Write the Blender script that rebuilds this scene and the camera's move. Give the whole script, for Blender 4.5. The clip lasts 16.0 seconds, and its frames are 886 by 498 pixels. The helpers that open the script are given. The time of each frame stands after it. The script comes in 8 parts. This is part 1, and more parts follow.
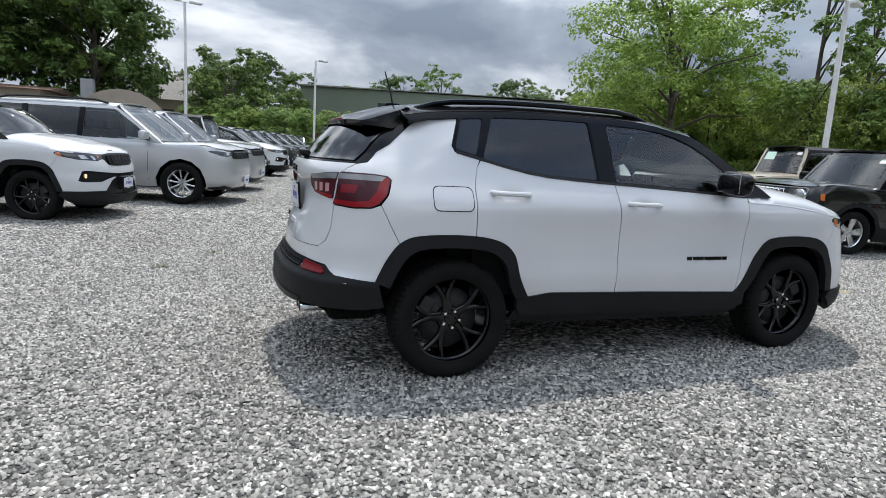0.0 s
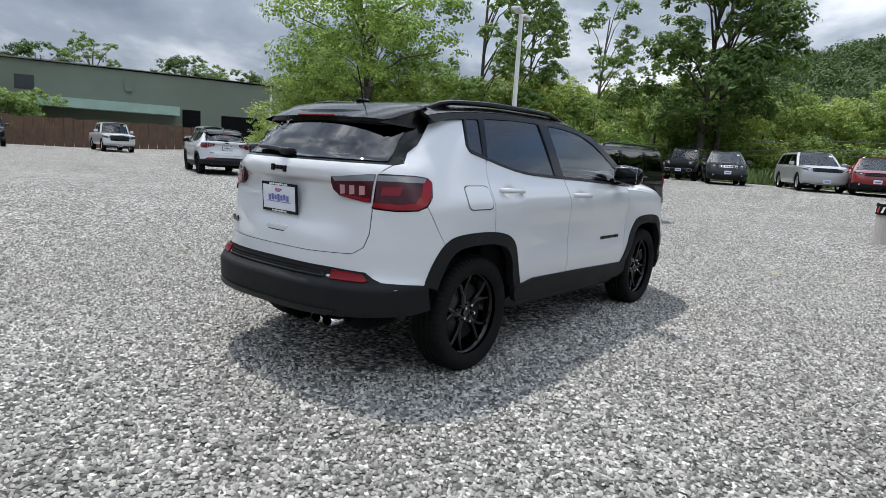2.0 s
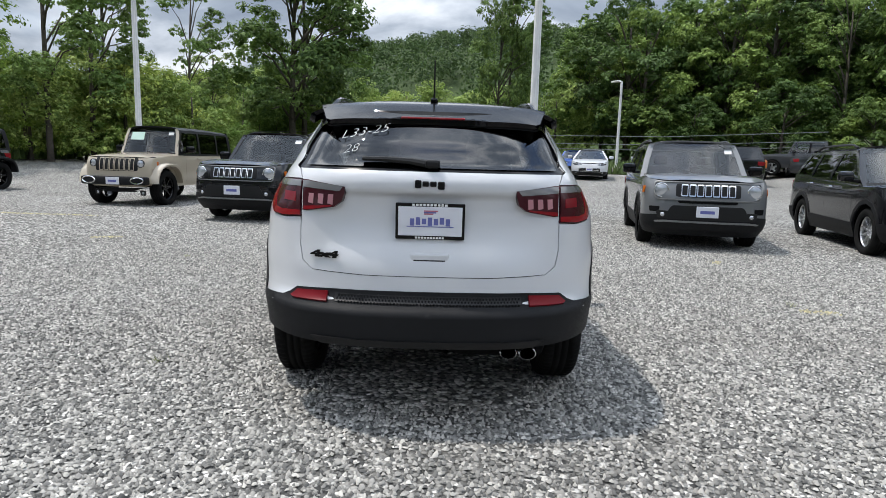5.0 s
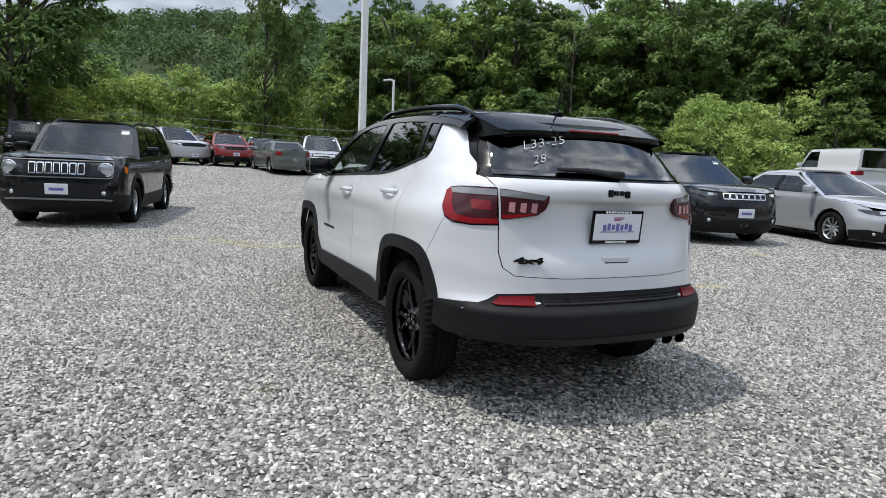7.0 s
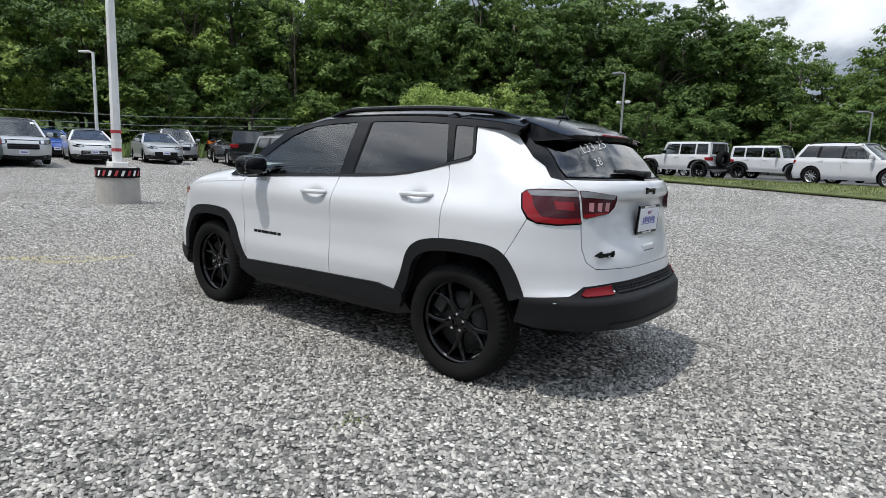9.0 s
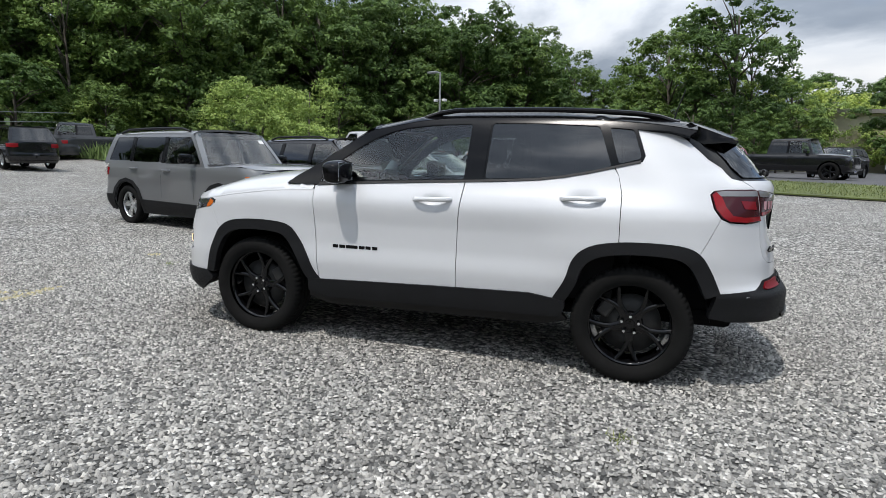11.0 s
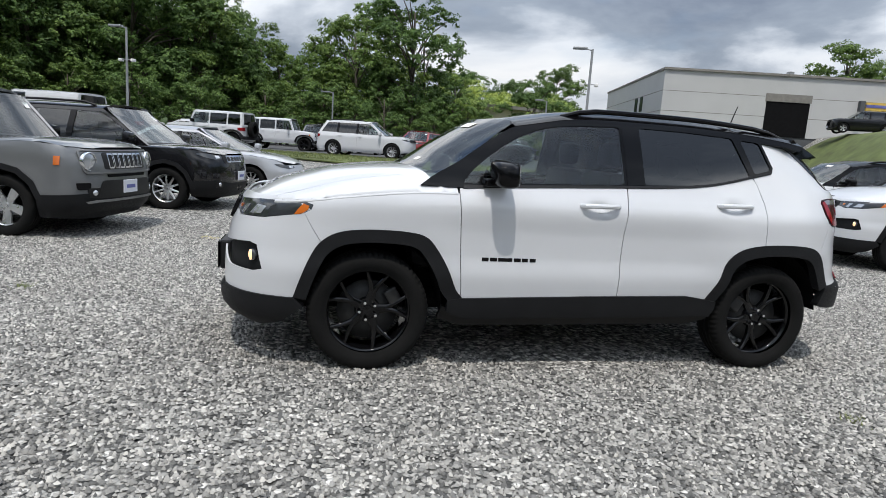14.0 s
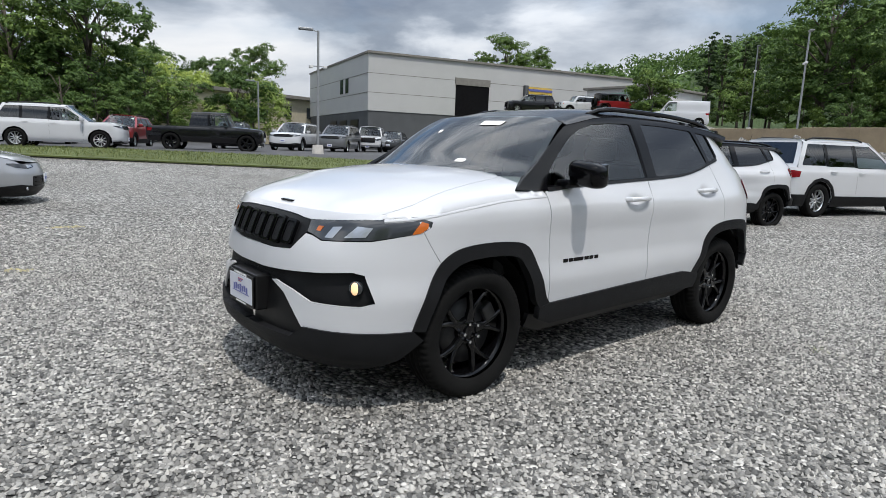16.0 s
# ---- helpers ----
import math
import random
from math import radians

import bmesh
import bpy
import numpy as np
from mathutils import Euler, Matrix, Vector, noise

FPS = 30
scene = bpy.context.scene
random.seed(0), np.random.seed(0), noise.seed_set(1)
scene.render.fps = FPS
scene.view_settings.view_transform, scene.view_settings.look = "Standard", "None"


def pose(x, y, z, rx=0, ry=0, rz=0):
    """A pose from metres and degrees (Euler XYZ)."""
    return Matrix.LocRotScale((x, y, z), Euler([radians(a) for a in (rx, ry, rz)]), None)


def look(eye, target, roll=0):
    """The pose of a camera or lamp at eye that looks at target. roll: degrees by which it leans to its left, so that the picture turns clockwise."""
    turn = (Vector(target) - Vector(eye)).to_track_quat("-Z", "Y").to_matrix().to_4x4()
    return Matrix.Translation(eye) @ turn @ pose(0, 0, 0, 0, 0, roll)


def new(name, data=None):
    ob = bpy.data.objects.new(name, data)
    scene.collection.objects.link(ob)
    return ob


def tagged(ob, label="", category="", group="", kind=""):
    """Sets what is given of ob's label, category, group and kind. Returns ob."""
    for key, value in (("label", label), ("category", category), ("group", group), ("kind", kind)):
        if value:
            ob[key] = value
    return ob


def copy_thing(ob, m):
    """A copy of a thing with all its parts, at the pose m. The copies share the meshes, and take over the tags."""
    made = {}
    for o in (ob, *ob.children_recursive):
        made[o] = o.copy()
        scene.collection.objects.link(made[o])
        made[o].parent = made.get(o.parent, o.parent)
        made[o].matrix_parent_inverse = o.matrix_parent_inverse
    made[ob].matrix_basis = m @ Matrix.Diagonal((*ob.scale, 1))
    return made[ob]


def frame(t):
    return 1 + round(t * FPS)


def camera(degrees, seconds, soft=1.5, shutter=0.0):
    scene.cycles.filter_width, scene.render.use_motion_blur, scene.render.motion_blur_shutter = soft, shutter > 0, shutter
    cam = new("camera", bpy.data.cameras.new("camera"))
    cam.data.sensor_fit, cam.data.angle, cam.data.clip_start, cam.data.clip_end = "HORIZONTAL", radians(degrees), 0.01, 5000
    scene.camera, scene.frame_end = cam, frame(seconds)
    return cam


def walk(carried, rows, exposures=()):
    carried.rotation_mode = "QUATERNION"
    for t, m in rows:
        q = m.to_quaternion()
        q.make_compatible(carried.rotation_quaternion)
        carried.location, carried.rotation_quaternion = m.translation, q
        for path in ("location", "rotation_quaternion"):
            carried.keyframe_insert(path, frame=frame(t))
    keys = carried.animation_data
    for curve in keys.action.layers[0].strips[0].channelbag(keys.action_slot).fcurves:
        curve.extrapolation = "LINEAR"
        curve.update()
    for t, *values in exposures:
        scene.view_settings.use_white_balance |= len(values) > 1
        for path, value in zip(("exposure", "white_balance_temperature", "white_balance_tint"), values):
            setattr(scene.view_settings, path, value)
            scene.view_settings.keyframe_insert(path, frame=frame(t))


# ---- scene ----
cam = camera(72.2, 16.0, soft=0.8)
PATH = [
    (0, look((-2.633, -4.026, 1.272), (-1.921, -2.185, 0.95), 3.4)),
    (0.5, look((-3.126, -3.805, 1.223), (-2.18, -2.069, 0.924), 3.3)),
    (1, look((-3.618, -3.588, 1.22), (-2.434, -2.003, 0.925), 3.2)),
    (1.5, look((-3.993, -3.316, 1.242), (-2.603, -1.91, 0.941), 3.3)),
    (2, look((-4.253, -2.944, 1.248), (-2.712, -1.707, 0.937), 3.6)),
    (2.5, look((-4.55, -2.487, 1.246), (-2.892, -1.415, 0.926), 3.6)),
    (3, look((-4.73, -1.978, 1.223), (-2.97, -1.085, 0.897), 3.5)),
    (3.5, look((-4.889, -1.462, 1.229), (-3.034, -0.788, 0.908), 3.1)),
    (4, look((-4.992, -0.97, 1.253), (-3.062, -0.546, 0.941), 2.6)),
    (4.5, look((-4.952, -0.483, 1.257), (-2.983, -0.3, 0.955), 2.4)),
    (4.7, look((-4.964, -0.306, 1.238), (-2.988, -0.21, 0.942), 2.0)),
    (6.8, look((-4.703, 1.902, 1.203), (-2.859, 1.179, 0.923), 2.8)),
    (7, look((-4.622, 2.12, 1.229), (-2.818, 1.303, 0.948), 2.6)),
    (7.5, look((-4.43, 2.657, 1.248), (-2.752, 1.606, 0.964), 2.0)),
    (8, look((-4.148, 3.028, 1.242), (-2.625, 1.765, 0.951), 1.8)),
    (8.5, look((-3.808, 3.336, 1.259), (-2.44, 1.909, 0.962), 1.7)),
    (9, look((-3.462, 3.647, 1.271), (-2.224, 2.105, 0.971), 1.9)),
    (9.5, look((-2.967, 3.872, 1.256), (-1.833, 2.253, 0.951), 2.0)),
    (9.7, look((-2.76, 3.965, 1.256), (-1.668, 2.318, 0.947), 1.9)),
    (11.8, look((-0.65, 4.698, 1.279), (-0.357, 2.739, 1.005), 1.0)),
    (12, look((-0.469, 4.684, 1.292), (-0.264, 2.714, 1.02), 1.1)),
    (12.5, look((0.014, 4.663, 1.281), (0.032, 2.683, 0.998), 1.8)),
    (13, look((0.481, 4.595, 1.26), (0.352, 2.622, 0.962), 2.7)),
    (13.5, look((1.039, 4.422, 1.258), (0.778, 2.464, 0.946), 3.5)),
    (14, look((1.642, 4.305, 1.283), (1.226, 2.376, 0.959), 3.8)),
    (14.5, look((2.196, 4.046, 1.28), (1.59, 2.168, 0.954), 3.7)),
    (15, look((2.72, 3.789, 1.283), (1.89, 1.998, 0.96), 3.2)),
    (15.5, look((3.133, 3.455, 1.271), (2.07, 1.793, 0.942), 2.6)),
    (16, look((3.476, 3.123, 1.296), (2.207, 1.613, 0.961), 2.2)),
]
# the film's own exposure drifts as the sky comes into view
walk(cam, PATH, ((0, 0.17), (4.5, 0.17), (7, 0.12), (9.5, 0.04), (12, -0.02), (14, -0.03), (16, -0.08)))
# ---- sky and sun ----
SUN = Vector((0.13, 0.42, 1.0)).normalized()
world = bpy.data.worlds.new("sky")
scene.world = world
world.use_nodes = True
wt = world.node_tree


def wnode(kind, **values):
    n = wt.nodes.new("ShaderNode" + kind)
    for k, v in values.items():
        n.inputs[k].default_value = v
    return n


def wlink(a, b):
    wt.links.new(a, b)


bg = wt.nodes["Background"]
sky = wt.nodes.new("ShaderNodeTexSky")
sky.sky_type, sky.sun_disc = "NISHITA", False
sky.sun_elevation, sky.sun_rotation = math.asin(SUN.z), math.atan2(SUN.x, SUN.y)
# heaped clouds, drawn out sideways
co, sep = wt.nodes.new("ShaderNodeTexCoord"), wt.nodes.new("ShaderNodeSeparateXYZ")
wlink(co.outputs["Generated"], sep.inputs[0])
absz = wt.nodes.new("ShaderNodeMath")
absz.operation = "ABSOLUTE"
wlink(sep.outputs["Z"], absz.inputs[0])
vec = wt.nodes.new("ShaderNodeMapping")
vec.inputs["Scale"].default_value = (1.0, 1.0, 2.5)
vec.inputs["Location"].default_value = (0.3, 0.9, 0.15)
vec.inputs["Rotation"].default_value = (0, 0, math.pi)
wlink(co.outputs["Generated"], vec.inputs["Vector"])
big = wnode("TexNoise", Scale=2.3, Detail=10.0, Roughness=0.52, Distortion=0.25)
small = wnode("TexNoise", Scale=1.5, Detail=5.0, Roughness=0.5)
small.noise_dimensions = "4D"
small.inputs["W"].default_value = 4.3
wlink(vec.outputs[0], big.inputs["Vector"])
wlink(vec.outputs[0], small.inputs["Vector"])


def wramp(fac, rows):
    r = wt.nodes.new("ShaderNodeValToRGB")
    while len(r.color_ramp.elements) < len(rows):
        r.color_ramp.elements.new(0.5)
    for e, (p, c) in zip(r.color_ramp.elements, rows):
        e.position, e.color = p, (*c, 1)
    wlink(fac, r.inputs[0])
    return r.outputs[0]


cloud = wramp(big.outputs["Fac"], [(0.38, (0.15, 0.182, 0.24)), (0.485, (0.235, 0.275, 0.335)), (0.54, (0.4, 0.44, 0.5)), (0.585, (0.56, 0.595, 0.645)), (0.68, (0.71, 0.725, 0.745))])
gap = wramp(small.outputs["Fac"], [(0.56, (0, 0, 0)), (0.68, (1, 1, 1))])
blue = wt.nodes.new("ShaderNodeMixRGB")
blue.blend_type = "MULTIPLY"
blue.inputs[0].default_value = 1.0
wlink(sky.outputs[0], blue.inputs[1])
blue.inputs[2].default_value = (0.085, 0.085, 0.085, 1)
mixc = wt.nodes.new("ShaderNodeMixRGB")
wlink(gap, mixc.inputs[0])
wlink(cloud, mixc.inputs[1])
wlink(blue.outputs[0], mixc.inputs[2])
# an overcast sky is brighter overhead than at the horizon
zen = wt.nodes.new("ShaderNodeMath")
zen.operation, zen.inputs[1].default_value, zen.inputs[2].default_value = "MULTIPLY_ADD", 3.3, 0.92
wlink(absz.outputs[0], zen.inputs[0])
wlink(mixc.outputs[0], bg.inputs[0])
wlink(zen.outputs[0], bg.inputs[1])
sun = bpy.data.lights.new("sun", "SUN")
sun.energy, sun.angle, sun.color = 3.1, radians(0.8), (1, 0.953, 0.895)
new("sun", sun).matrix_basis = look((0, 0, 30), Vector((0, 0, 30)) - SUN)
# ---- materials ----
def nodes_of(m):
    m.use_nodes = True
    t = m.node_tree
    return t, t.nodes, t.nodes["Principled BSDF"]


def noise_fac(t, scale, detail=4.0, rough=0.6, coord="Object"):
    c, n = t.nodes.new("ShaderNodeTexCoord"), t.nodes.new("ShaderNodeTexNoise")
    n.inputs["Scale"].default_value, n.inputs["Detail"].default_value, n.inputs["Roughness"].default_value = scale, detail, rough
    t.links.new(c.outputs[coord], n.inputs["Vector"])
    return n.outputs["Fac"]


def ramp(t, fac, rows):
    r = t.nodes.new("ShaderNodeValToRGB")
    while len(r.color_ramp.elements) < len(rows):
        r.color_ramp.elements.new(0.5)
    for e, (p, c) in zip(r.color_ramp.elements, rows):
        e.position, e.color = p, (*c, 1)
    t.links.new(fac, r.inputs["Fac"])
    return r.outputs["Color"]


def mat(name, color, rough=0.5, metal=0.0, coat=0.0, vary=0.12, scale=3.0, bump=0.0, bump_scale=200.0, emit=0.0, fine=0.0, spec=0.5):
    """A surface whose colour varies at two scales, with fine relief."""
    m = bpy.data.materials.new(name)
    t, n, b = nodes_of(m)
    lo, hi = [c * (1 - vary) for c in color], [min(1, c * (1 + vary)) for c in color]
    col = ramp(t, noise_fac(t, scale), [(0.3, lo), (0.7, hi)])
    if fine:
        mix = n.new("ShaderNodeMixRGB")
        mix.blend_type, mix.inputs["Fac"].default_value = "MULTIPLY", 1.0
        t.links.new(col, mix.inputs[1])
        t.links.new(ramp(t, noise_fac(t, scale * 40, 2), [(0.3, (1 - fine,) * 3), (0.65, (1, 1, 1))]), mix.inputs[2])
        col = mix.outputs[0]
    t.links.new(col, b.inputs["Base Color"])
    b.inputs["Metallic"].default_value = metal
    b.inputs["Coat Weight"].default_value, b.inputs["Coat Roughness"].default_value = coat, 0.04
    b.inputs["Specular IOR Level"].default_value = spec
    r = n.new("ShaderNodeMapRange")
    r.inputs["To Min"].default_value, r.inputs["To Max"].default_value = rough * 0.85, min(1, rough * 1.15)
    t.links.new(noise_fac(t, scale * 4), r.inputs["Value"])
    t.links.new(r.outputs[0], b.inputs["Roughness"])
    if bump:
        bn = n.new("ShaderNodeBump")
        bn.inputs["Strength"].default_value, bn.inputs["Distance"].default_value = bump, 0.01
        t.links.new(noise_fac(t, bump_scale, 2), bn.inputs["Height"])
        t.links.new(bn.outputs[0], b.inputs["Normal"])
    if emit:
        b.inputs["Emission Color"].default_value, b.inputs["Emission Strength"].default_value = (*color, 1), emit
    return m


def glass_mat(name, tint, gloss=1.0, ior=1.6):
    """Thin tinted car glass: see-through, with a mirror gloss that grows towards grazing angles."""
    m = bpy.data.materials.new(name)
    t, n, b = nodes_of(m)
    n.remove(b)
    tr, gl, mx, fr = (n.new("ShaderNode" + k) for k in ("BsdfTransparent", "BsdfGlossy", "MixShader", "Fresnel"))
    tr.inputs[0].default_value = (*tint, 1)
    gl.inputs[0].default_value = (gloss, gloss, gloss, 1)
    gl.inputs["Roughness"].default_value = 0.015
    fr.inputs["IOR"].default_value = ior
    t.links.new(fr.outputs[0], mx.inputs[0])
    t.links.new(tr.outputs[0], mx.inputs[1])
    t.links.new(gl.outputs[0], mx.inputs[2])
    t.links.new(mx.outputs[0], n["Material Output"].inputs[0])
    return m


def paint(name, color, rough=0.3, metal=0.0, vary=0.02):
    return mat(name, color, rough, metal, coat=1.0, vary=vary, scale=1.2)


WHITE = paint("white_paint", (0.56, 0.569, 0.586), 0.35)
GLOSS_BLACK = mat("gloss_black", (0.003, 0.003, 0.0036), 0.16, coat=0.22, vary=0.02, scale=1.2, spec=0.1)
CLADDING = mat("black_plastic", (0.0085, 0.0088, 0.0098), 0.58, vary=0.15, scale=6, bump=0.15, bump_scale=900, spec=0.2)
TRIM = mat("black_trim", (0.007, 0.007, 0.0075), 0.45, vary=0.2, spec=0.3)
RUBBER = mat("tyre_rubber", (0.0085, 0.0085, 0.0083), 0.85, vary=0.25, scale=9, bump=0.25, bump_scale=160, fine=0.3, spec=0.15)
RIM_BLACK = mat("black_rim", (0.0025, 0.0025, 0.003), 0.12, coat=0.55, vary=0.05, scale=2, spec=0.1)
RIM_SILVER = mat("silver_rim", (0.62, 0.63, 0.64), 0.28, 0.9, vary=0.06)
DISC = mat("brake_disc", (0.03, 0.03, 0.03), 0.5, 0.3, vary=0.2, scale=20, spec=0.2)
CHROME = mat("chrome", (0.75, 0.76, 0.77), 0.1, 1.0, vary=0.03)
DARK = mat("dark_lining", (0.006, 0.006, 0.0065), 0.9, vary=0.25, spec=0.1)
CLOTH = mat("black_seat_cloth", (0.03, 0.031, 0.033), 0.85, vary=0.2, scale=12, bump=0.3)
SCREEN = mat("dark_screen", (0.02, 0.025, 0.03), 0.12, vary=0.1)
LENS_RED = mat("red_lens", (0.2, 0.008, 0.012), 0.2, coat=0.35, vary=0.25, scale=1.2, spec=0.15)
LENS_DEEP = mat("deep_red_lens", (0.045, 0.008, 0.012), 0.2, coat=0.35, vary=0.3, scale=1.2, spec=0.15)
LENS_SMOKE = paint("smoked_lens", (0.16, 0.16, 0.165), 0.12, vary=0.15)
LENS_CLEAR = mat("lamp_reflector", (0.55, 0.57, 0.6), 0.18, 0.7, vary=0.1, coat=1.0)
LENS_DARK = paint("dark_lamp", (0.03, 0.033, 0.037), 0.12, vary=0.3)
AMBER = paint("amber_lens", (0.55, 0.13, 0.015), 0.2, vary=0.15)
# red lens with the sun's reflection put into its colour
LENS_GLINT = mat("glint_red_lens", (0.17, 0.01, 0.016), 0.2, coat=0.35, vary=0.1, scale=1.2, spec=0.15)
LENS_PINK = mat("pale_red_lens", (0.42, 0.2, 0.22), 0.2, coat=0.35, vary=0.15, scale=1.2, spec=0.15)
REFLECT_RED = mat("red_reflector", (0.15, 0.006, 0.01), 0.35, coat=0.0, vary=0.1, spec=0.15)
PLATE = mat("plate_white", (0.66, 0.67, 0.72), 0.4, vary=0.05)
PLATE_BLUE = mat("plate_blue", (0.12, 0.13, 0.36), 0.5, vary=0.2)
PLATE_RED = mat("plate_red", (0.42, 0.12, 0.16), 0.5, vary=0.2)
MARK_WHITE = mat("white_marker", (0.5, 0.51, 0.51), 0.8, vary=0.15, scale=30)
PAPER = mat("white_paper", (0.78, 0.78, 0.76), 0.7, vary=0.06)
FOG_ON = mat("lit_lamp", (1.0, 0.66, 0.36), 0.3, emit=0.8, vary=0.0)
GLASS_FRONT = glass_mat("green_tint_glass", (0.74, 0.81, 0.78), ior=1.7)
GLASS_DARK = glass_mat("privacy_glass", (0.08, 0.083, 0.088), ior=1.7)
GLASS_WIND = glass_mat("windshield_glass", (0.6, 0.67, 0.65), ior=1.7)
# ---- building helpers ----
from mathutils.geometry import delaunay_2d_cdt


def thing(name, label, category, m=None, group="", kind=""):
    ob = new(name)
    ob.empty_display_size = 0.1
    if m is not None:
        ob.matrix_basis = m
    return tagged(ob, label, category, group, kind)


def mesh(name, verts, faces, material, smooth=True):
    me = bpy.data.meshes.new(name)
    me.from_pydata([tuple(map(float, v[:3])) for v in verts], [], [tuple(map(int, f)) for f in faces])
    mats = material if isinstance(material, (list, tuple)) else [material]
    for k in mats:
        me.materials.append(k)
    if smooth:
        me.polygons.foreach_set("use_smooth", [True] * len(me.polygons))
    me.update()
    if smooth and isinstance(verts, np.ndarray) and verts.shape[1] == 6:
        me.normals_split_custom_set_from_vertices([tuple(map(float, n)) for n in verts[:, 3:]])
    return me


def put(name, me, parent=None, label="", m=None):
    ob = new(name, me)
    ob.parent = parent
    if m is not None:
        ob.matrix_basis = m
    return tagged(ob, label)


def part(name, bm, material, parent=None, label="", smooth=False):
    """Links a bmesh as one mesh object under a thing or part."""
    me = bpy.data.meshes.new(name)
    bmesh.ops.recalc_face_normals(bm, faces=bm.faces)
    bm.to_mesh(me)
    bm.free()
    me.materials.append(material)
    if smooth:
        me.polygons.foreach_set("use_smooth", [True] * len(me.polygons))
        me.set_sharp_from_angle(angle=radians(35))
    return put(name, me, parent, label)


def block(x0, x1, y0, y1, z0, z1, bevel=0.0, bm=None, turn=None):
    """A box with bevelled edges."""
    bm = bm or bmesh.new()
    got = bmesh.ops.create_cube(bm, size=1)["verts"]
    for v in got:
        v.co = Vector(((x0 + x1) / 2 + (x1 - x0) * v.co.x, (y0 + y1) / 2 + (y1 - y0) * v.co.y, (z0 + z1) / 2 + (z1 - z0) * v.co.z))
        if turn is not None:
            v.co = turn @ v.co
    if bevel:
        edges = list({e for v in got for e in v.link_edges})
        bmesh.ops.bevel(bm, geom=edges, offset=bevel, segments=2, profile=0.5, affect="EDGES")
    return bm


def tube(points, radius, sides=10, bm=None, taper=1.0):
    """A round bar along points."""
    bm = bm or bmesh.new()
    pts, rings = [Vector(p) for p in points], []
    for k, p in enumerate(pts):
        d = (pts[min(k + 1, len(pts) - 1)] - pts[max(k - 1, 0)]).normalized()
        a = d.orthogonal().normalized() if k == 0 else (rings_a - d * rings_a.dot(d)).normalized()
        rings_a = a
        b, r = d.cross(a), radius * (1 + (taper - 1) * k / max(1, len(pts) - 1))
        rings.append([bm.verts.new(p + (a * math.cos(i * math.tau / sides) + b * math.sin(i * math.tau / sides)) * r) for i in range(sides)])
    for u, v in zip(rings, rings[1:]):
        for i in range(sides):
            bm.faces.new((u[i], u[(i + 1) % sides], v[(i + 1) % sides], v[i]))
    bm.faces.new(rings[0][::-1])
    bm.faces.new(rings[-1])
    return bm


def lathe(profile, n=48, close=False):
    """Verts and faces of a profile of (radius, y) turned round the y axis."""
    v, f, k = [], [], len(profile)
    for i in range(n):
        c, s = math.cos(i * math.tau / n), math.sin(i * math.tau / n)
        v += [(r * c, y, r * s) for r, y in profile]
    for i in range(n):
        j = (i + 1) % n
        for q in range(k if close else k - 1):
            w = (q + 1) % k
            f.append((i * k + q, i * k + w, j * k + w, j * k + q))
    return v, f


def inside(poly, pts):
    x, y = pts[:, 0], pts[:, 1]
    hit = np.zeros(len(pts), bool)
    for (x0, y0), (x1, y1) in zip(poly, np.roll(poly, -1, axis=0)):
        cross = ((y0 > y) != (y1 > y))
        if y1 != y0:
            hit ^= cross & (x < (x1 - x0) * (y - y0) / (y1 - y0) + x0)
    return hit


def resample(poly, step):
    out = []
    for a, b in zip(poly, poly[1:] + poly[:1]):
        n = max(1, math.ceil(math.dist(a, b) / step))
        out += [(a[0] + (b[0] - a[0]) * k / n, a[1] + (b[1] - a[1]) * k / n) for k in range(n)]
    return out


def rounded(poly, r, n=4):
    """A polygon with its corners rounded."""
    out = []
    for k, p in enumerate(poly):
        p, a, b = Vector(p), Vector(poly[k - 1]), Vector(poly[(k + 1) % len(poly)])
        da, db = (a - p), (b - p)
        q = min(r, da.length * 0.45, db.length * 0.45)
        u, w = p + da.normalized() * q, p + db.normalized() * q
        out += [tuple(u * (1 - t) ** 2 + p * 2 * t * (1 - t) + w * t * t) for t in (i / n for i in range(n + 1))]
    return out


def fill(poly, step, holes=()):
    """Triangles that fill a polygon, with points at even steps inside."""
    loops = [resample(list(map(tuple, poly)), step)] + [resample(list(map(tuple, h)), step) for h in holes]
    pts, edges = [], []
    for lp in loops:
        edges += [(len(pts) + k, len(pts) + (k + 1) % len(lp)) for k in range(len(lp))]
        pts += lp
    rim = np.array(pts)
    lo, hi = rim.min(0), rim.max(0)
    grid = np.array([(x + (j % 2) * step / 2, y) for j, y in enumerate(np.arange(lo[1] + step / 2, hi[1], step * 0.87)) for x in np.arange(lo[0], hi[0], step)])
    if len(grid):
        keep = inside(np.array(loops[0]), grid)
        for h in loops[1:]:
            keep &= ~inside(np.array(h), grid)
        grid = grid[keep]
    if len(grid):
        near = np.sqrt(((grid[:, None] - rim[None]) ** 2).sum(-1)).min(1)
        grid = grid[near > step * 0.5]
    allp = [Vector(p) for p in pts] + [Vector(p) for p in grid]
    v, _, f, *_ = delaunay_2d_cdt(allp, edges, [], 0, 1e-7)
    v, f = np.array([tuple(p) for p in v]), np.array([t for t in f if len(t) == 3])
    mid = v[f].mean(1)
    keep = inside(np.array(loops[0]), mid)
    for h in loops[1:]:
        keep &= ~inside(np.array(h), mid)
    return v, f[keep]


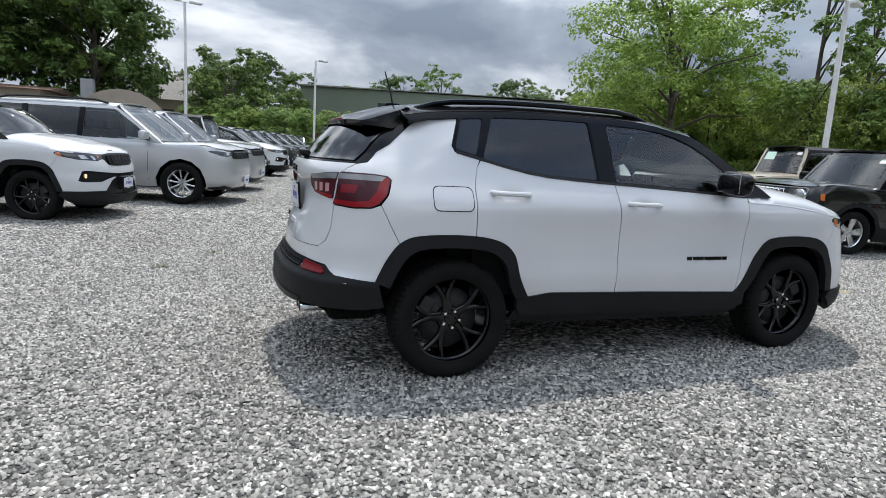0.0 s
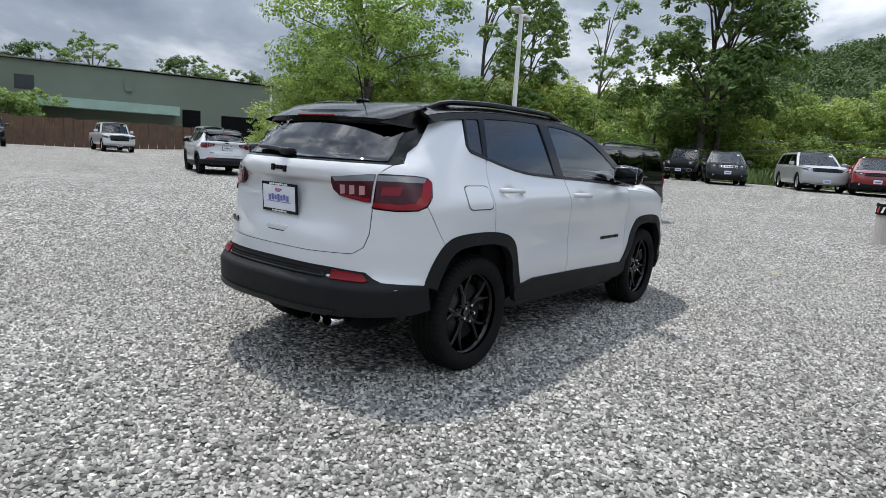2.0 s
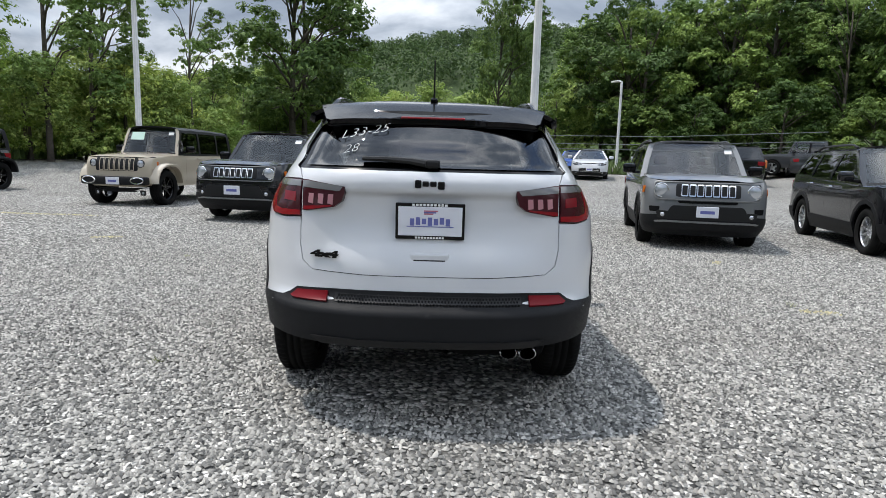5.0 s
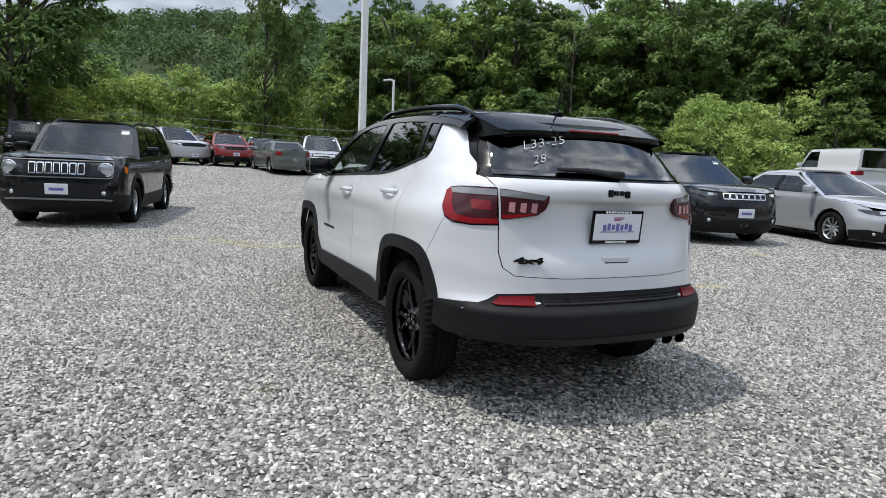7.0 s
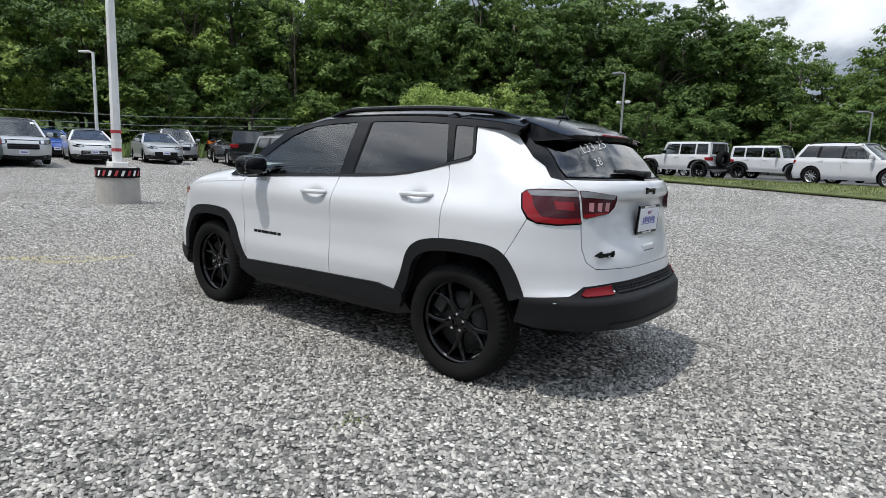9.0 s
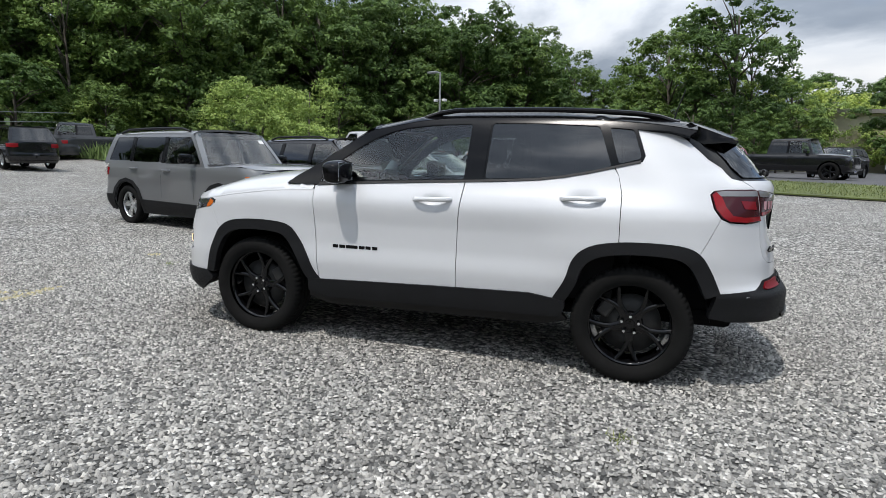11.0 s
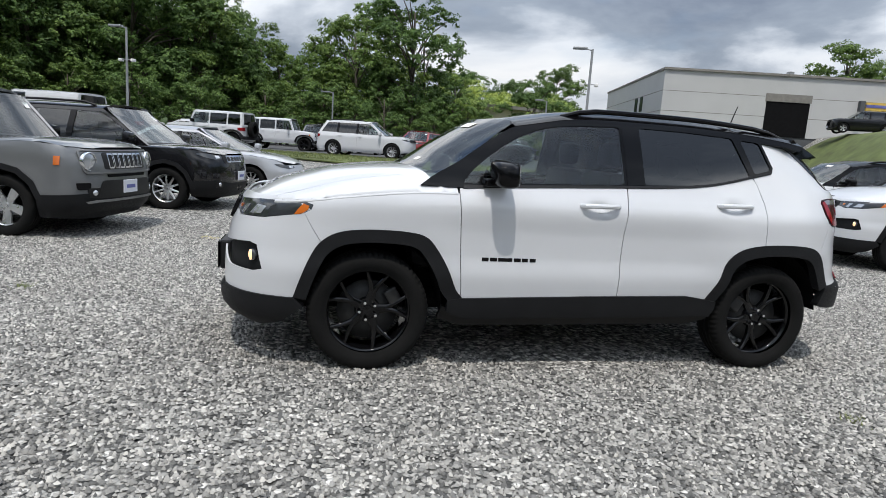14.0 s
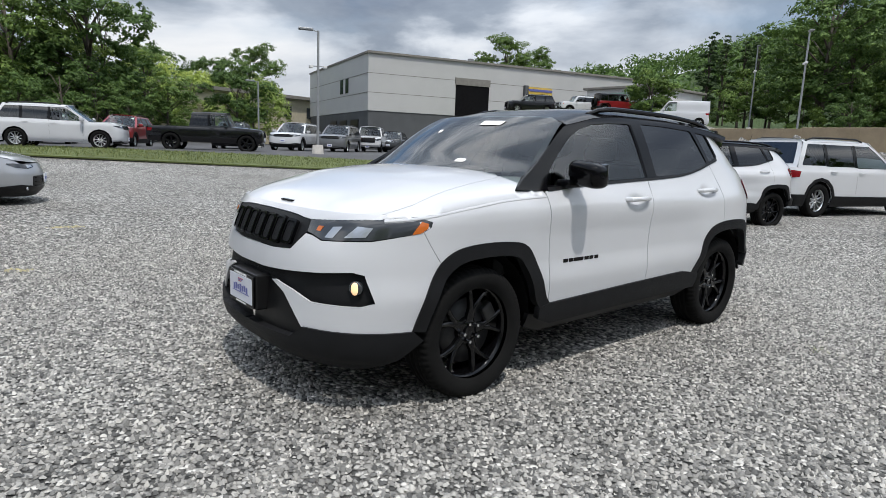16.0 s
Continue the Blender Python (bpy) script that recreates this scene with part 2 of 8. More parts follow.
def skin(poly, to3d, out, step=0.06, holes=(), lift=0.0, depth=0.012):
    """A panel: a polygon laid on a surface, lifted off it, with edges turned in. out: roughly its outward way."""
    v, f = fill(poly, step, holes)
    P = np.array(to3d(v[:, 0], v[:, 1]))
    fn = np.cross(P[f[:, 1]] - P[f[:, 0]], P[f[:, 2]] - P[f[:, 0]])
    if (fn.sum(0) * out).sum() < 0:
        f, fn = f[:, ::-1], -fn
    N = np.zeros_like(P)
    for k in range(3):
        np.add.at(N, f[:, k], fn)
    N /= np.linalg.norm(N, axis=1)[:, None] + 1e-12
    # the surface's own normals, where it is smooth
    e = 0.002
    pu = np.array(to3d(v[:, 0] + e, v[:, 1])) - np.array(to3d(v[:, 0] - e, v[:, 1]))
    pv = np.array(to3d(v[:, 0], v[:, 1] + e)) - np.array(to3d(v[:, 0], v[:, 1] - e))
    A = np.cross(pu, pv)
    A /= np.linalg.norm(A, axis=1)[:, None] + 1e-12
    A *= np.sign((A * N).sum(1))[:, None]
    N = np.where(((A * N).sum(1) > 0.88)[:, None], A, N)
    P = P + lift * N
    faces = f.tolist()
    if depth:
        seen = {}
        for a, b, c in faces:
            for e in ((a, b), (b, c), (c, a)):
                seen[e] = 1
        rim = [e for e in seen if (e[1], e[0]) not in seen]
        ids = sorted({i for e in rim for i in e})
        at = {i: n for n, i in enumerate(ids)}
        n0, m = len(P), len(ids)
        P = np.vstack([P, P[ids], P[ids] - depth * N[ids]])
        N = np.vstack([N, np.zeros((2 * m, 3))])
        faces += [(n0 + at[b], n0 + at[a], n0 + m + at[a], n0 + m + at[b]) for a, b in rim]
    return np.hstack([P, N]), faces


def mirrored(sk):
    P, f = sk
    return P * [1, -1, 1, 1, -1, 1], [tuple(reversed(t)) for t in f]


def joined(*skins):
    V, F, n = [], [], 0
    for P, f in skins:
        V.append(np.asarray(P))
        F += [tuple(i + n for i in t) for t in f]
        n += len(P)
    return np.vstack(V), F


def skin_part(name, sk, material, parent, label=""):
    return put(name, mesh(name, *sk, material), parent, label)


def pair(name, sk, material, parent, label=""):
    """A panel and its mirror image on the other side."""
    return skin_part(name, sk, material, parent, label), skin_part(name, mirrored(sk), material, parent, label)


def lettering(name, text, size, material, parent, m, label="", shear=0.0, depth=0.002, bold=0.0):
    c = bpy.data.curves.new(name, "FONT")
    c.body, c.size, c.extrude, c.align_x, c.align_y, c.shear, c.offset = text, size, depth, "CENTER", "CENTER", shear, bold
    c.resolution_u = 3
    ob = bpy.data.objects.new(name, c)
    scene.collection.objects.link(ob)
    me = bpy.data.meshes.new_from_object(ob)
    bpy.data.objects.remove(ob)
    me.materials.clear()
    me.materials.append(material)
    return put(name, me, parent, label, m)
# ---- smooth tables and car shells ----
def table(rows):
    """A smooth monotone curve through rows of (a, b)."""
    xs = np.array([r[0] for r in rows], float)
    ys = np.array([r[1] for r in rows], float)
    h, d = np.diff(xs), np.diff(ys) / np.diff(xs)
    m = np.r_[d[0], (d[:-1] + d[1:]) / 2, d[-1]]
    m[1:-1][d[:-1] * d[1:] <= 0] = 0
    for k in range(len(d)):
        if d[k] == 0:
            m[k] = m[k + 1] = 0
        else:
            m[k], m[k + 1] = (min(max(v / d[k], 0), 3) * d[k] for v in (m[k], m[k + 1]))

    def at(x):
        x = np.clip(np.asarray(x, float), xs[0], xs[-1])
        k = np.clip(np.searchsorted(xs, x) - 1, 0, len(h) - 1)
        u = (x - xs[k]) / h[k]
        return (ys[k] * (1 + 2 * u) * (1 - u) ** 2 + h[k] * m[k] * u * (1 - u) ** 2
                + ys[k + 1] * u * u * (3 - 2 * u) + h[k] * m[k + 1] * u * u * (u - 1))
    return at


class Shell:
    """The skin of a car: half width, rear end and front end by height, with rounded corners in plan."""

    def __init__(self, width, rear, front, rear_round=(0.8, 2.8), front_round=(0.9, 2.5)):
        self.B, self.XR, self.XF = table(width), table(rear), table(front)
        (self.rr, self.pr), (self.rf, self.pf) = rear_round, front_round

    def rear(self, y, z):
        """The point of the rear face at y, z."""
        y, z = np.asarray(y, float), np.asarray(z, float)
        r = np.clip(np.abs(y) / self.B(z), 0, 1)
        x = self.XR(z) + self.rr * (1 - (1 - r ** self.pr) ** (1 / self.pr))
        return np.stack([x, y, z], -1)

    def front(self, y, z):
        y, z = np.asarray(y, float), np.asarray(z, float)
        r = np.clip(np.abs(y) / self.B(z), 0, 1)
        x = self.XF(z) - self.rf * (1 - (1 - r ** self.pf) ** (1 / self.pf))
        return np.stack([x, y, z], -1)

    def y_at(self, x, z):
        """The half width at x, z."""
        x, z = np.asarray(x, float), np.asarray(z, float)
        a = np.clip((x - self.XR(z)) / self.rr, 0, 1)
        b = np.clip((self.XF(z) - x) / self.rf, 0, 1)
        return self.B(z) * (1 - (1 - a) ** self.pr) ** (1 / self.pr) * (1 - (1 - b) ** self.pf) ** (1 / self.pf)

    def s_at(self, x, z):
        """The running length along the side, round the corners, of the point at x, z."""
        y, sign = self.y_at(x, z), np.where(np.asarray(x) > 0, 1, -1)
        return x + sign * (self.B(z) - y)

    def s_rear(self, y, z):
        p = self.rear(y, z)
        return float(p[0] - (self.B(z) - abs(y)))

    def s_front(self, y, z):
        p = self.front(y, z)
        return float(p[0] + (self.B(z) - abs(y)))

    def side(self, s, z):
        """The point at running length s and height z, on the left side."""
        s, z = np.asarray(s, float), np.asarray(z, float)
        B, back = self.B(z), s < 0
        lo, hi = np.zeros_like(s), np.ones_like(s)
        end = np.where(back, -self.XR(z), self.XF(z))
        R, p, q = np.where(back, self.rr, self.rf), np.where(back, self.pr, self.pf), np.abs(s)
        for _ in range(40):
            r = (lo + hi) / 2
            x = end - R * (1 - (1 - r ** p) ** (1 / p))
            u = x + B * (1 - r)
            hi, lo = np.where(u < q, r, hi), np.where(u < q, lo, r)
        flat = q < end - R
        x = np.where(flat, q, end - R * (1 - (1 - r ** p) ** (1 / p)))
        return np.stack([np.where(back, -x, x), np.where(flat, B, B * r), z], -1)


SUV = Shell(
    width=[(0.12, 0.78), (0.22, 0.84), (0.32, 0.872), (0.44, 0.884), (0.55, 0.894), (0.68, 0.881), (0.8, 0.882), (0.93, 0.893), (0.98, 0.886),
           (1.03, 0.864), (1.08, 0.836), (1.14, 0.806), (1.3, 0.735), (1.46, 0.655), (1.53, 0.612), (1.6, 0.55)],
    rear=[(0.12, -1.98), (0.22, -2.1), (0.32, -2.21), (0.42, -2.235), (0.5, -2.235), (0.56, -2.175), (0.7, -2.155), (0.85, -2.13),
          (0.98, -2.115), (1.1, -2.125), (1.17, -2.095), (1.2, -2.05), (1.3, -1.97), (1.4, -1.87), (1.5, -1.78), (1.6, -1.7)],
    front=[(0.12, 1.92), (0.2, 2.11), (0.28, 2.205), (0.36, 2.215), (0.5, 2.205), (0.62, 2.195), (0.75, 2.17), (0.86, 2.13), (0.93, 2.095), (0.98, 2.05), (1.1, 1.94), (1.6, 1.82)],
    front_round=(0.8, 3.0))
# ---- wheels ----
def tyre_mesh(r, width, rim_r, knobs=64):
    """A tyre with bulged walls, grooves and notched shoulders, round the y axis; the outer wall looks to +y."""
    h, w = r - rim_r, width / 2
    prof = [(rim_r - 0.004, -w * 0.8), (rim_r + h * 0.25, -w * 0.98), (rim_r + h * 0.6, -w), (r - 0.022, -w * 0.93), (r - 0.006, -w * 0.8),
            (r, -w * 0.62), (r, -w * 0.4), (r - 0.008, -w * 0.38), (r - 0.008, -w * 0.3), (r, -w * 0.28), (r, -w * 0.05), (r - 0.008, -w * 0.04)]
    prof += [(a, -b) for a, b in reversed(prof)]
    n, k = knobs * 4, 24
    v, f = lathe(prof, n)
    v = np.array(v)
    for i in range(n):
        if i % 4 == 0:
            for q in (4, 5, 18, 19):
                c = v[i * k + q]
                c[[0, 2]] *= (r - 0.012) / r
    return mesh("tyre", v, f, RUBBER)


def spoke(bm, r0, r1, a0, a1, w0, w1, y0, y1, thick=0.02):
    """One spoke, from radius r0 at angle a0 to r1 at a1, proud of its edges."""
    rows = []
    for t in (0, 0.35, 0.7, 1):
        r, a, w, y = r0 + (r1 - r0) * t, a0 + (a1 - a0) * t, w0 + (w1 - w0) * t, y0 + (y1 - y0) * t ** 1.5
        c, s = math.cos(a), math.sin(a)
        row = []
        for side, yy in ((-1, y - thick), (-1, y - 0.006), (-0.45, y), (0.45, y), (1, y - 0.006), (1, y - thick)):
            row.append(bm.verts.new((r * c - side * w / 2 * s, yy, r * s + side * w / 2 * c)))
        rows.append(row)
    for u, v in zip(rows, rows[1:]):
        for i in range(6):
            bm.faces.new((u[i], u[(i + 1) % 6], v[(i + 1) % 6], v[i]))
    bm.faces.new(rows[0][::-1])
    bm.faces.new(rows[-1])


def rim_mesh(rim_r, width, style, material):
    """A wheel rim: barrel, lip, hub and spokes."""
    w = width / 2
    prof = [(rim_r * 0.9, -w), (rim_r * 0.92, -w * 0.2), (rim_r * 0.93, w * 0.55), (rim_r * 0.955, w * 0.74), (rim_r * 0.99, w * 0.8),
            (rim_r + 0.004, w * 0.76), (rim_r + 0.004, -w), (rim_r * 0.9, -w)]
    bm = bmesh.new()
    v, f = lathe(prof, 48)
    bv = [bm.verts.new(p) for p in v]
    for t in f:
        bm.faces.new([bv[i] for i in t])
    yh, yo = w * 0.55, w * 0.7
    hub, _ = lathe([(0.0005, yh - 0.002), (0.028, yh), (0.03, yh - 0.01), (0.07, yh - 0.012), (0.078, yh - 0.03), (0.078, -0.02)], 30)
    hf = lathe([(0, 0)] * 6, 30)[1]
    hv = [bm.verts.new(p) for p in hub]
    for t in hf:
        bm.faces.new([hv[i] for i in t])
    if style == "fork":
        for k in range(5):
            a = k * math.tau / 5 + math.pi / 2
            spoke(bm, 0.055, rim_r * 0.5, a, a, 0.056, 0.044, yh - 0.004, yh - 0.002, 0.035)
            for d in (-1, 1):
                spoke(bm, rim_r * 0.44, rim_r * 0.95, a + d * 0.05, a + d * 0.27, 0.03, 0.024, yh - 0.002, yo, 0.03)
    else:
        n = {"ten": 10, "six": 6, "five": 5, "seven": 7}[style]
        for k in range(n):
            a = k * math.tau / n + math.pi / 2
            spoke(bm, 0.055, rim_r * 0.95, a, a, {"ten": 0.03, "six": 0.06, "five": 0.08, "seven": 0.05}[style], {"ten": 0.026, "six": 0.075, "five": 0.11, "seven": 0.045}[style], yh - 0.004, yo, 0.03)
    bmesh.ops.recalc_face_normals(bm, faces=bm.faces)
    me = bpy.data.meshes.new("rim")
    bm.to_mesh(me)
    bm.free()
    me.materials.append(material)
    me.polygons.foreach_set("use_smooth", [True] * len(me.polygons))
    me.set_sharp_from_angle(angle=radians(40))
    return me


WHEELS = {}


def wheels(car, r, width, rim_r, style, material, base, track, hub_z, label="", nuts=True):
    """Four wheels under a car; the meshes are shared by all cars with the same wheels."""
    key = (r, width, rim_r, style, material.name)
    if key not in WHEELS:
        bm = bmesh.new()
        bmesh.ops.create_cone(bm, cap_ends=True, segments=6, radius1=0.011, radius2=0.009, depth=0.03, matrix=Matrix.Translation((0.052, width * 0.36 * 0.55 + 0.012, 0)) @ pose(0, 0, 0, -90))
        nut = bpy.data.meshes.new("lug_nut")
        bm.to_mesh(nut)
        bm.free()
        nut.materials.append(CHROME)
        dv, df = lathe([(0.07, 0.012), (rim_r * 0.72, 0.012), (rim_r * 0.72, -0.01), (0.07, -0.01)], 32)
        bm = block(-0.05, 0.05, -0.02, 0.045, rim_r * 0.52, rim_r * 0.84, 0.012)
        cal = bpy.data.meshes.new("brake_caliper")
        bm.to_mesh(cal)
        bm.free()
        cal.materials.append(DISC)
        WHEELS[key] = (tyre_mesh(r, width, rim_r, 64 if nuts else 14), rim_mesh(rim_r, width * 0.72, style, material), nut, mesh("brake_disc", dv, df, DISC), cal)
    tyre, rim, nut, disc, cal = WHEELS[key]
    for x in (base / 2, -base / 2):
        for s in (1, -1):
            w = new("wheel")
            w.parent = car
            w.matrix_basis = pose(x, s * track, hub_z if not isinstance(hub_z, tuple) else hub_z[x < 0], 0, 0, 0 if s > 0 else 180) @ pose(0, 0, 0, 0, 37 * x + 11 * s, 0)
            put("tyre", tyre, w)
            put("rim", rim, w, label)
            if nuts:
                for k in range(5):
                    put("lug_nut", nut, w, m=pose(0, 0, 0, 0, 72 * k + 17, 0))
                put("brake_disc", disc, w)
                put("brake_caliper", cal, w, m=pose(0, 0, 0, 0, (-60 if x > 0 else 60) - 37 * x - 11 * s, 0))


def liners(car, base, hub_z, r, y0, y1, material):
    """The dark arches round the wheels, and the floor pan."""
    for x in (base / 2, -base / 2):
        for s in (1, -1):
            v, f = [], []
            for k in range(13):
                a = 0.06 + (math.pi - 0.12) * k / 12
                v += [(x + r * math.cos(a), s * y0, hub_z + r * math.sin(a)), (x + r * math.cos(a), s * y1, hub_z + r * math.sin(a))]
            f = [(2 * k, 2 * k + 1, 2 * k + 3, 2 * k + 2) for k in range(12)]
            f.append(tuple(range(0, 26, 2)))
            put("wheel_arch_liner", mesh("wheel_arch_liner", v, f, material, False), car)


# ---- the white compact SUV ----
def compact_suv():
    car = thing("compact_suv", "white compact SUV with gloss black roof and black wheels on gravel", "car")
    S, zs = SUV, table([(0.7, 1.04), (1.16, 1.02), (1.465, 0.985), (1.7, 0.95), (1.94, 0.93), (2.1, 0.925)])
    hh = table([(0.7, 0.14), (1.16, 0.148), (1.465, 0.15), (1.7, 0.13), (1.9, 0.085), (2.06, 0.012), (2.2, 0.005)])
    zg = table([(-1.9, 1.36), (-1.75, 1.412), (-1.6, 1.455), (-1.1, 1.512), (-0.7, 1.53), (-0.25, 1.532), (0.0, 1.522), (0.16, 1.503), (0.3, 1.476), (0.46, 1.447), (0.55, 1.43)])
    xe = table([(1.06, 1.07), (1.14, 0.96), (1.2, 0.85), (1.31, 0.69), (1.43, 0.50), (1.54, 0.27), (1.6, 0.05)])

    def X(x, z): return (float(S.s_at(x, z)), z)
    def R(y, z): return (S.s_rear(y, z), z)
    def F(y, z): return (S.s_front(y, z), z)

    def top(x, y):
        ys = np.maximum(S.y_at(np.minimum(x, 2.02), zs(x)), 0.05)
        z = zs(x) + hh(x) * np.sqrt(np.maximum(0, 1 - np.clip(np.abs(y) / ys, 0, 1) ** 2.6))
        return np.stack([x, y, z], -1)

    def roof(x, y):
        yg = S.B(zg(x))
        return np.stack([x, y, zg(x) + 0.066 * np.sqrt(np.maximum(0, 1 - np.clip(np.abs(y) / yg, 0, 1) ** 3))], -1)

    def cabin(x, z): return np.stack([x, S.B(z), z], -1)
    def pane(x, z): return np.stack([x, 0.826 - 0.4875 * (z - 1.1) + 0.005 * (1 - ((z - 1.3) / 0.2) ** 2), z], -1)
    def wind(y, z): return np.stack([xe(z) + 0.17 * (1 - (y / 0.7) ** 2), y, z + 0.012 * (1 - (y / 0.7) ** 2)], -1)

    def side(s, z):
        # the body swells over the wheels
        p = S.side(s, z)
        x, zz = p[..., 0], np.exp(-((p[..., 2] - 0.72) / 0.2) ** 2)
        p[..., 1] += (0.036 * np.exp(-((x + 1.36) / 0.52) ** 4) + 0.016 * np.exp(-((x - 1.3) / 0.45) ** 4)) * zz * np.clip(p[..., 1] / 0.8, 0, 1) ** 2
        return p

    up, left, back, ahead = np.array([0, 0, 1]), np.array([0, 1, 0]), np.array([-1, 0, 0]), np.array([1, 0, 0])
    archF = [(1.745, 0.40), (1.705, 0.52), (1.655, 0.64), (1.60, 0.725), (1.50, 0.782), (1.34, 0.802), (1.13, 0.797), (1.01, 0.77), (0.935, 0.69), (0.87, 0.58), (0.82, 0.47), (0.775, 0.415)]
    archR = [(-0.86, 0.43), (-0.93, 0.55), (-0.975, 0.68), (-1.06, 0.755), (-1.2, 0.79), (-1.4, 0.8), (-1.58, 0.788), (-1.67, 0.745), (-1.73, 0.66), (-1.79, 0.53)]
    aF, aR = [X(*p) for p in archF], [X(*p) for p in archR]
    sill = [(0.775, 0.415), (-0.02, 0.438), (-0.71, 0.452), (-0.86, 0.43)]

    # lower side panels
    g = 0.0024
    fender_edge = [X(x, float(zs(x))) for x in np.linspace(0.845, 1.72, 9)]
    fender = skin([X(0.775 + g, 0.40), X(0.79 + g, 0.57), X(0.805 + g, 0.83), X(0.82 + g, 1.035)] + fender_edge + [X(1.70, 0.89), X(1.602, 0.727)] + aF[4:], side, left, 0.05)
    hood_line = [(1.86, 0.745), (1.79, 0.764), (1.71, 0.775), (1.6, 0.765), (1.45, 0.745), (1.25, 0.712), (1.06, 0.68), (1.0, 0.64)]
    shoulder = [(float(x), float(S.y_at(x, zs(x)))) for x in np.linspace(0.83, 1.86, 14)]
    wing_top = skin([(x, y - 0.0005) for x, y in shoulder] + [(x, y + 0.0025) for x, y in hood_line] + [(0.86, 0.66)], top, up, 0.05, depth=0.0)
    pair("fender", joined(fender, wing_top), WHITE, car)
    bead = [(float(x), float(S.y_at(x, zs(x))) - 0.007, float(zs(x)) - 0.004) for x in np.linspace(0.83, 1.86, 18)]
    for s in (1, -1):
        part("fender_edge", tube([(x, s * y, z) for x, y, z in bead], 0.0125, 10), WHITE, car, smooth=True)
    belt = [(0.82, 1.066), (0.4, 1.088), (-0.08, 1.11), (-0.5, 1.128), (-0.8, 1.15), (-1.0, 1.185), (-1.17, 1.225), (-1.33, 1.262)]
    bz = table(sorted(belt))
    door_f = [(0.775 - g, 0.395), (0.79 - g, 0.57), (0.805 - g, 0.83), (0.82 - g, 1.03), (0.818, 1.064)] + [(x, float(bz(x))) for x in (0.6, 0.4, 0.2, 0, -0.15, -0.255)] + [(-0.235 + g, 0.85), (-0.23 + g, 0.7), (-0.23 + g, 0.405)]
    door_r = [(-0.23 - g, 0.405), (-0.23 - g, 0.7), (-0.235 - g, 0.85), (-0.26 - g, 1.12)] + [(x, float(bz(x))) for x in (-0.4, -0.6, -0.8, -0.95, -1.08, -1.17)] + [(-1.2, 1.18), (-1.228 + g, 1.07), (-1.23 + g, 0.79), (-1.2, 0.786)] + archR[3::-1]
    scoop = {"front_door": (-0.06, 1.0), "rear_door": (-1.005, 1.04)}
    for nm, poly in (("front_door", door_f), ("rear_door", door_r)):
        hx, hz = scoop[nm]

        def dished(s, z, hx=hx, hz=hz):
            p = side(s, z)
            d = ((s - hx) / 0.075) ** 2 + ((z - hz + 0.008) / 0.034) ** 2
            p[..., 1] -= 0.022 * np.exp(-d * 1.1)
            return p
        for door in pair(nm, skin(poly, dished, left, 0.028), WHITE, car):
            sgn = 1 if door.data.vertices[0].co.y > 0 else -1
            y = float(S.B(hz)) * sgn
            bm = tube([(hx + 0.125, y - sgn * 0.004, hz - 0.002), (hx + 0.105, y + sgn * 0.024, hz), (hx + 0.05, y + sgn * 0.034, hz + 0.002),
                       (hx - 0.04, y + sgn * 0.034, hz + 0.003), (hx - 0.1, y + sgn * 0.026, hz + 0.004), (hx - 0.125, y - sgn * 0.004, hz + 0.004)], 0.0155, 10)
            part("door_handle", bm, WHITE, door, smooth=True)
            if nm == "front_door":
                # the model badge, drawn as bars
                for k, w in enumerate((0.042, 0.044, 0.05, 0.04, 0.044, 0.038, 0.038)):
                    x = 0.665 - 0.05 * k
                    yy = float(S.B(0.655)) * sgn
                    part("badge", block(x - w, x, yy - 0.001, yy + sgn * 0.004, 0.643, 0.665, 0.002), GLOSS_BLACK, door, "black badge bar")
    quarter = [(-1.23 - g, 0.79), (-1.228 - g, 1.07), (-1.2 - g, 1.18), (-1.175 - g, 1.228), (-1.33, 1.264), (-1.345, 1.30), (-1.29, 1.456), (-1.46, 1.448), (-1.56, 1.405), (-1.69, 1.285), (-1.8, 1.215)]
    tail_out = [R(0.628, 1.113), X(-1.79, 1.113), X(-1.73, 1.105), X(-1.712, 1.088), X(-1.735, 1.01), X(-1.775, 0.96), X(-1.815, 0.938), R(0.735, 0.93), R(0.628, 0.938)]
    qpoly = [X(*p) for p in quarter] + [R(0.685, 1.178), R(0.66, 1.165), R(0.632, 1.12)] + [(s - 0.0, z) for s, z in [X(-1.79, 1.118), X(-1.725, 1.11), X(-1.705, 1.088), X(-1.728, 1.01), X(-1.768, 0.955)]] + [X(-1.668, 0.747)] + aR[6:3:-1]
    pair("quarter_panel", skin(qpoly, side, left, 0.045), WHITE, car)
    fuel = rounded([X(-1.485, 0.94), X(-1.25, 0.94), X(-1.25, 1.068), X(-1.485, 1.068)], 0.04)
    skin_part("fuel_flap", mirrored(skin(fuel, side, left, 0.025, lift=0.0025, depth=0.004)), WHITE, car)
    inner = rounded([X(-1.49, 0.935), X(-1.245, 0.935), X(-1.245, 1.073), X(-1.49, 1.073)], 0.042)
    skin_part("fuel_flap_gap", mirrored(skin(inner, side, left, 0.025, lift=0.0012, depth=0.0)), TRIM, car)

    # black cladding round arches and sills
    def ring(arch, hx, k=0.845, kz=0.855):
        return [((x - hx) * k + hx, (z - 0.335) * kz + 0.335) for x, z in arch]
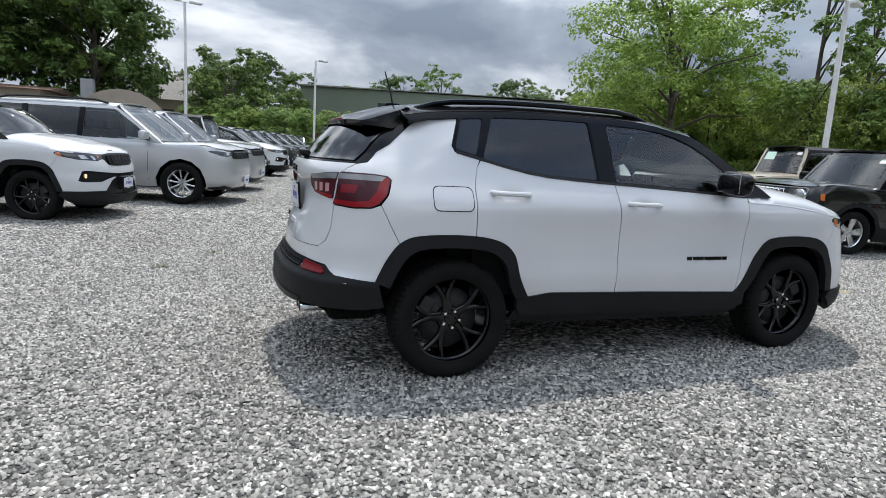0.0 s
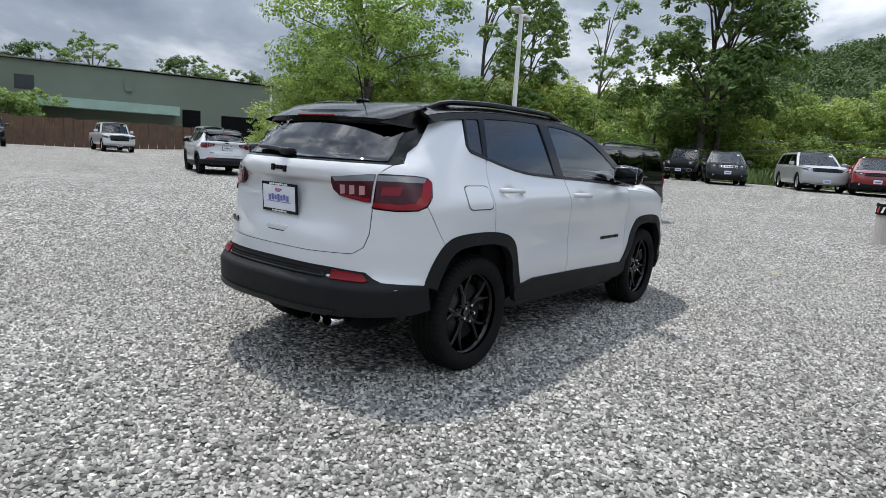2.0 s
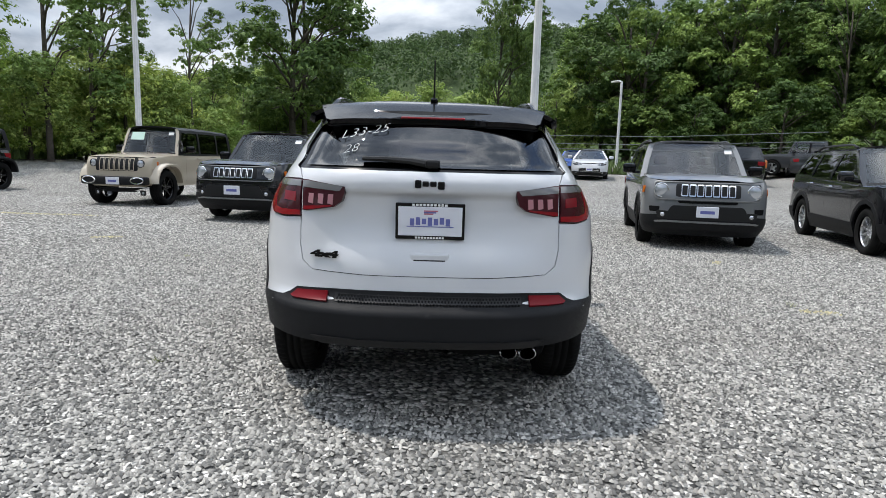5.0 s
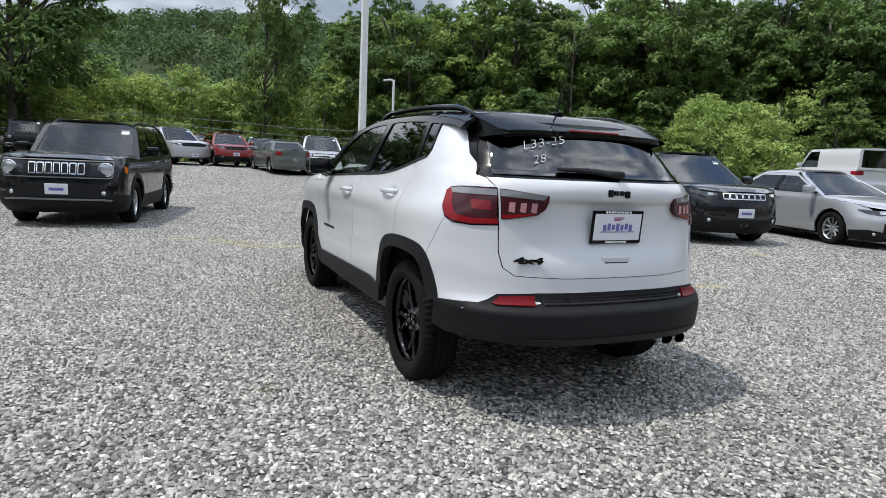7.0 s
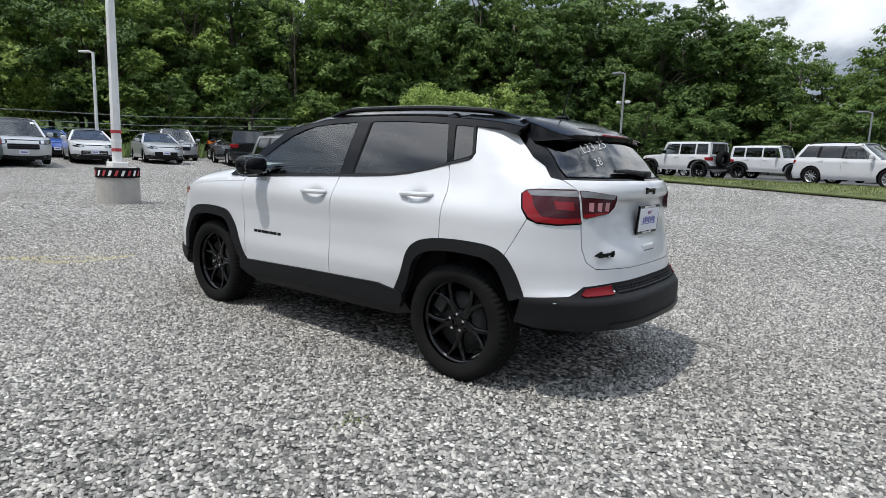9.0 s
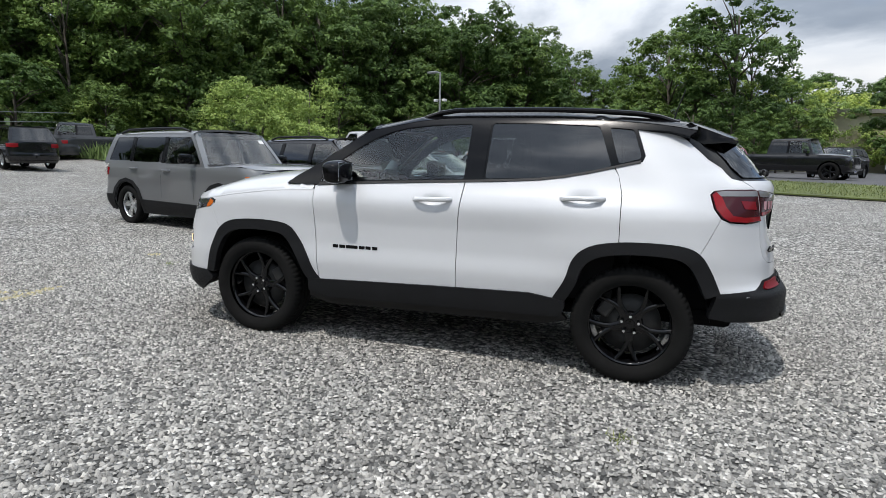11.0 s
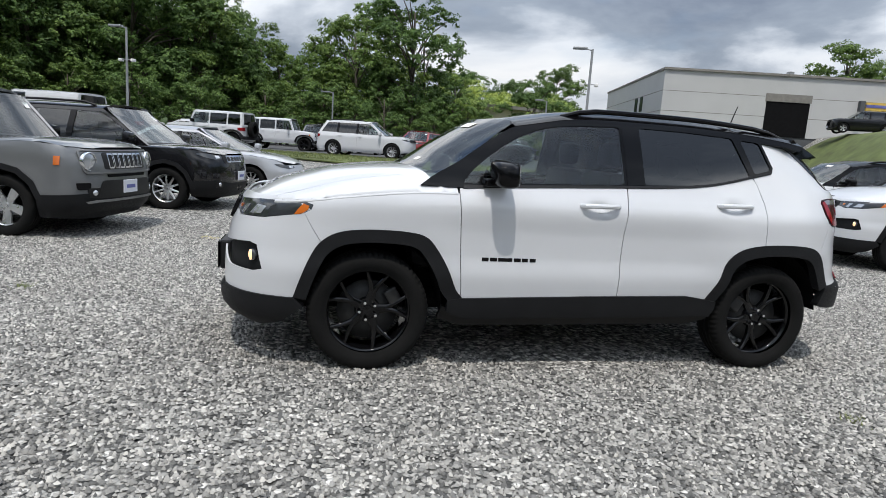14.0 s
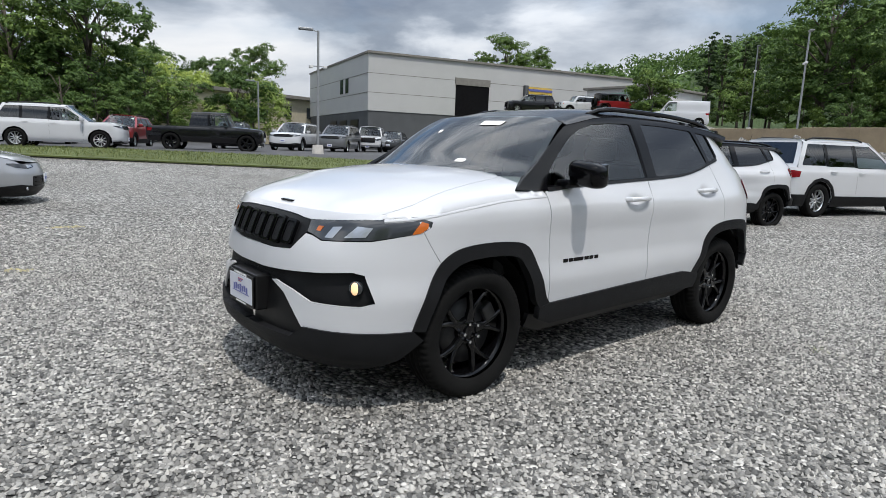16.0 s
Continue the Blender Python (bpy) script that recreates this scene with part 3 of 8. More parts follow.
    def curvy(pts, n=5):
        # a smooth line through the points
        P = np.array([2 * np.array(pts[0]) - np.array(pts[1])] + list(pts) + [2 * np.array(pts[-1]) - np.array(pts[-2])], float)
        out = []
        for k in range(1, len(P) - 2):
            a, b, c, d = P[k - 1:k + 3]
            out += [tuple(0.5 * (2 * b + (c - a) * t + (2 * a - 5 * b + 4 * c - d) * t * t + (3 * b - a - 3 * c + d) * t ** 3)) for t in np.arange(n) / n]
        return out + [tuple(pts[-1])]
    inF, inR = ring(archF, 1.318), ring(archR, -1.318)
    outF, outR = ring(archF, 1.318, 1.012, 1.014), ring(archR, -1.318, 1.012, 1.014)
    flare_f = skin([X(*p) for p in curvy(outF)] + [X(*p) for p in curvy(inF)[::-1]], side, left, 0.03, lift=0.009, depth=0.05)
    flare_r = skin([X(*p) for p in curvy(outR)] + [X(*p) for p in curvy(inR)[::-1]], side, left, 0.03, lift=0.005, depth=0.05)
    pair("wheel_arch_flare", flare_f, CLADDING, car)
    pair("wheel_arch_flare", flare_r, CLADDING, car)
    sill_panel = skin([(x, z) for x, z in sill] + [inR[0], (-0.93, 0.37), (-0.9, 0.315), (-0.5, 0.31), (0.75, 0.29), (0.86, 0.33), inF[-1]], side, left, 0.03, lift=0.014, depth=0.04)
    pair("sill_cladding", sill_panel, CLADDING, car)
    rocker = skin([(0.88, 0.35), (0.72, 0.31), (-0.9, 0.335), (-0.94, 0.28), (-0.8, 0.24), (0.75, 0.22), (0.9, 0.27)], lambda s, z: side(s, z) - [0, 0.05, 0], left, 0.08, depth=0.03)
    pair("rocker_panel", rocker, TRIM, car)

    # cabin sides, windows
    gl_f = rounded([(0.80, 1.094), (0.735, 1.175), (0.645, 1.25), (0.535, 1.33), (0.43, 1.392), (0.31, 1.438), (0.19, 1.466), (0.0, 1.484), (-0.25, 1.492), (-0.245, 1.135), (0.2, 1.118)], 0.02, 2)
    gl_r = rounded([(-0.385, 1.497), (-0.7, 1.495), (-1.065, 1.478), (-1.155, 1.235), (-1.05, 1.2), (-0.9, 1.175), (-0.7, 1.155), (-0.385, 1.142)], 0.02, 2)
    gl_q = rounded([(-1.125, 1.47), (-1.268, 1.458), (-1.325, 1.285), (-1.195, 1.25)], 0.02, 2)
    rim_top = [(x, float(zg(x))) for x in np.linspace(0.455, -1.62, 24)]
    edge_a = [(float(xe(z)), z) for z in np.linspace(1.075, 1.435, 8)]
    cab = [(0.83, 1.068)] + edge_a + rim_top + [(-1.58, 1.42), (-1.46, 1.45), (-1.285, 1.458), (-1.342, 1.30), (-1.328, 1.266)] + [(x, float(bz(x)) + 0.002) for x in (-1.17, -1.0, -0.8, -0.5, -0.2, 0.1, 0.5)]
    pair("window_surround", skin(cab, cabin, left, 0.05, holes=(gl_f, gl_r, gl_q), depth=0.03), GLOSS_BLACK, car)
    pair("front_side_window", skin(gl_f, pane, left, 0.04, lift=-0.004, depth=0.0), GLASS_FRONT, car, "green-tinted side window")
    pair("rear_side_window", skin(gl_r, pane, left, 0.04, lift=-0.004, depth=0.0), GLASS_DARK, car, "dark privacy glass")
    pair("quarter_window", skin(gl_q, pane, left, 0.04, lift=-0.004, depth=0.0), GLASS_DARK, car, "dark privacy glass")
    pillar = skin([(-0.262, 1.13), (-0.262, 1.49), (-0.375, 1.495), (-0.375, 1.14)], cabin, left, 0.08, lift=0.003, depth=0.0)
    pair("door_pillar_cover", pillar, GLOSS_BLACK, car)
    strip = skin([(0.8, 1.062)] + [(x, float(bz(x)) - 0.002) for x in np.linspace(0.6, -1.32, 14)] + [(x, float(bz(x)) + 0.012) for x in np.linspace(-1.32, 0.6, 14)] + [(0.79, 1.084)], cabin, left, 0.05, lift=0.006, depth=0.012)
    pair("window_strip", strip, TRIM, car)

    # roof, windshield, bonnet
    def meet(y):
        # the height at which the windshield runs into the roof
        for z in np.linspace(1.4, 1.6, 101):
            p = wind(y, z)
            if p[2] >= roof(p[0], y)[2]:
                return float(z)
        return 1.5
    yt = np.linspace(0.645, -0.645, 15)
    zt = [meet(y) for y in yt]
    xs = np.linspace(-1.62, 0.45, 22)
    yy = [float(S.B(zg(x))) - 0.0008 for x in xs]
    frontedge = [(float(wind(y, z)[0]) + 0.004, y) for y, z in zip(yt, zt)]
    skin_part("roof", skin([(x, y) for x, y in zip(xs, yy)] + frontedge + [(x, -y) for x, y in zip(xs[::-1], yy[::-1])], roof, up, 0.07, depth=0.02), GLOSS_BLACK, car, "gloss black roof")
    zw = np.linspace(1.075, zt[0] - 0.01, 9)
    wpoly = [(float(S.B(z)) - 0.012, z) for z in zw] + [(y, z + 0.004) for y, z in zip(yt[1:-1], zt[1:-1])] + [(-float(S.B(z)) + 0.012, z) for z in zw[::-1]]
    skin_part("windshield", skin(wpoly, wind, ahead, 0.08, lift=0.003, depth=0.0), GLASS_WIND, car)
    band = [(float(S.B(z)) - 0.013, z) for z in zw] + [(float(S.B(z)) - 0.05, z) for z in zw[::-1]]
    pair("windshield_edge", skin(band, wind, ahead, 0.05, depth=0.0), TRIM, car)
    topband = [(y, z + 0.002) for y, z in zip(yt, zt)] + [(y, z - 0.03) for y, z in zip(yt[::-1], zt[::-1])]
    skin_part("windshield_top_band", skin(topband, wind, ahead, 0.06, depth=0.0), TRIM, car)
    cowl = [(1.12 - 0.3 * (y / 0.7) ** 2 + 0.05, y) for y in np.linspace(-0.68, 0.68, 9)] + [(1.0 - 0.25 * (y / 0.7) ** 2, y) for y in np.linspace(0.68, -0.68, 9)]
    skin_part("cowl", skin(cowl, lambda x, y: top(x, y) - [0, 0, 0.03], up, 0.06, depth=0.0), TRIM, car)
    for y0 in (0.1, -0.45):
        pts = [(float(wind(y, z)[0]) + 0.03, y, z + 0.02) for y, z in ((y0 + 0.5, 1.09), (y0 + 0.25, 1.105), (y0, 1.10))]
        part("wiper", tube(pts, 0.011, 6), TRIM, car, smooth=True)
    for y, z, w, h in ((0.2, 1.44, 0.085, 0.03), (-0.2, 1.38, 0.02, 0.02), (0.3, 1.2, 0.035, 0.02)):
        skin_part("sticker", skin([(y - w, z - h / 2), (y + w, z - h / 2), (y + w, z + h / 2), (y - w, z + h / 2)], wind, ahead, 0.1, lift=0.006, depth=0.0), PAPER, car, "white paper sticker")
    fy = np.linspace(0.74, -0.74, 19)
    fx = [float(S.front(y, 0.945)[0]) - 0.012 for y in fy]
    cowl_line = [(1.1 - 0.14 * (y / 0.6) ** 2, y) for y in np.linspace(-0.58, 0.58, 9)]
    hood = [(x, -y) for x, y in hood_line[1:]][::-1]
    skin_part("bonnet", skin(hood_line + cowl_line[::-1] + hood + list(zip(fx, fy))[::-1], top, up, 0.055, depth=0.02), WHITE, car)

    # rear: liftgate, lamps, bumper
    def rear_y(y, z): return S.rear(y, z)
    yz = [(0.655, 1.168), (0.63, 1.118), (0.6305, 0.925), (0.6305, 0.8), (0.6145, 0.728), (0.565, 0.6895), (0.3, 0.6795)]

    def gate(y, z):
        p = S.rear(y, z)
        # hollow for the number plate under a brow
        p[..., 0] += 0.028 * (1 / (1 + np.exp((z - 1.062) / 0.006))) * (1 / (1 + np.exp((0.80 - z) / 0.03))) * np.exp(-(y / 0.52) ** 8)
        return p
    liftgate = skin_part("liftgate", skin(yz + [(-y, z) for y, z in yz[::-1]], gate, back, 0.028), WHITE, car)
    lamp_in = [(0.405, 1.088), (0.6, 1.113), (0.622, 1.113), (0.622, 0.966), (0.6, 0.965), (0.46, 0.99), (0.42, 1.02), (0.406, 1.06)]
    for s in (1, -1):
        lin = [(s * y, z) for y, z in lamp_in]
        li = skin_part("tail_lamp", skin(lin, rear_y, back, 0.04, lift=0.006, depth=0.03), LENS_DEEP, liftgate, "dark red tail lamp")
        sm = [(s * y, z) for y, z in ((0.412, 1.09), (0.6, 1.109), (0.62, 1.109), (0.62, 1.078), (0.43, 1.066))]
        skin_part("lens", skin(sm, rear_y, back, 0.04, lift=0.008, depth=0.002), LENS_SMOKE, li, "smoked clear strip")
        for k in range(3):
            y0 = 0.46 + 0.05 * k
            bar = [(s * y, z) for y, z in ((y0, 1.05), (y0 + 0.026, 1.05), (y0 + 0.03, 1.005), (y0 + 0.004, 1.0))]
            skin_part("lens", skin(bar, rear_y, back, 0.04, lift=0.008, depth=0.002), LENS_PINK, li, "pale pink lamp element")
        low = [(s * y, z) for y, z in ((0.47, 0.999), (0.617, 0.986), (0.617, 0.97), (0.6, 0.969), (0.47, 0.992))]
        skin_part("lens", skin(low, rear_y, back, 0.04, lift=0.008, depth=0.002), LENS_RED, li, "bright red strip")
    for lamp in pair("tail_lamp", skin(tail_out, side, left, 0.035, lift=0.006, depth=0.03), LENS_DEEP, car, "dark red tail lamp"):
        sgn = lamp.data.vertices[0].co.y > 0
        zone = [[R(0.632, 1.109), X(-1.79, 1.109), X(-1.735, 1.102), X(-1.76, 1.078), R(0.632, 1.08)],
                [X(-1.735, 1.1), X(-1.716, 1.086), X(-1.739, 1.01), X(-1.778, 0.962), X(-1.815, 0.942), R(0.735, 0.934), R(0.635, 0.942), R(0.635, 0.965), R(0.74, 0.962), X(-1.83, 0.972), X(-1.79, 1.02), X(-1.765, 1.075)]]
        # a brighter square painted where the sun glints in the lamp
        zone.append([R(0.66, 1.05), R(0.73, 1.053), R(0.73, 1.008), R(0.66, 1.005)])
        for poly, mt, lb in zip(zone, (LENS_SMOKE, LENS_RED, LENS_GLINT), ("smoked clear strip", "bright red light guide", "red lamp chamber with the sun's glint painted in")):
            sk = skin(poly, side, left, 0.035, lift=0.0085, depth=0.002)
            skin_part("lens", sk if sgn else mirrored(sk), mt, lamp, lb)
    white_b = [X(-1.771, 0.953), X(-1.67, 0.744)] + aR[7:] + [X(-1.81, 0.49), R(0.69, 0.49), R(0.4, 0.55), R(0.2, 0.55), R(0.0, 0.55), R(0.0, 0.676), R(0.3, 0.676), R(0.565, 0.686), R(0.618, 0.726), R(0.634, 0.8), R(0.634, 0.932), R(0.735, 0.924), X(-1.817, 0.932)]
    wb = skin(white_b, side, left, 0.045)
    skin_part("rear_bumper", joined(wb, mirrored(wb)), WHITE, car)
    black_b = [X(-1.775, 0.532), X(-1.83, 0.535), R(0.72, 0.545), R(0.68, 0.565), R(0.64, 0.595), R(0.46, 0.606), R(0.2, 0.608), *[R(0.0, z) for z in np.linspace(0.608, 0.355, 14)], R(0.2, 0.355), R(0.4, 0.355), R(0.62, 0.36), X(-1.85, 0.37), X(-1.74, 0.39)]
    bb = skin(black_b, side, left, 0.035, lift=0.006, depth=0.05)
    skin_part("lower_bumper", joined(bb, mirrored(bb)), CLADDING, car, "black plastic lower bumper")
    mesh_strip = [(y, 0.59) for y in np.linspace(-0.44, 0.44, 9)] + [(y, 0.545) for y in np.linspace(0.44, -0.44, 9)]
    part_mesh = skin_part("bumper_mesh", skin(mesh_strip, rear_y, back, 0.05, lift=0.0125, depth=0.002), TRIM, car)
    bm = bmesh.new()
    for k in range(56):
        for j in range(3):
            y, z = -0.43 + 0.0155 * k + 0.0078 * (j % 2), 0.553 + 0.015 * j
            p = S.rear(y, z)
            block(p[0] - 0.02, p[0] - 0.012, y - 0.0035, y + 0.0035, z - 0.006, z + 0.006, 0, bm, None)
    tagged(part("mesh_bar", bm, CLADDING, part_mesh), kind="stuff")
    for s in (1, -1):
        rf = [(s * y, z) for y, z in ((0.475, 0.594), (0.63, 0.584), (0.668, 0.546), (0.655, 0.538), (0.48, 0.54))]
        skin_part("rear_reflector", skin(rf, rear_y, back, 0.03, lift=0.017, depth=0.012), REFLECT_RED, car, "red reflector")
    lip = [(y, 0.39) for y in np.linspace(-0.55, 0.55, 9)] + [(y, 0.36) for y in np.linspace(0.5, -0.5, 9)]
    skin_part("skid_trim", skin(lip, rear_y, back, 0.06, lift=0.016, depth=0.01), TRIM, car)
    for y in (-0.392, -0.484):
        v, f = lathe([(0.038, 0.0), (0.042, 0.002), (0.042, 0.16), (0.036, 0.16), (0.036, 0.005)], 20)
        put("exhaust_tip", mesh("exhaust_tip", v, f, CHROME), car, "chrome exhaust tip", pose(-2.15, y, 0.316, 0, 0, -90) @ Matrix.Diagonal((1, 1, 0.75, 1)))
    part("muffler", block(-2.0, -1.7, -0.6, -0.1, 0.24, 0.36, 0.05), DARK, car)

    # plates, badges, handle
    def plate(x, m):
        p = new("number_plate")
        p.parent, p.matrix_basis = car, m
        part("plate_frame", block(-0.163, 0.163, -0.086, 0.086, -0.004, 0.008, 0.004), GLOSS_BLACK, p, "black plate frame")
        part("plate_panel", block(-0.150, 0.150, -0.068, 0.070, 0.006, 0.0095, 0.001), PLATE, p, "white advertising plate panel")
        bm = bmesh.new()
        for k in range(7):
            block(-0.095 + 0.028 * k, -0.075 + 0.028 * k, -0.016 + 0.004 * (k % 3 - 1), 0.014 + 0.006 * (k % 2), 0.009, 0.011, 0, bm)
        block(-0.11, 0.11, -0.026, -0.022, 0.009, 0.011, 0, bm)
        part("plate_writing", bm, PLATE_BLUE, p, "dark blue bars")
        for mt, rows in ((PLATE_RED, ((0.05, 0.03), (0.036, 0.02))), (PLATE_BLUE, ((0.043, 0.026),))):
            bm = bmesh.new()
            for z, w in rows:
                block(-0.03, -0.03 + 2.2 * w, z - 0.003, z + 0.003, 0.009, 0.0105, 0, bm)
            part("plate_stripe", bm, mt, p)
        bm = bmesh.new()
        for k in range(10):
            block(-0.085 + 0.017 * k, -0.073 + 0.017 * k, 0.073, 0.083, 0.006, 0.0092, 0, bm)
        part("plate_border_writing", bm, PAPER, p, "white bars")
        bm = bmesh.new()
        for k in range(10):
            block(-0.07 + 0.014 * k, -0.06 + 0.014 * k, -0.082, -0.073, 0.006, 0.0092, 0, bm)
        part("plate_border_writing", bm, PAPER, p, "white bars")
        return p
    plate(0, Matrix.Translation((-2.118, 0.0, 0.938)) @ Matrix(((0, 0, -1, 0), (-1, 0, 0, 0), (0, 1, 0, 0), (0, 0, 0, 1))) @ pose(0, 0, 0, 4))
    plate(0, Matrix.Translation((2.25, 0.0, 0.505)) @ Matrix(((0, 0, 1, 0), (1, 0, 0, 0), (0, 1, 0, 0), (0, 0, 0, 1))))
    part("plate_bracket", block(2.14, 2.243, -0.16, 0.16, 0.41, 0.6, 0.01), TRIM, car)
    rz = Matrix(((0, 0, -1, 0), (-1, 0, 0, 0), (0, 1, 0, 0), (0, 0, 0, 1)))
    lettering("drive_badge", "4x4", 0.05, GLOSS_BLACK, liftgate, Matrix.Translation((float(S.rear(0.505, 0.765)[0]) - 0.006, 0.505, 0.765)) @ rz @ pose(0, 0, 0, 0, -20, 0) @ Matrix.Diagonal((1.9, 0.85, 1, 1)), "black lettering", 0.1, 0.004, 0.003)
    bm = bmesh.new()
    for y0, y1, z0, z1 in ((0.075, 0.045, 1.092, 1.13), (0.04, 0.01, 1.1, 1.125), (0.004, -0.026, 1.1, 1.125), (-0.032, -0.064, 1.088, 1.125)):
        x = float(S.rear(0.0, 1.11)[0])
        block(x - 0.008, x + 0.006, y1, y0, z0, z1, 0.005, bm)
    part("maker_badge", bm, GLOSS_BLACK, liftgate, "gloss black badge shapes")
    bm = bmesh.new()
    for k in range(4):
        y = 0.06 - 0.034 * k
        p = top(np.array([1.985]), np.array([y]))[0]
        block(p[0] - 0.014, p[0] + 0.014, y - 0.014, y + 0.012, p[2] - 0.004, p[2] + 0.006, 0.003, bm)
    part("maker_badge", bm, GLOSS_BLACK, car, "gloss black badge shapes")
    x = float(S.rear(0, 0.765)[0])
    hd = part("gate_handle", block(x + 0.004, x + 0.04, -0.095, 0.095, 0.742, 0.79, 0.012), WHITE, liftgate)
    part("handle_recess", block(x + 0.002, x + 0.02, -0.075, 0.075, 0.75, 0.757, 0.002), TRIM, hd)

    # backlight with its black surround, spoiler, wiper
    bs = [(0.685, 1.185), (0.665, 1.25), (0.62, 1.36), (0.58, 1.45), (0.3, 1.47)]
    skin_part("hatch_surround", skin([(-0.66, 1.172), (0.0, 1.168), (0.66, 1.172)] + bs + [(-y, z) for y, z in bs[::-1]], rear_y, back, 0.05, lift=-0.004, depth=0.02, holes=([(-0.6, 1.195), (0.6, 1.195), (0.53, 1.44), (-0.53, 1.44)],)), GLOSS_BLACK, car)
    glass = skin_part("rear_window", skin([(-0.625, 1.185), (0.625, 1.185), (0.55, 1.445), (-0.55, 1.445)], rear_y, back, 0.06, lift=0.002, depth=0.0), GLASS_DARK, car, "dark privacy glass with white marker writing")
    for txt, y, z, size in (("L33-25", 0.34, 1.355, 0.088), ("28", 0.40, 1.268, 0.075)):
        p, q = S.rear(y, z), S.rear(y, z + 0.05)
        tilt = math.degrees(math.atan2(float(q[0] - p[0]), 0.05))
        lettering("window_writing", txt, size, MARK_WHITE, glass, Matrix.Translation((float(p[0]) - 0.013, y, z)) @ rz @ pose(0, 0, 0, -tilt, 0, 2) @ pose(0, 0, 0, 0, -11, 0), "white handwritten marks", 0.35, 0.0005, -0.002)

    def spoil(x, y):
        p = roof(np.maximum(x, -1.88), y * 0.93)
        # it dips towards its trailing edge and curls down at the corners
        u = np.clip((-1.58 - x) / 0.3, 0, 1)
        p[..., 2] -= 0.014 * u ** 1.5 + 0.034 * u ** 0.6 * np.clip(np.abs(y) / 0.56, 0, 1.1) ** 5
        p[..., 0], p[..., 1] = x, y
        return p
    ys = np.linspace(0.52, -0.52, 13)
    tip = [(-1.89 + 0.07 * (abs(y) / 0.54) ** 3, y) for y in ys]
    sp_poly = [(-1.58, 0.605), (-1.7, 0.57), (-1.79, 0.547)] + tip + [(-1.79, -0.547), (-1.7, -0.57), (-1.58, -0.605)]
    skin_part("spoiler", skin(sp_poly, spoil, up, 0.03, lift=0.004, depth=0.028), GLOSS_BLACK, car, "gloss black roof spoiler")
    under = skin(sp_poly, lambda x, y: spoil(x, y) - [0, 0, 0.03], -up, 0.08, depth=0.0)
    skin_part("spoiler_underside", under, DARK, car)
    pillar_d = [X(-1.36, 1.458), X(-1.46, 1.448), X(-1.56, 1.405), X(-1.69, 1.285), X(-1.8, 1.215), R(0.685, 1.178), R(0.65, 1.25), R(0.605, 1.36), R(0.565, 1.45), R(0.565, 1.48), X(-1.4, 1.478)]
    pair("hatch_pillar", skin(pillar_d, S.side, left, 0.03, lift=0.003, depth=0.02), GLOSS_BLACK, car)
    edge_y = table([(-1.9, 0.49), (-1.87, 0.52), (-1.79, 0.547), (-1.7, 0.57), (-1.58, 0.605)])
    # black cheeks close the spoiler's ends down to the hatch pillars
    fa = np.array(S.side(*[np.array([v]) for v in X(-1.5, 1.452)])[0]) + [0, 0.005, 0]
    fb = np.array(S.rear(np.array([0.592]), np.array([1.375]))[0]) + [-0.006, 0.004, 0]
    for s_ in (1, -1):
        xs_ = np.linspace(-1.865, -1.58, 9)
        tops = [np.array(spoil(np.array([x]), edge_y(np.array([x])))[0]) + [0, 0, 0.003] for x in xs_]
        lows = [fb + (fa - fb) * (k / 8) ** 0.9 for k in range(9)]
        v_ = [(*(t + (l - t) * j / 3 + [0, 0.008 * math.sin(math.pi * j / 3), 0]),) for j in range(4) for t, l in zip(tops, lows)]
        v_ = [(x, s_ * y, z) for x, y, z in v_]
        put("spoiler_side", mesh("spoiler_side", v_, [(9 * j + k, 9 * j + k + 1, 9 * j + k + 10, 9 * j + k + 9) for j in range(3) for k in range(8)], GLOSS_BLACK), car)
    p = spoil(np.array([-1.865]), np.array([0.0]))[0]
    part("high_brake_lamp", block(p[0] - 0.02, p[0] + 0.02, -0.16, 0.16, p[2] - 0.015, p[2] + 0.009, 0.006), LENS_RED, car, "thin red brake lamp strip")
    arm = [S.rear(y, z) + np.array([-0.03, 0, 0.0]) for y, z in ((0.0, 1.2), (0.1, 1.215), (0.22, 1.222), (0.33, 1.222))]
    wp = part("rear_wiper", tube(arm, 0.019, 8, taper=0.5), TRIM, car, smooth=True)
    part("wiper_hub", block(float(arm[0][0]) - 0.03, float(arm[0][0]) + 0.04, -0.04, 0.03, 1.185, 1.225, 0.012), TRIM, wp)

    # roof rails, antenna, mirrors
    for s in (1, -1):
        xs = np.linspace(-1.52, 0.12, 15)
        pts = []
        for k, x in enumerate(xs):
            p = roof(np.array([x]), np.array([s * 0.555]))[0]
            h = 0.034 * min(1, math.sin(math.pi * min(k, 14 - k) / 14 * 1.0) * 3.2)
            pts.append((x, s * 0.555, p[2] + h - 0.012))
        part("roof_rail", tube(pts, 0.017, 8), GLOSS_BLACK, car, smooth=True)
    p = roof(np.array([-1.5]), np.array([0.0]))[0]
    an = part("antenna", tube([(-1.5, 0, p[2] + 0.02), (-1.52, 0, p[2] + 0.1), (-1.56, 0, p[2] + 0.22)], 0.006, 6, taper=0.6), TRIM, car)
    part("antenna_base", block(-1.545, -1.45, -0.02, 0.02, p[2] - 0.01, p[2] + 0.022, 0.01), GLOSS_BLACK, an)
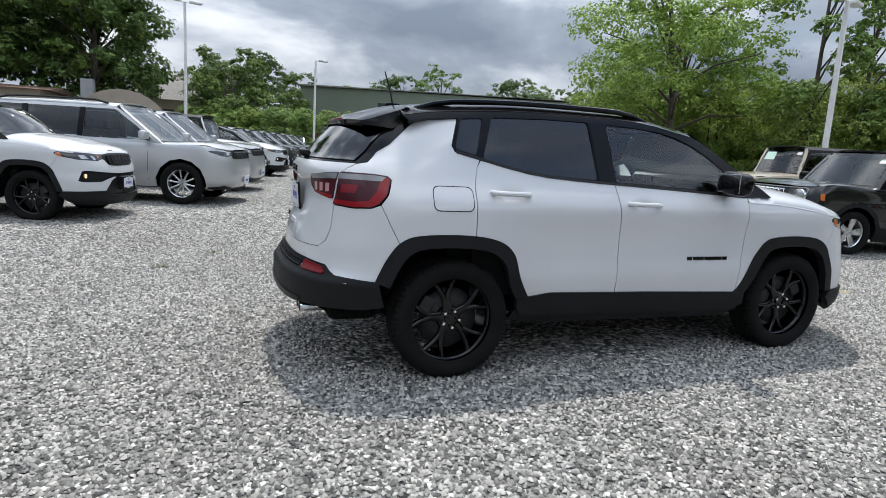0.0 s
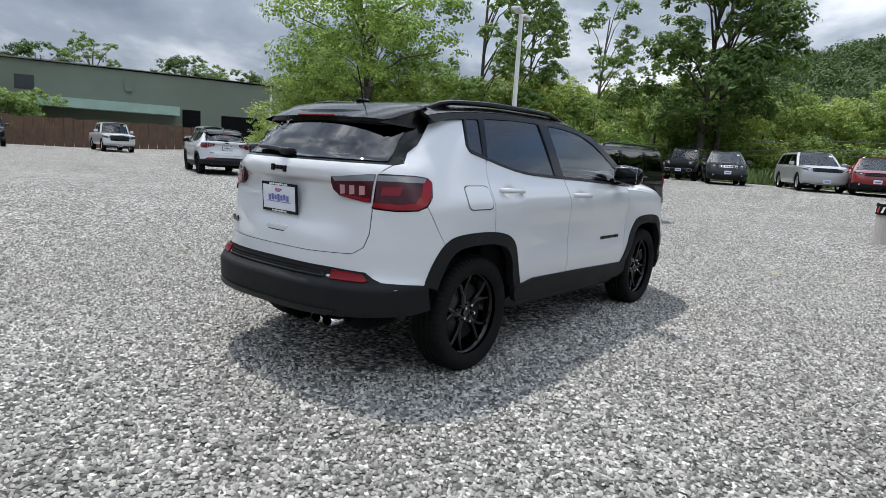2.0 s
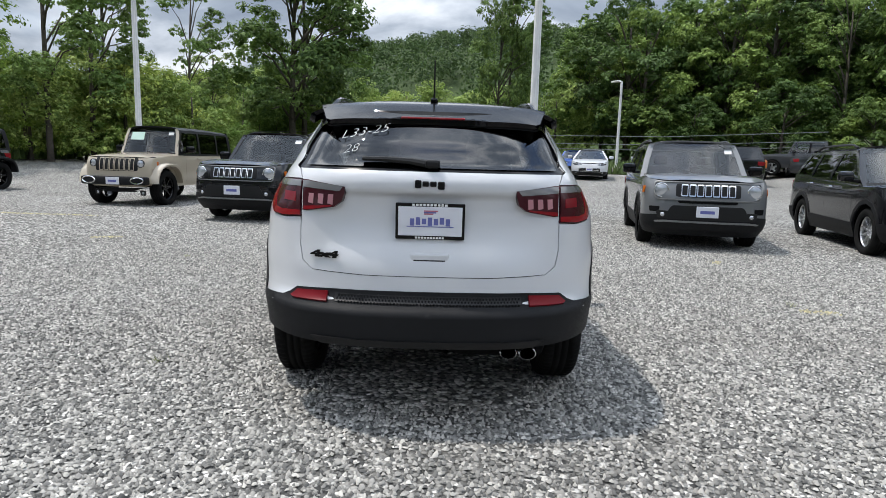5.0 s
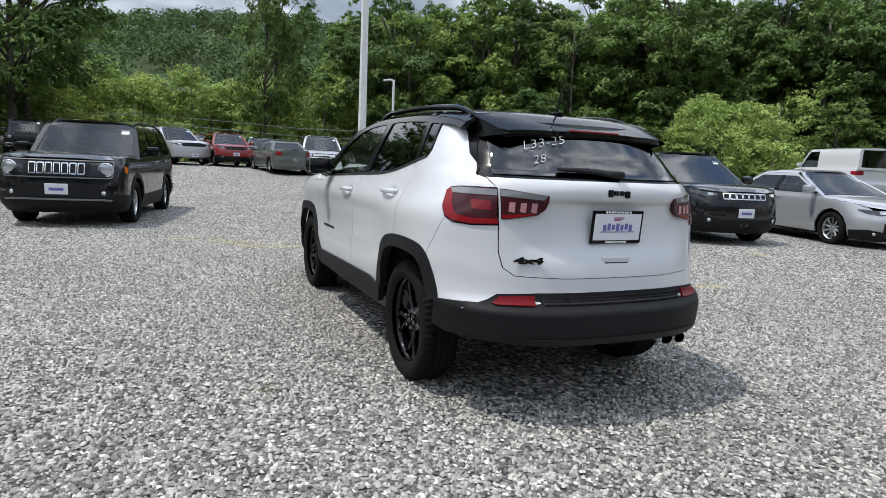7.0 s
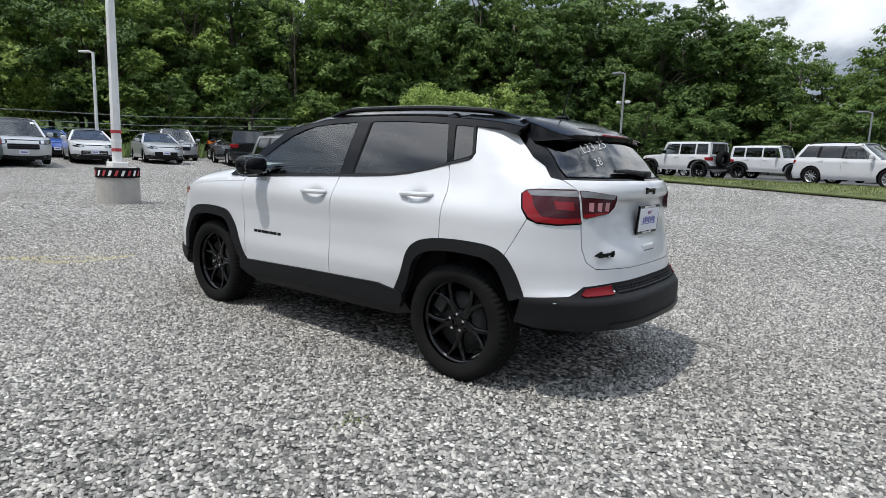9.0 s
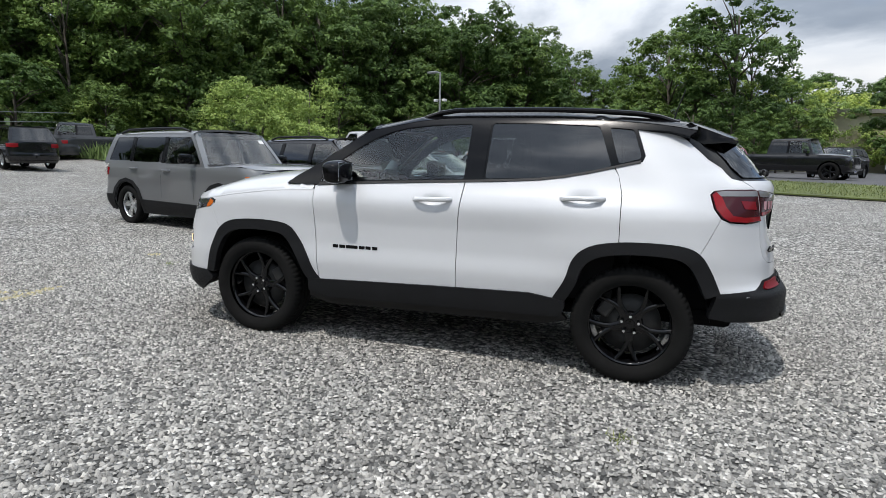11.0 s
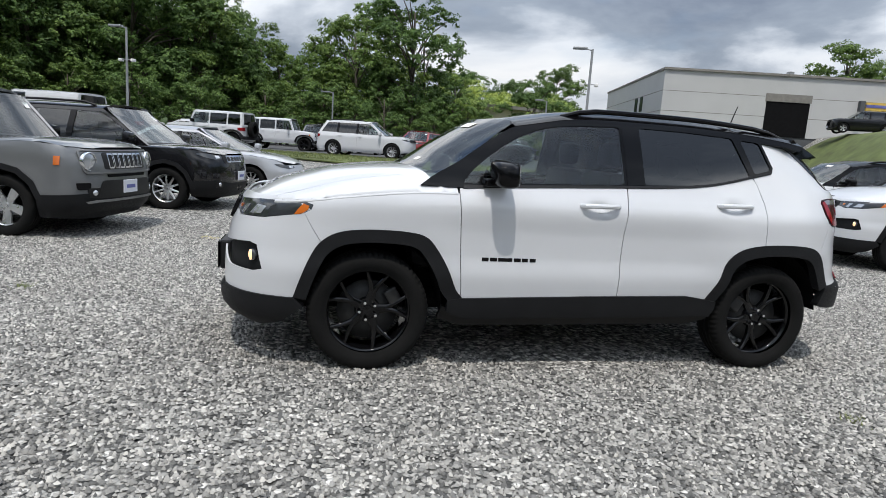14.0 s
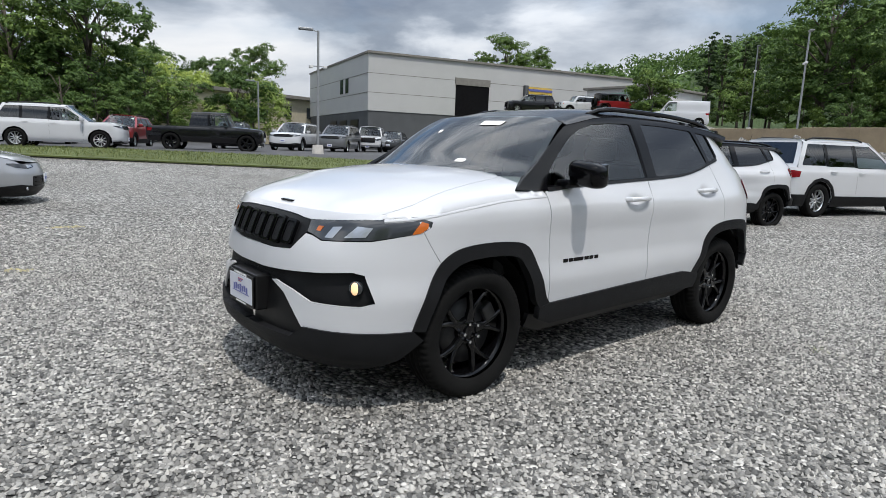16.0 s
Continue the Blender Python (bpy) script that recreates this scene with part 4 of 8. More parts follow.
    for s in (1, -1):
        bm = bmesh.new()
        bmesh.ops.create_icosphere(bm, subdivisions=3, radius=1)
        for v in bm.verts:
            c = v.co
            c.x, c.y, c.z = (math.copysign(abs(c.x) ** 0.7, c.x), math.copysign(abs(c.y) ** 0.55, c.y), math.copysign(abs(c.z) ** 0.6, c.z))
            v.co = (0.585 + 0.075 * c.x + 0.01 * c.z, s * (0.955 + 0.115 * c.y), 1.165 + 0.075 * c.z - 0.012 * c.y)
            if c.x < -0.75:
                v.co.x = 0.532
        mr = part("door_mirror", bm, GLOSS_BLACK, car, "gloss black door mirror", smooth=True)
        part("mirror_arm", block(0.57, 0.68, min(s * 0.8, s * 0.9), max(s * 0.8, s * 0.9), 1.085, 1.13, 0.014), GLOSS_BLACK, mr)
        part("mirror_glass", block(0.524, 0.53, s * 0.955 - 0.095, s * 0.955 + 0.095, 1.105, 1.225, 0.002), CHROME, mr)

    # front: grille, headlamps, bumper
    def front_y(y, z): return S.front(y, z)
    wf = [F(0.0, 0.752), F(0.2, 0.752), F(0.365, 0.765), F(0.44, 0.85), F(0.485, 0.845), F(0.545, 0.825), F(0.75, 0.837), X(1.715, 0.877), X(1.702, 0.889), X(1.605, 0.726)] + aF[2::-1] + [F(0.78, 0.355), F(0.53, 0.37), F(0.47, 0.44), F(0.36, 0.55), F(0.25, 0.594),
          F(0.28, 0.6), F(0.43, 0.572), F(0.55, 0.532), F(0.76, 0.53), F(0.8, 0.548), F(0.755, 0.68), F(0.715, 0.692), F(0.42, 0.664), F(0.15, 0.645), F(0.0, 0.645)]
    wfs = skin(wf, side, left, 0.04)
    skin_part("front_bumper", joined(wfs, mirrored(wfs)), WHITE, car)
    mid = [F(0.0, 0.66), F(0.15, 0.66), F(0.42, 0.68), F(0.74, 0.71), F(0.82, 0.53), F(0.54, 0.5), F(0.4, 0.5), F(0.0, 0.55)]
    ms = skin(mid, side, left, 0.05, lift=-0.035, depth=0.0)
    skin_part("bumper_slot", joined(ms, mirrored(ms)), CLADDING, car)
    lowc = [F(0.0, 0.6), F(0.25, 0.6), F(0.38, 0.55), F(0.53, 0.4), F(0.53, 0.3), F(0.0, 0.3)]
    ls = skin(lowc, side, left, 0.05, lift=-0.03, depth=0.0)
    skin_part("lower_intake", joined(ls, mirrored(ls)), TRIM, car)
    lowb = aF[:1] + [F(0.78, 0.402), F(0.52, 0.406), F(0.44, 0.345), *[F(0.0, z) for z in np.linspace(0.335, 0.2, 6)], F(0.2, 0.2), F(0.4, 0.2), F(0.7, 0.21), X(1.8, 0.26), X(1.69, 0.35)]
    lbs = skin(lowb, side, left, 0.035, lift=0.014, depth=0.05)
    skin_part("lower_bumper", joined(lbs, mirrored(lbs)), CLADDING, car, "black plastic lower bumper")
    gr = [(0.0, 0.938), (0.3, 0.932), (0.43, 0.918), (0.435, 0.86), (0.36, 0.768), (0.2, 0.755), (0.0, 0.755)]
    grille = skin_part("grille", skin(gr + [(-y, z) for y, z in gr[-2:0:-1]], front_y, ahead, 0.05, lift=-0.006, depth=0.02), TRIM, car)
    for k in range(-3, 4):
        y = k * 0.106
        h = 0.0 if abs(k) < 3 else 0.008
        box_ = rounded([(y - 0.043, 0.775 + h), (y + 0.043, 0.775 + h), (y + 0.043, 0.912 - h), (y - 0.043, 0.912 - h)], 0.022)
        hole = rounded([(y - 0.033, 0.787 + h), (y + 0.033, 0.787 + h), (y + 0.033, 0.9 - h), (y - 0.033, 0.9 - h)], 0.018)
        skin_part("grille_slot", skin(box_, front_y, ahead, 0.03, holes=(hole,), lift=0.014, depth=0.02), GLOSS_BLACK, grille)
        skin_part("slot_insert", skin(hole, front_y, ahead, 0.04, lift=0.008, depth=0.006), CLADDING, grille)
    head = [F(0.44, 0.918), F(0.5, 0.922), F(0.7, 0.938), X(1.69, 0.945), X(1.65, 0.932), X(1.66, 0.905), X(1.705, 0.88), F(0.75, 0.842), F(0.55, 0.83), F(0.49, 0.85), F(0.445, 0.86)]
    zones = [([X(1.705, 0.934), X(1.672, 0.924), X(1.678, 0.902), X(1.712, 0.88), X(1.755, 0.872), X(1.735, 0.9)], AMBER, "amber marker"),
             ([F(0.56, 0.842), F(0.6, 0.842), F(0.63, 0.9), F(0.585, 0.895)], LENS_CLEAR, "bright reflector"),
             ([F(0.65, 0.848), F(0.73, 0.856), F(0.745, 0.9), F(0.69, 0.905)], LENS_CLEAR, "bright reflector"),
             ([F(0.5, 0.87), F(0.525, 0.868), F(0.535, 0.893), F(0.505, 0.893)], AMBER, "amber indicator")]
    for lamp in pair("headlamp", skin(head, side, left, 0.035, lift=0.0, depth=0.03), LENS_DARK, car, "dark headlamp with amber corner"):
        sgn = lamp.data.vertices[0].co.y > 0
        for poly, mt, lb in zones:
            sk = skin(poly, side, left, 0.03, lift=0.003, depth=0.002)
            skin_part("lens", sk if sgn else mirrored(sk), mt, lamp, lb)
    lipz = table([(0, 0.938), (0.3, 0.932), (0.43, 0.918), (0.6, 0.928), (0.76, 0.94)])
    yl = np.linspace(-0.76, 0.76, 25)
    skin_part("bonnet_lip", skin([(y, float(lipz(abs(y)))) for y in yl] + [(y, 0.962) for y in yl[::-1]], front_y, ahead, 0.04, lift=0.0, depth=0.012), WHITE, car)
    for s in (1, -1):
        p = S.front(s * 0.72, 0.615)
        v, f = lathe([(0.0005, 0.016), (0.02, 0.014), (0.034, 0.008), (0.036, 0.0), (0.036, -0.05)], 20)
        put("fog_lamp", mesh("fog_lamp", v, f, LENS_DARK), car, "", pose(p[0] - 0.03, p[1], p[2], 0, 0, -90 + s * 40))
        v, f = lathe([(0.0005, 0.019), (0.02, 0.017), (0.031, 0.012), (0.031, 0.006)], 20)
        put("running_light", mesh("running_light", v, f, FOG_ON), car, "warm lit ring", pose(p[0] - 0.028, p[1], p[2], 0, 0, -90 + s * 40) @ Matrix.Diagonal((0.6, 1, 1, 1)))

    # inside: floor, seats, dashboard
    part("floor_pan", block(-1.9, 1.95, -0.6, 0.6, 0.27, 0.38, 0.04), DARK, car)
    part("floor_pan", block(-0.87, 0.87, -0.76, 0.76, 0.27, 0.38, 0.04), DARK, car)
    part("engine_block", block(0.95, 1.95, -0.5, 0.5, 0.3, 0.9, 0.05), DARK, car)
    part("trunk_lining", block(-1.95, -1.0, -0.58, 0.58, 0.34, 0.98, 0.05), DARK, car)
    for s in (1, -1):
        part("door_lining", block(-1.2, 0.8, min(s * 0.775, s * 0.8), max(s * 0.775, s * 0.8), 0.42, 1.08, 0.01), DARK, car)
    part("dashboard", block(0.62, 1.08, -0.72, 0.72, 0.55, 1.06, 0.08), CLADDING, car)
    part("centre_screen", block(0.6, 0.63, -0.12, 0.12, 1.02, 1.17, 0.01, turn=None), SCREEN, car)
    v, f = lathe([(0.17, -0.012), (0.185, 0.0), (0.17, 0.012), (0.158, 0.0)], 28, True)
    put("steering_wheel", mesh("steering_wheel", v, f, TRIM), car, "", pose(0.45, 0.36, 1.0, 0, 0, 90) @ pose(0, 0, 0, 25))
    for y in (0.36, -0.36):
        st = part("front_seat", block(-0.25, 0.3, y - 0.25, y + 0.25, 0.5, 0.68, 0.06), CLOTH, car, smooth=True)
        part("backrest", block(-0.4, -0.24, y - 0.24, y + 0.24, 0.6, 1.2, 0.06), CLOTH, st, smooth=True)
        part("headrest", block(-0.4, -0.3, y - 0.12, y + 0.12, 1.23, 1.4, 0.045), CLOTH, st, smooth=True)
    st = part("rear_seat", block(-1.15, -0.65, -0.62, 0.62, 0.5, 0.68, 0.06), CLOTH, car, smooth=True)
    part("backrest", block(-1.3, -1.12, -0.62, 0.62, 0.6, 1.18, 0.06), CLOTH, st, smooth=True)
    for y in (0.36, -0.36):
        part("headrest", block(-1.3, -1.2, y - 0.11, y + 0.11, 1.18, 1.34, 0.04), CLOTH, st, smooth=True)
    liners(car, 2.636, 0.325, 0.44, 0.5, 0.83, DARK)
    wheels(car, 0.357, 0.225, 0.25, "fork", RIM_BLACK, 2.636, 0.757, (0.312, 0.292), "gloss black forked-spoke rim")
    return car


hero = compact_suv()
# ---- parked vehicles ----
PAINTS = {n: paint(n + "_paint", c, r, m) for n, c, r, m in (
    ("silver", (0.42, 0.43, 0.45), 0.35, 0.5), ("light_silver", (0.47, 0.48, 0.49), 0.35, 0.45), ("grey", (0.13, 0.135, 0.14), 0.35, 0.2), 
    ("blue", (0.02, 0.08, 0.36), 0.3, 0), ("red", (0.22, 0.012, 0.014), 0.3, 0),
    ("tan", (0.42, 0.36, 0.27), 0.4, 0), ("green_grey", (0.09, 0.105, 0.095), 0.35, 0.2), ("dark_green", (0.02, 0.06, 0.045), 0.3, 0.2), ("orange", (0.6, 0.16, 0.02), 0.35, 0))}
for n, c in (("black", (0.006, 0.006, 0.007)), ("dark_grey", (0.035, 0.037, 0.04)), ("dark_blue", (0.01, 0.013, 0.025))):
    PAINTS[n] = mat(n + "_paint", c, 0.25, coat=0.9, vary=0.02, scale=1.2, spec=0.2)
PAINTS["white"] = WHITE
STICKER_GREEN = mat("pale_green_paper", (0.5, 0.68, 0.6), 0.7, vary=0.05)
GREY_STEEL = mat("grey_steel", (0.2, 0.2, 0.2), 0.45, 0.6, vary=0.2)

BASE = dict(W=0.92, H=1.66, wb=2.7, fo=0.88, ro=0.9, zb=0.24, r=0.355, rim="five", belt=(1.02, 1.1), hood=(0.93, 1.06), xc=1.12, xw=0.22, xk=-1.75, xb=-2.0,
            tumble=0.78, rr=(0.45, 2.8), rf=(0.6, 2.5), pillars=(-0.25, -1.15), clad=True, rails=True, grille=(0.5, 0.74, 0.9), slots=7, lamps=(0.55, 0.84, 0.74, 0.9), deck=None, rimmat=None, roofmat=None, plates=True, chrome=False, round_lamps=False, spare=False, flares=False, bed=False, visor=False)
TYPES = {
    "small_suv": dict(H=1.69, W=0.9, wb=2.57, fo=0.97, ro=0.86, belt=(1.07, 1.12), hood=(1.05, 1.13), xc=0.9, xw=0.42, xk=-1.85, xb=-2.05, tumble=0.84, rr=(0.3, 3.2), rf=(0.5, 3.0), pillars=(-0.25, -1.2), grille=(0.45, 0.79, 0.985), lamps=(0.5, 0.8, 0.775, 0.995), round_lamps=True),
    "mid_suv": dict(H=1.67, W=0.93, wb=2.72, fo=0.92, ro=0.98, belt=(1.03, 1.14), hood=(0.95, 1.09), grille=(0.5, 0.8, 0.93), lamps=(0.56, 0.85, 0.85, 0.95), chrome=True),
    "large_suv": dict(clad=False, H=1.8, W=0.98, wb=2.97, fo=0.92, ro=1.02, r=0.39, belt=(1.1, 1.16), hood=(1.03, 1.18), xc=1.18, xw=0.26, xk=-1.95, xb=-2.3, tumble=0.8, rr=(0.35, 3), rf=(0.5, 2.8), pillars=(-0.3, -1.3), grille=(0.6, 0.86, 1.0), lamps=(0.62, 0.9, 0.9, 1.0), zb=0.26),
    "sedan": dict(H=1.44, W=0.89, wb=2.7, fo=0.93, ro=1.0, r=0.325, zb=0.17, belt=(0.92, 0.99), hood=(0.74, 0.93), xc=1.15, xw=0.05, xk=-1.0, xb=-1.6, tumble=0.74, deck=1.02, rr=(0.7, 2.6), rf=(0.8, 2.4), pillars=(-0.3,), clad=False, rails=False, grille=(0.5, 0.3, 0.5), slots=0, lamps=(0.42, 0.8, 0.62, 0.72)),
    "minivan": dict(H=1.75, W=0.98, wb=3.03, fo=0.98, ro=1.1, r=0.34, zb=0.2, belt=(1.02, 1.08), hood=(0.9, 1.06), xc=1.35, xw=0.4, xk=-2.2, xb=-2.45, tumble=0.8, pillars=(-0.2, -1.3), clad=False, grille=(0.5, 0.55, 0.75), slots=0, lamps=(0.5, 0.85, 0.72, 0.92)),
    "off_roader": dict(H=1.86, W=0.8, wb=3.0, fo=0.62, ro=0.6, r=0.41, zb=0.42, belt=(1.18, 1.18), hood=(1.1, 1.16), xc=0.82, xw=0.56, xk=-1.95, xb=-2.02, tumble=0.88, rr=(0.12, 4), rf=(0.15, 4), pillars=(-0.25, -1.2), clad=False, rails=False, grille=(0.5, 0.78, 1.08), lamps=(0.47, 0.66, 0.86, 1.04), round_lamps=True, spare=True, flares=True, rim="seven"),
    "off_roader_short": dict(H=1.84, W=0.8, wb=2.46, fo=0.62, ro=0.6, r=0.41, zb=0.42, belt=(1.18, 1.18), hood=(1.1, 1.16), xc=0.55, xw=0.29, xk=-1.68, xb=-1.75, tumble=0.88, rr=(0.12, 4), rf=(0.15, 4), pillars=(-0.5,), clad=False, rails=False, grille=(0.5, 0.78, 1.08), lamps=(0.47, 0.66, 0.86, 1.04), round_lamps=True, spare=True, flares=True, rim="seven"),
    "pickup": dict(H=1.9, W=0.95, wb=3.5, fo=0.85, ro=1.15, r=0.42, zb=0.42, belt=(1.2, 1.2), hood=(1.1, 1.2), xc=1.05, xw=0.75, xk=-0.75, xb=-0.9, tumble=0.84, rr=(0.15, 4), rf=(0.25, 3.5), pillars=(-0.0,), clad=False, rails=False, grille=(0.55, 0.72, 1.05), lamps=(0.57, 0.85, 0.85, 1.02), bed=True, deck=1.15),
    "van": dict(H=2.0, W=0.93, wb=3.1, fo=0.9, ro=0.75, r=0.33, zb=0.22, belt=(1.15, 1.15), hood=(0.95, 1.12), xc=1.35, xw=0.75, xk=-2.2, xb=-2.25, tumble=0.9, rr=(0.15, 4), rf=(0.6, 2.6), pillars=(0.1,), clad=False, rails=False, grille=(0.45, 0.5, 0.7), slots=0, lamps=(0.5, 0.85, 0.75, 0.95)),
}
LEFT, UP, AHEAD, BACK = np.array([0, 1, 0]), np.array([0, 0, 1]), np.array([1, 0, 0]), np.array([-1, 0, 0])


def vehicle(kind, name, label, category, color, glass=None, step=0.12, **more):
    """One parked vehicle of a type: body, cabin, windows, lamps, grille, wheels."""
    q = {**BASE, **TYPES[kind], **more}
    car = thing(name, label, category)
    W, H, zb, wb = q["W"], q["H"], q["zb"], q["wb"]
    b0, b1 = q["belt"]
    xF, xR, bm_ = wb / 2 + q["fo"], -(wb / 2 + q["ro"]), max(b0, b1)
    bodymat = PAINTS[color]
    roofmat, lower = q["roofmat"] or bodymat, CLADDING if q["clad"] else bodymat
    h0, h1 = q["hood"]
    deck = q["deck"]
    zr = deck or b1
    S = Shell([(zb, W * 0.93), (zb + 0.15, W * 0.985), (0.65, W), (bm_ - 0.14, W * 0.99), (bm_ - 0.04, W * 0.955), (bm_ + 0.1, W * 0.92)],
              [(zb, xR + 0.1), (zb + 0.15, xR + 0.01), (0.55, xR), (0.62, xR + 0.035), (zr - 0.05, xR + 0.06), (zr + 0.2, xR + 0.1)],
              [(zb, xF - 0.12), (zb + 0.12, xF - 0.01), (0.5, xF), (h0 - 0.1, xF - 0.05), (h0, xF - 0.1), (h0 + 0.3, xF - 0.25)], q["rr"], q["rf"])

    def X(x, z): return (float(S.s_at(x, z)), z)
    def F(y, z): return (S.s_front(y, z), z)
    def R(y, z): return (S.s_rear(y, z), z)
    ya = table([(bm_ - 0.1, W * 0.955), (bm_, W * 0.93), (H - 0.09, W * 0.93 * q["tumble"]), (H, W * 0.93 * q["tumble"] * 0.93)])
    xc, xw, xk, xb = q["xc"], q["xw"], q["xk"], q["xb"]
    zt = H - 0.09
    sh = [(xF, h0 - 0.03), ((xc + xF) / 2, (h0 + h1) / 2 - 0.01), (xc, b0 - 0.03), (0, (b0 + b1) / 2 - 0.03), (xb, b1 - 0.03), (xR - 0.1, zr - 0.03)]
    zs = table(sorted(sh))
    # lower body, one half and its mirror, with openings for the wheels
    ar, hz = q["r"] + 0.065, q["r"] - 0.015
    n = 9
    archf = [(wb / 2 + ar * math.cos(a), hz + ar * math.sin(a)) for a in np.linspace(-0.25, math.pi + 0.25, n)]
    archr = [(-wb / 2 + ar * math.cos(a), hz + ar * math.sin(a)) for a in np.linspace(-0.25, math.pi + 0.25, n)]
    archf, archr = [(x, max(z, zb)) for x, z in archf], [(x, max(z, zb)) for x, z in archr]
    topline = [X(x, float(zs(x))) for x in np.linspace(xF - 0.35, xR + 0.35, 14)]
    nose, tail = float(zs(xF)), float(zs(xR))
    poly = [F(0, nose)] + [F(W * k, nose) for k in (0.4, 0.7)] + topline + [R(W * k, tail) for k in (0.7, 0.4)] + [R(0, tail)]
    poly += [R(0, z) for z in np.linspace(tail, zb, 6)[1:]] + [R(W * k, zb) for k in (0.4, 0.7)] + [X(*p) for p in archr[::-1]] + [X(*p) for p in archf[::-1]]
    poly += [F(W * k, zb) for k in (0.7, 0.4)] + [F(0, z) for z in np.linspace(zb, nose, 6)[:-1]]
    hs = skin(poly, S.side, LEFT, step, depth=0.03)
    crown = table([(xR, 0.03), (xb, 0.05), (xc, 0.06), (xF - 0.3, 0.05), (xF, 0.005)])

    def top(x, y):
        ys = np.maximum(S.y_at(np.clip(x, xR + 0.02, xF - 0.12), zs(x)), 0.05)
        return np.stack([x, y, zs(x) + crown(x) * np.sqrt(np.maximum(0, 1 - np.clip(np.abs(y) / ys, 0, 1) ** 3))], -1)

    def edge(x): return (x, float(S.y_at(x, zs(x))))
    fx = [(float(S.front(y, nose)[0]) - 0.003, y) for y in np.linspace(W * 0.88, -W * 0.88, 13)]
    e = [edge(x) for x in np.linspace(xc - 0.25, xF - 0.35, 6)]
    bonnet = skin(e + fx + [(x, -y) for x, y in e[::-1]], top, UP, step, depth=0.0)
    skins = [hs, mirrored(hs), bonnet]
    if deck and not q["bed"]:
        rx = [(float(S.rear(y, tail)[0]) + 0.003, y) for y in np.linspace(-W * 0.7, W * 0.7, 7)]
        e = [edge(x) for x in np.linspace(xb + 0.45, xR + 0.35, 5)]
        skins.append(skin([(x, -y) for x, y in e] + rx + e[::-1], top, UP, step, depth=0.0))
    skin_part("body", joined(*skins), bodymat, car)
    if q["bed"]:
        part("cargo_bed", block(xR + 0.08, xb - 0.03, -W * 0.86, W * 0.86, 0.62, zr - 0.12, 0.01), DARK, car)
        for s in (1, -1):
            part("bed_rail", block(xR + 0.05, xb - 0.02, s * W * 0.915 - 0.05, s * W * 0.915 + 0.05, zr - 0.08, zr - 0.02, 0.015), bodymat, car)
        part("tailgate", block(xR + 0.05, xR + 0.12, -W * 0.9, W * 0.9, 0.62, zr - 0.02, 0.015), bodymat, car)
    # cabin
    def cabin(x, z): return np.stack([x, ya(z), z], -1)
    za = np.linspace(0, 1, 6)
    bow = lambda t, k: k * math.sin(math.pi * t)
    pa = [(xc + (xw - xc) * t + bow(t, 0.04), b0 - 0.05 + (zt - b0 + 0.05) * t) for t in za]
    pb = [(xb + (xk - xb) * t - bow(t, 0.02), b1 - 0.05 + (zt - b1 + 0.05) * t) for t in za]
    zroof = table([(xk, zt - 0.03), ((xk + xw) / 2, zt), (xw, zt - 0.005)]) if xk < (xk + xw) / 2 < xw else (lambda x: zt + 0 * x)
    ridge = [(x, float(zroof(x))) for x in np.linspace(xw, xk, 8)]
    side = pa + ridge[1:-1] + pb[::-1]
    bz = lambda x: b0 + (b1 - b0) * min(1, max(0, (xc - x) / (xc - xb)))

    def ax(z, d): return xc + (xw - xc) * (z - b0 + 0.05) / (zt - b0 + 0.05) + d
    def bx(z, d): return xb + (xk - xb) * (z - b1 + 0.05) / (zt - b1 + 0.05) + d
    cuts = [None] + list(q["pillars"]) + [None]
    wins, z1 = [], zt - 0.055
    for a, b in zip(cuts, cuts[1:]):
        fa = (lambda z: ax(z, -0.07)) if a is None else (lambda z, a=a: a - 0.04)
        fb = (lambda z: bx(z, 0.12)) if b is None else (lambda z, b=b: b + 0.04)
        zl = bz(((a if a is not None else xc) + (b if b is not None else xb)) / 2) + 0.02
        w = [(fa(zl), zl), ((fa(zl) + fa(z1)) / 2 + (0.02 if a is None else 0), (zl + z1) / 2), (fa(z1), z1), (fb(z1), z1), (fb(zl), zl)]
        if fa(zl) - fb(zl) > 0.15 and not (kind == "van" and b is None):
            wins.append(rounded(w, 0.03, 2))
    skins = skin(side, cabin, LEFT, step, holes=wins, depth=0.03)
    trimmat = q["roofmat"] or bodymat
    skin_part("cabin", joined(skins, mirrored(skins)), trimmat if q["flares"] else bodymat, car)
    for k, w in enumerate(wins):
        pair("side_window", skin(w, cabin, LEFT, 0.25, lift=-0.006, depth=0.0), GLASS_FRONT if k == 0 else GLASS_DARK, car)
    if not q["flares"] and len(wins) > 1:
        for a in q["pillars"]:
            zl = bz(a) + 0.015
            pair("pillar_cover", skin([(a - 0.05, zl), (a + 0.05, zl), (a + 0.05, z1 + 0.005), (a - 0.05, z1 + 0.005)], cabin, LEFT, 0.1, lift=0.003, depth=0.0), GLOSS_BLACK, car)
    yr = float(ya(zt))

    def roof(x, y): return np.stack([x, y, zroof(x) + (H - zt) * np.sqrt(np.maximum(0, 1 - np.clip(np.abs(y) / yr, 0, 1) ** 3)) * np.clip(1.2 - 0.0 * x, 0, 1)], -1)
    xs = np.linspace(xk, xw, 8)
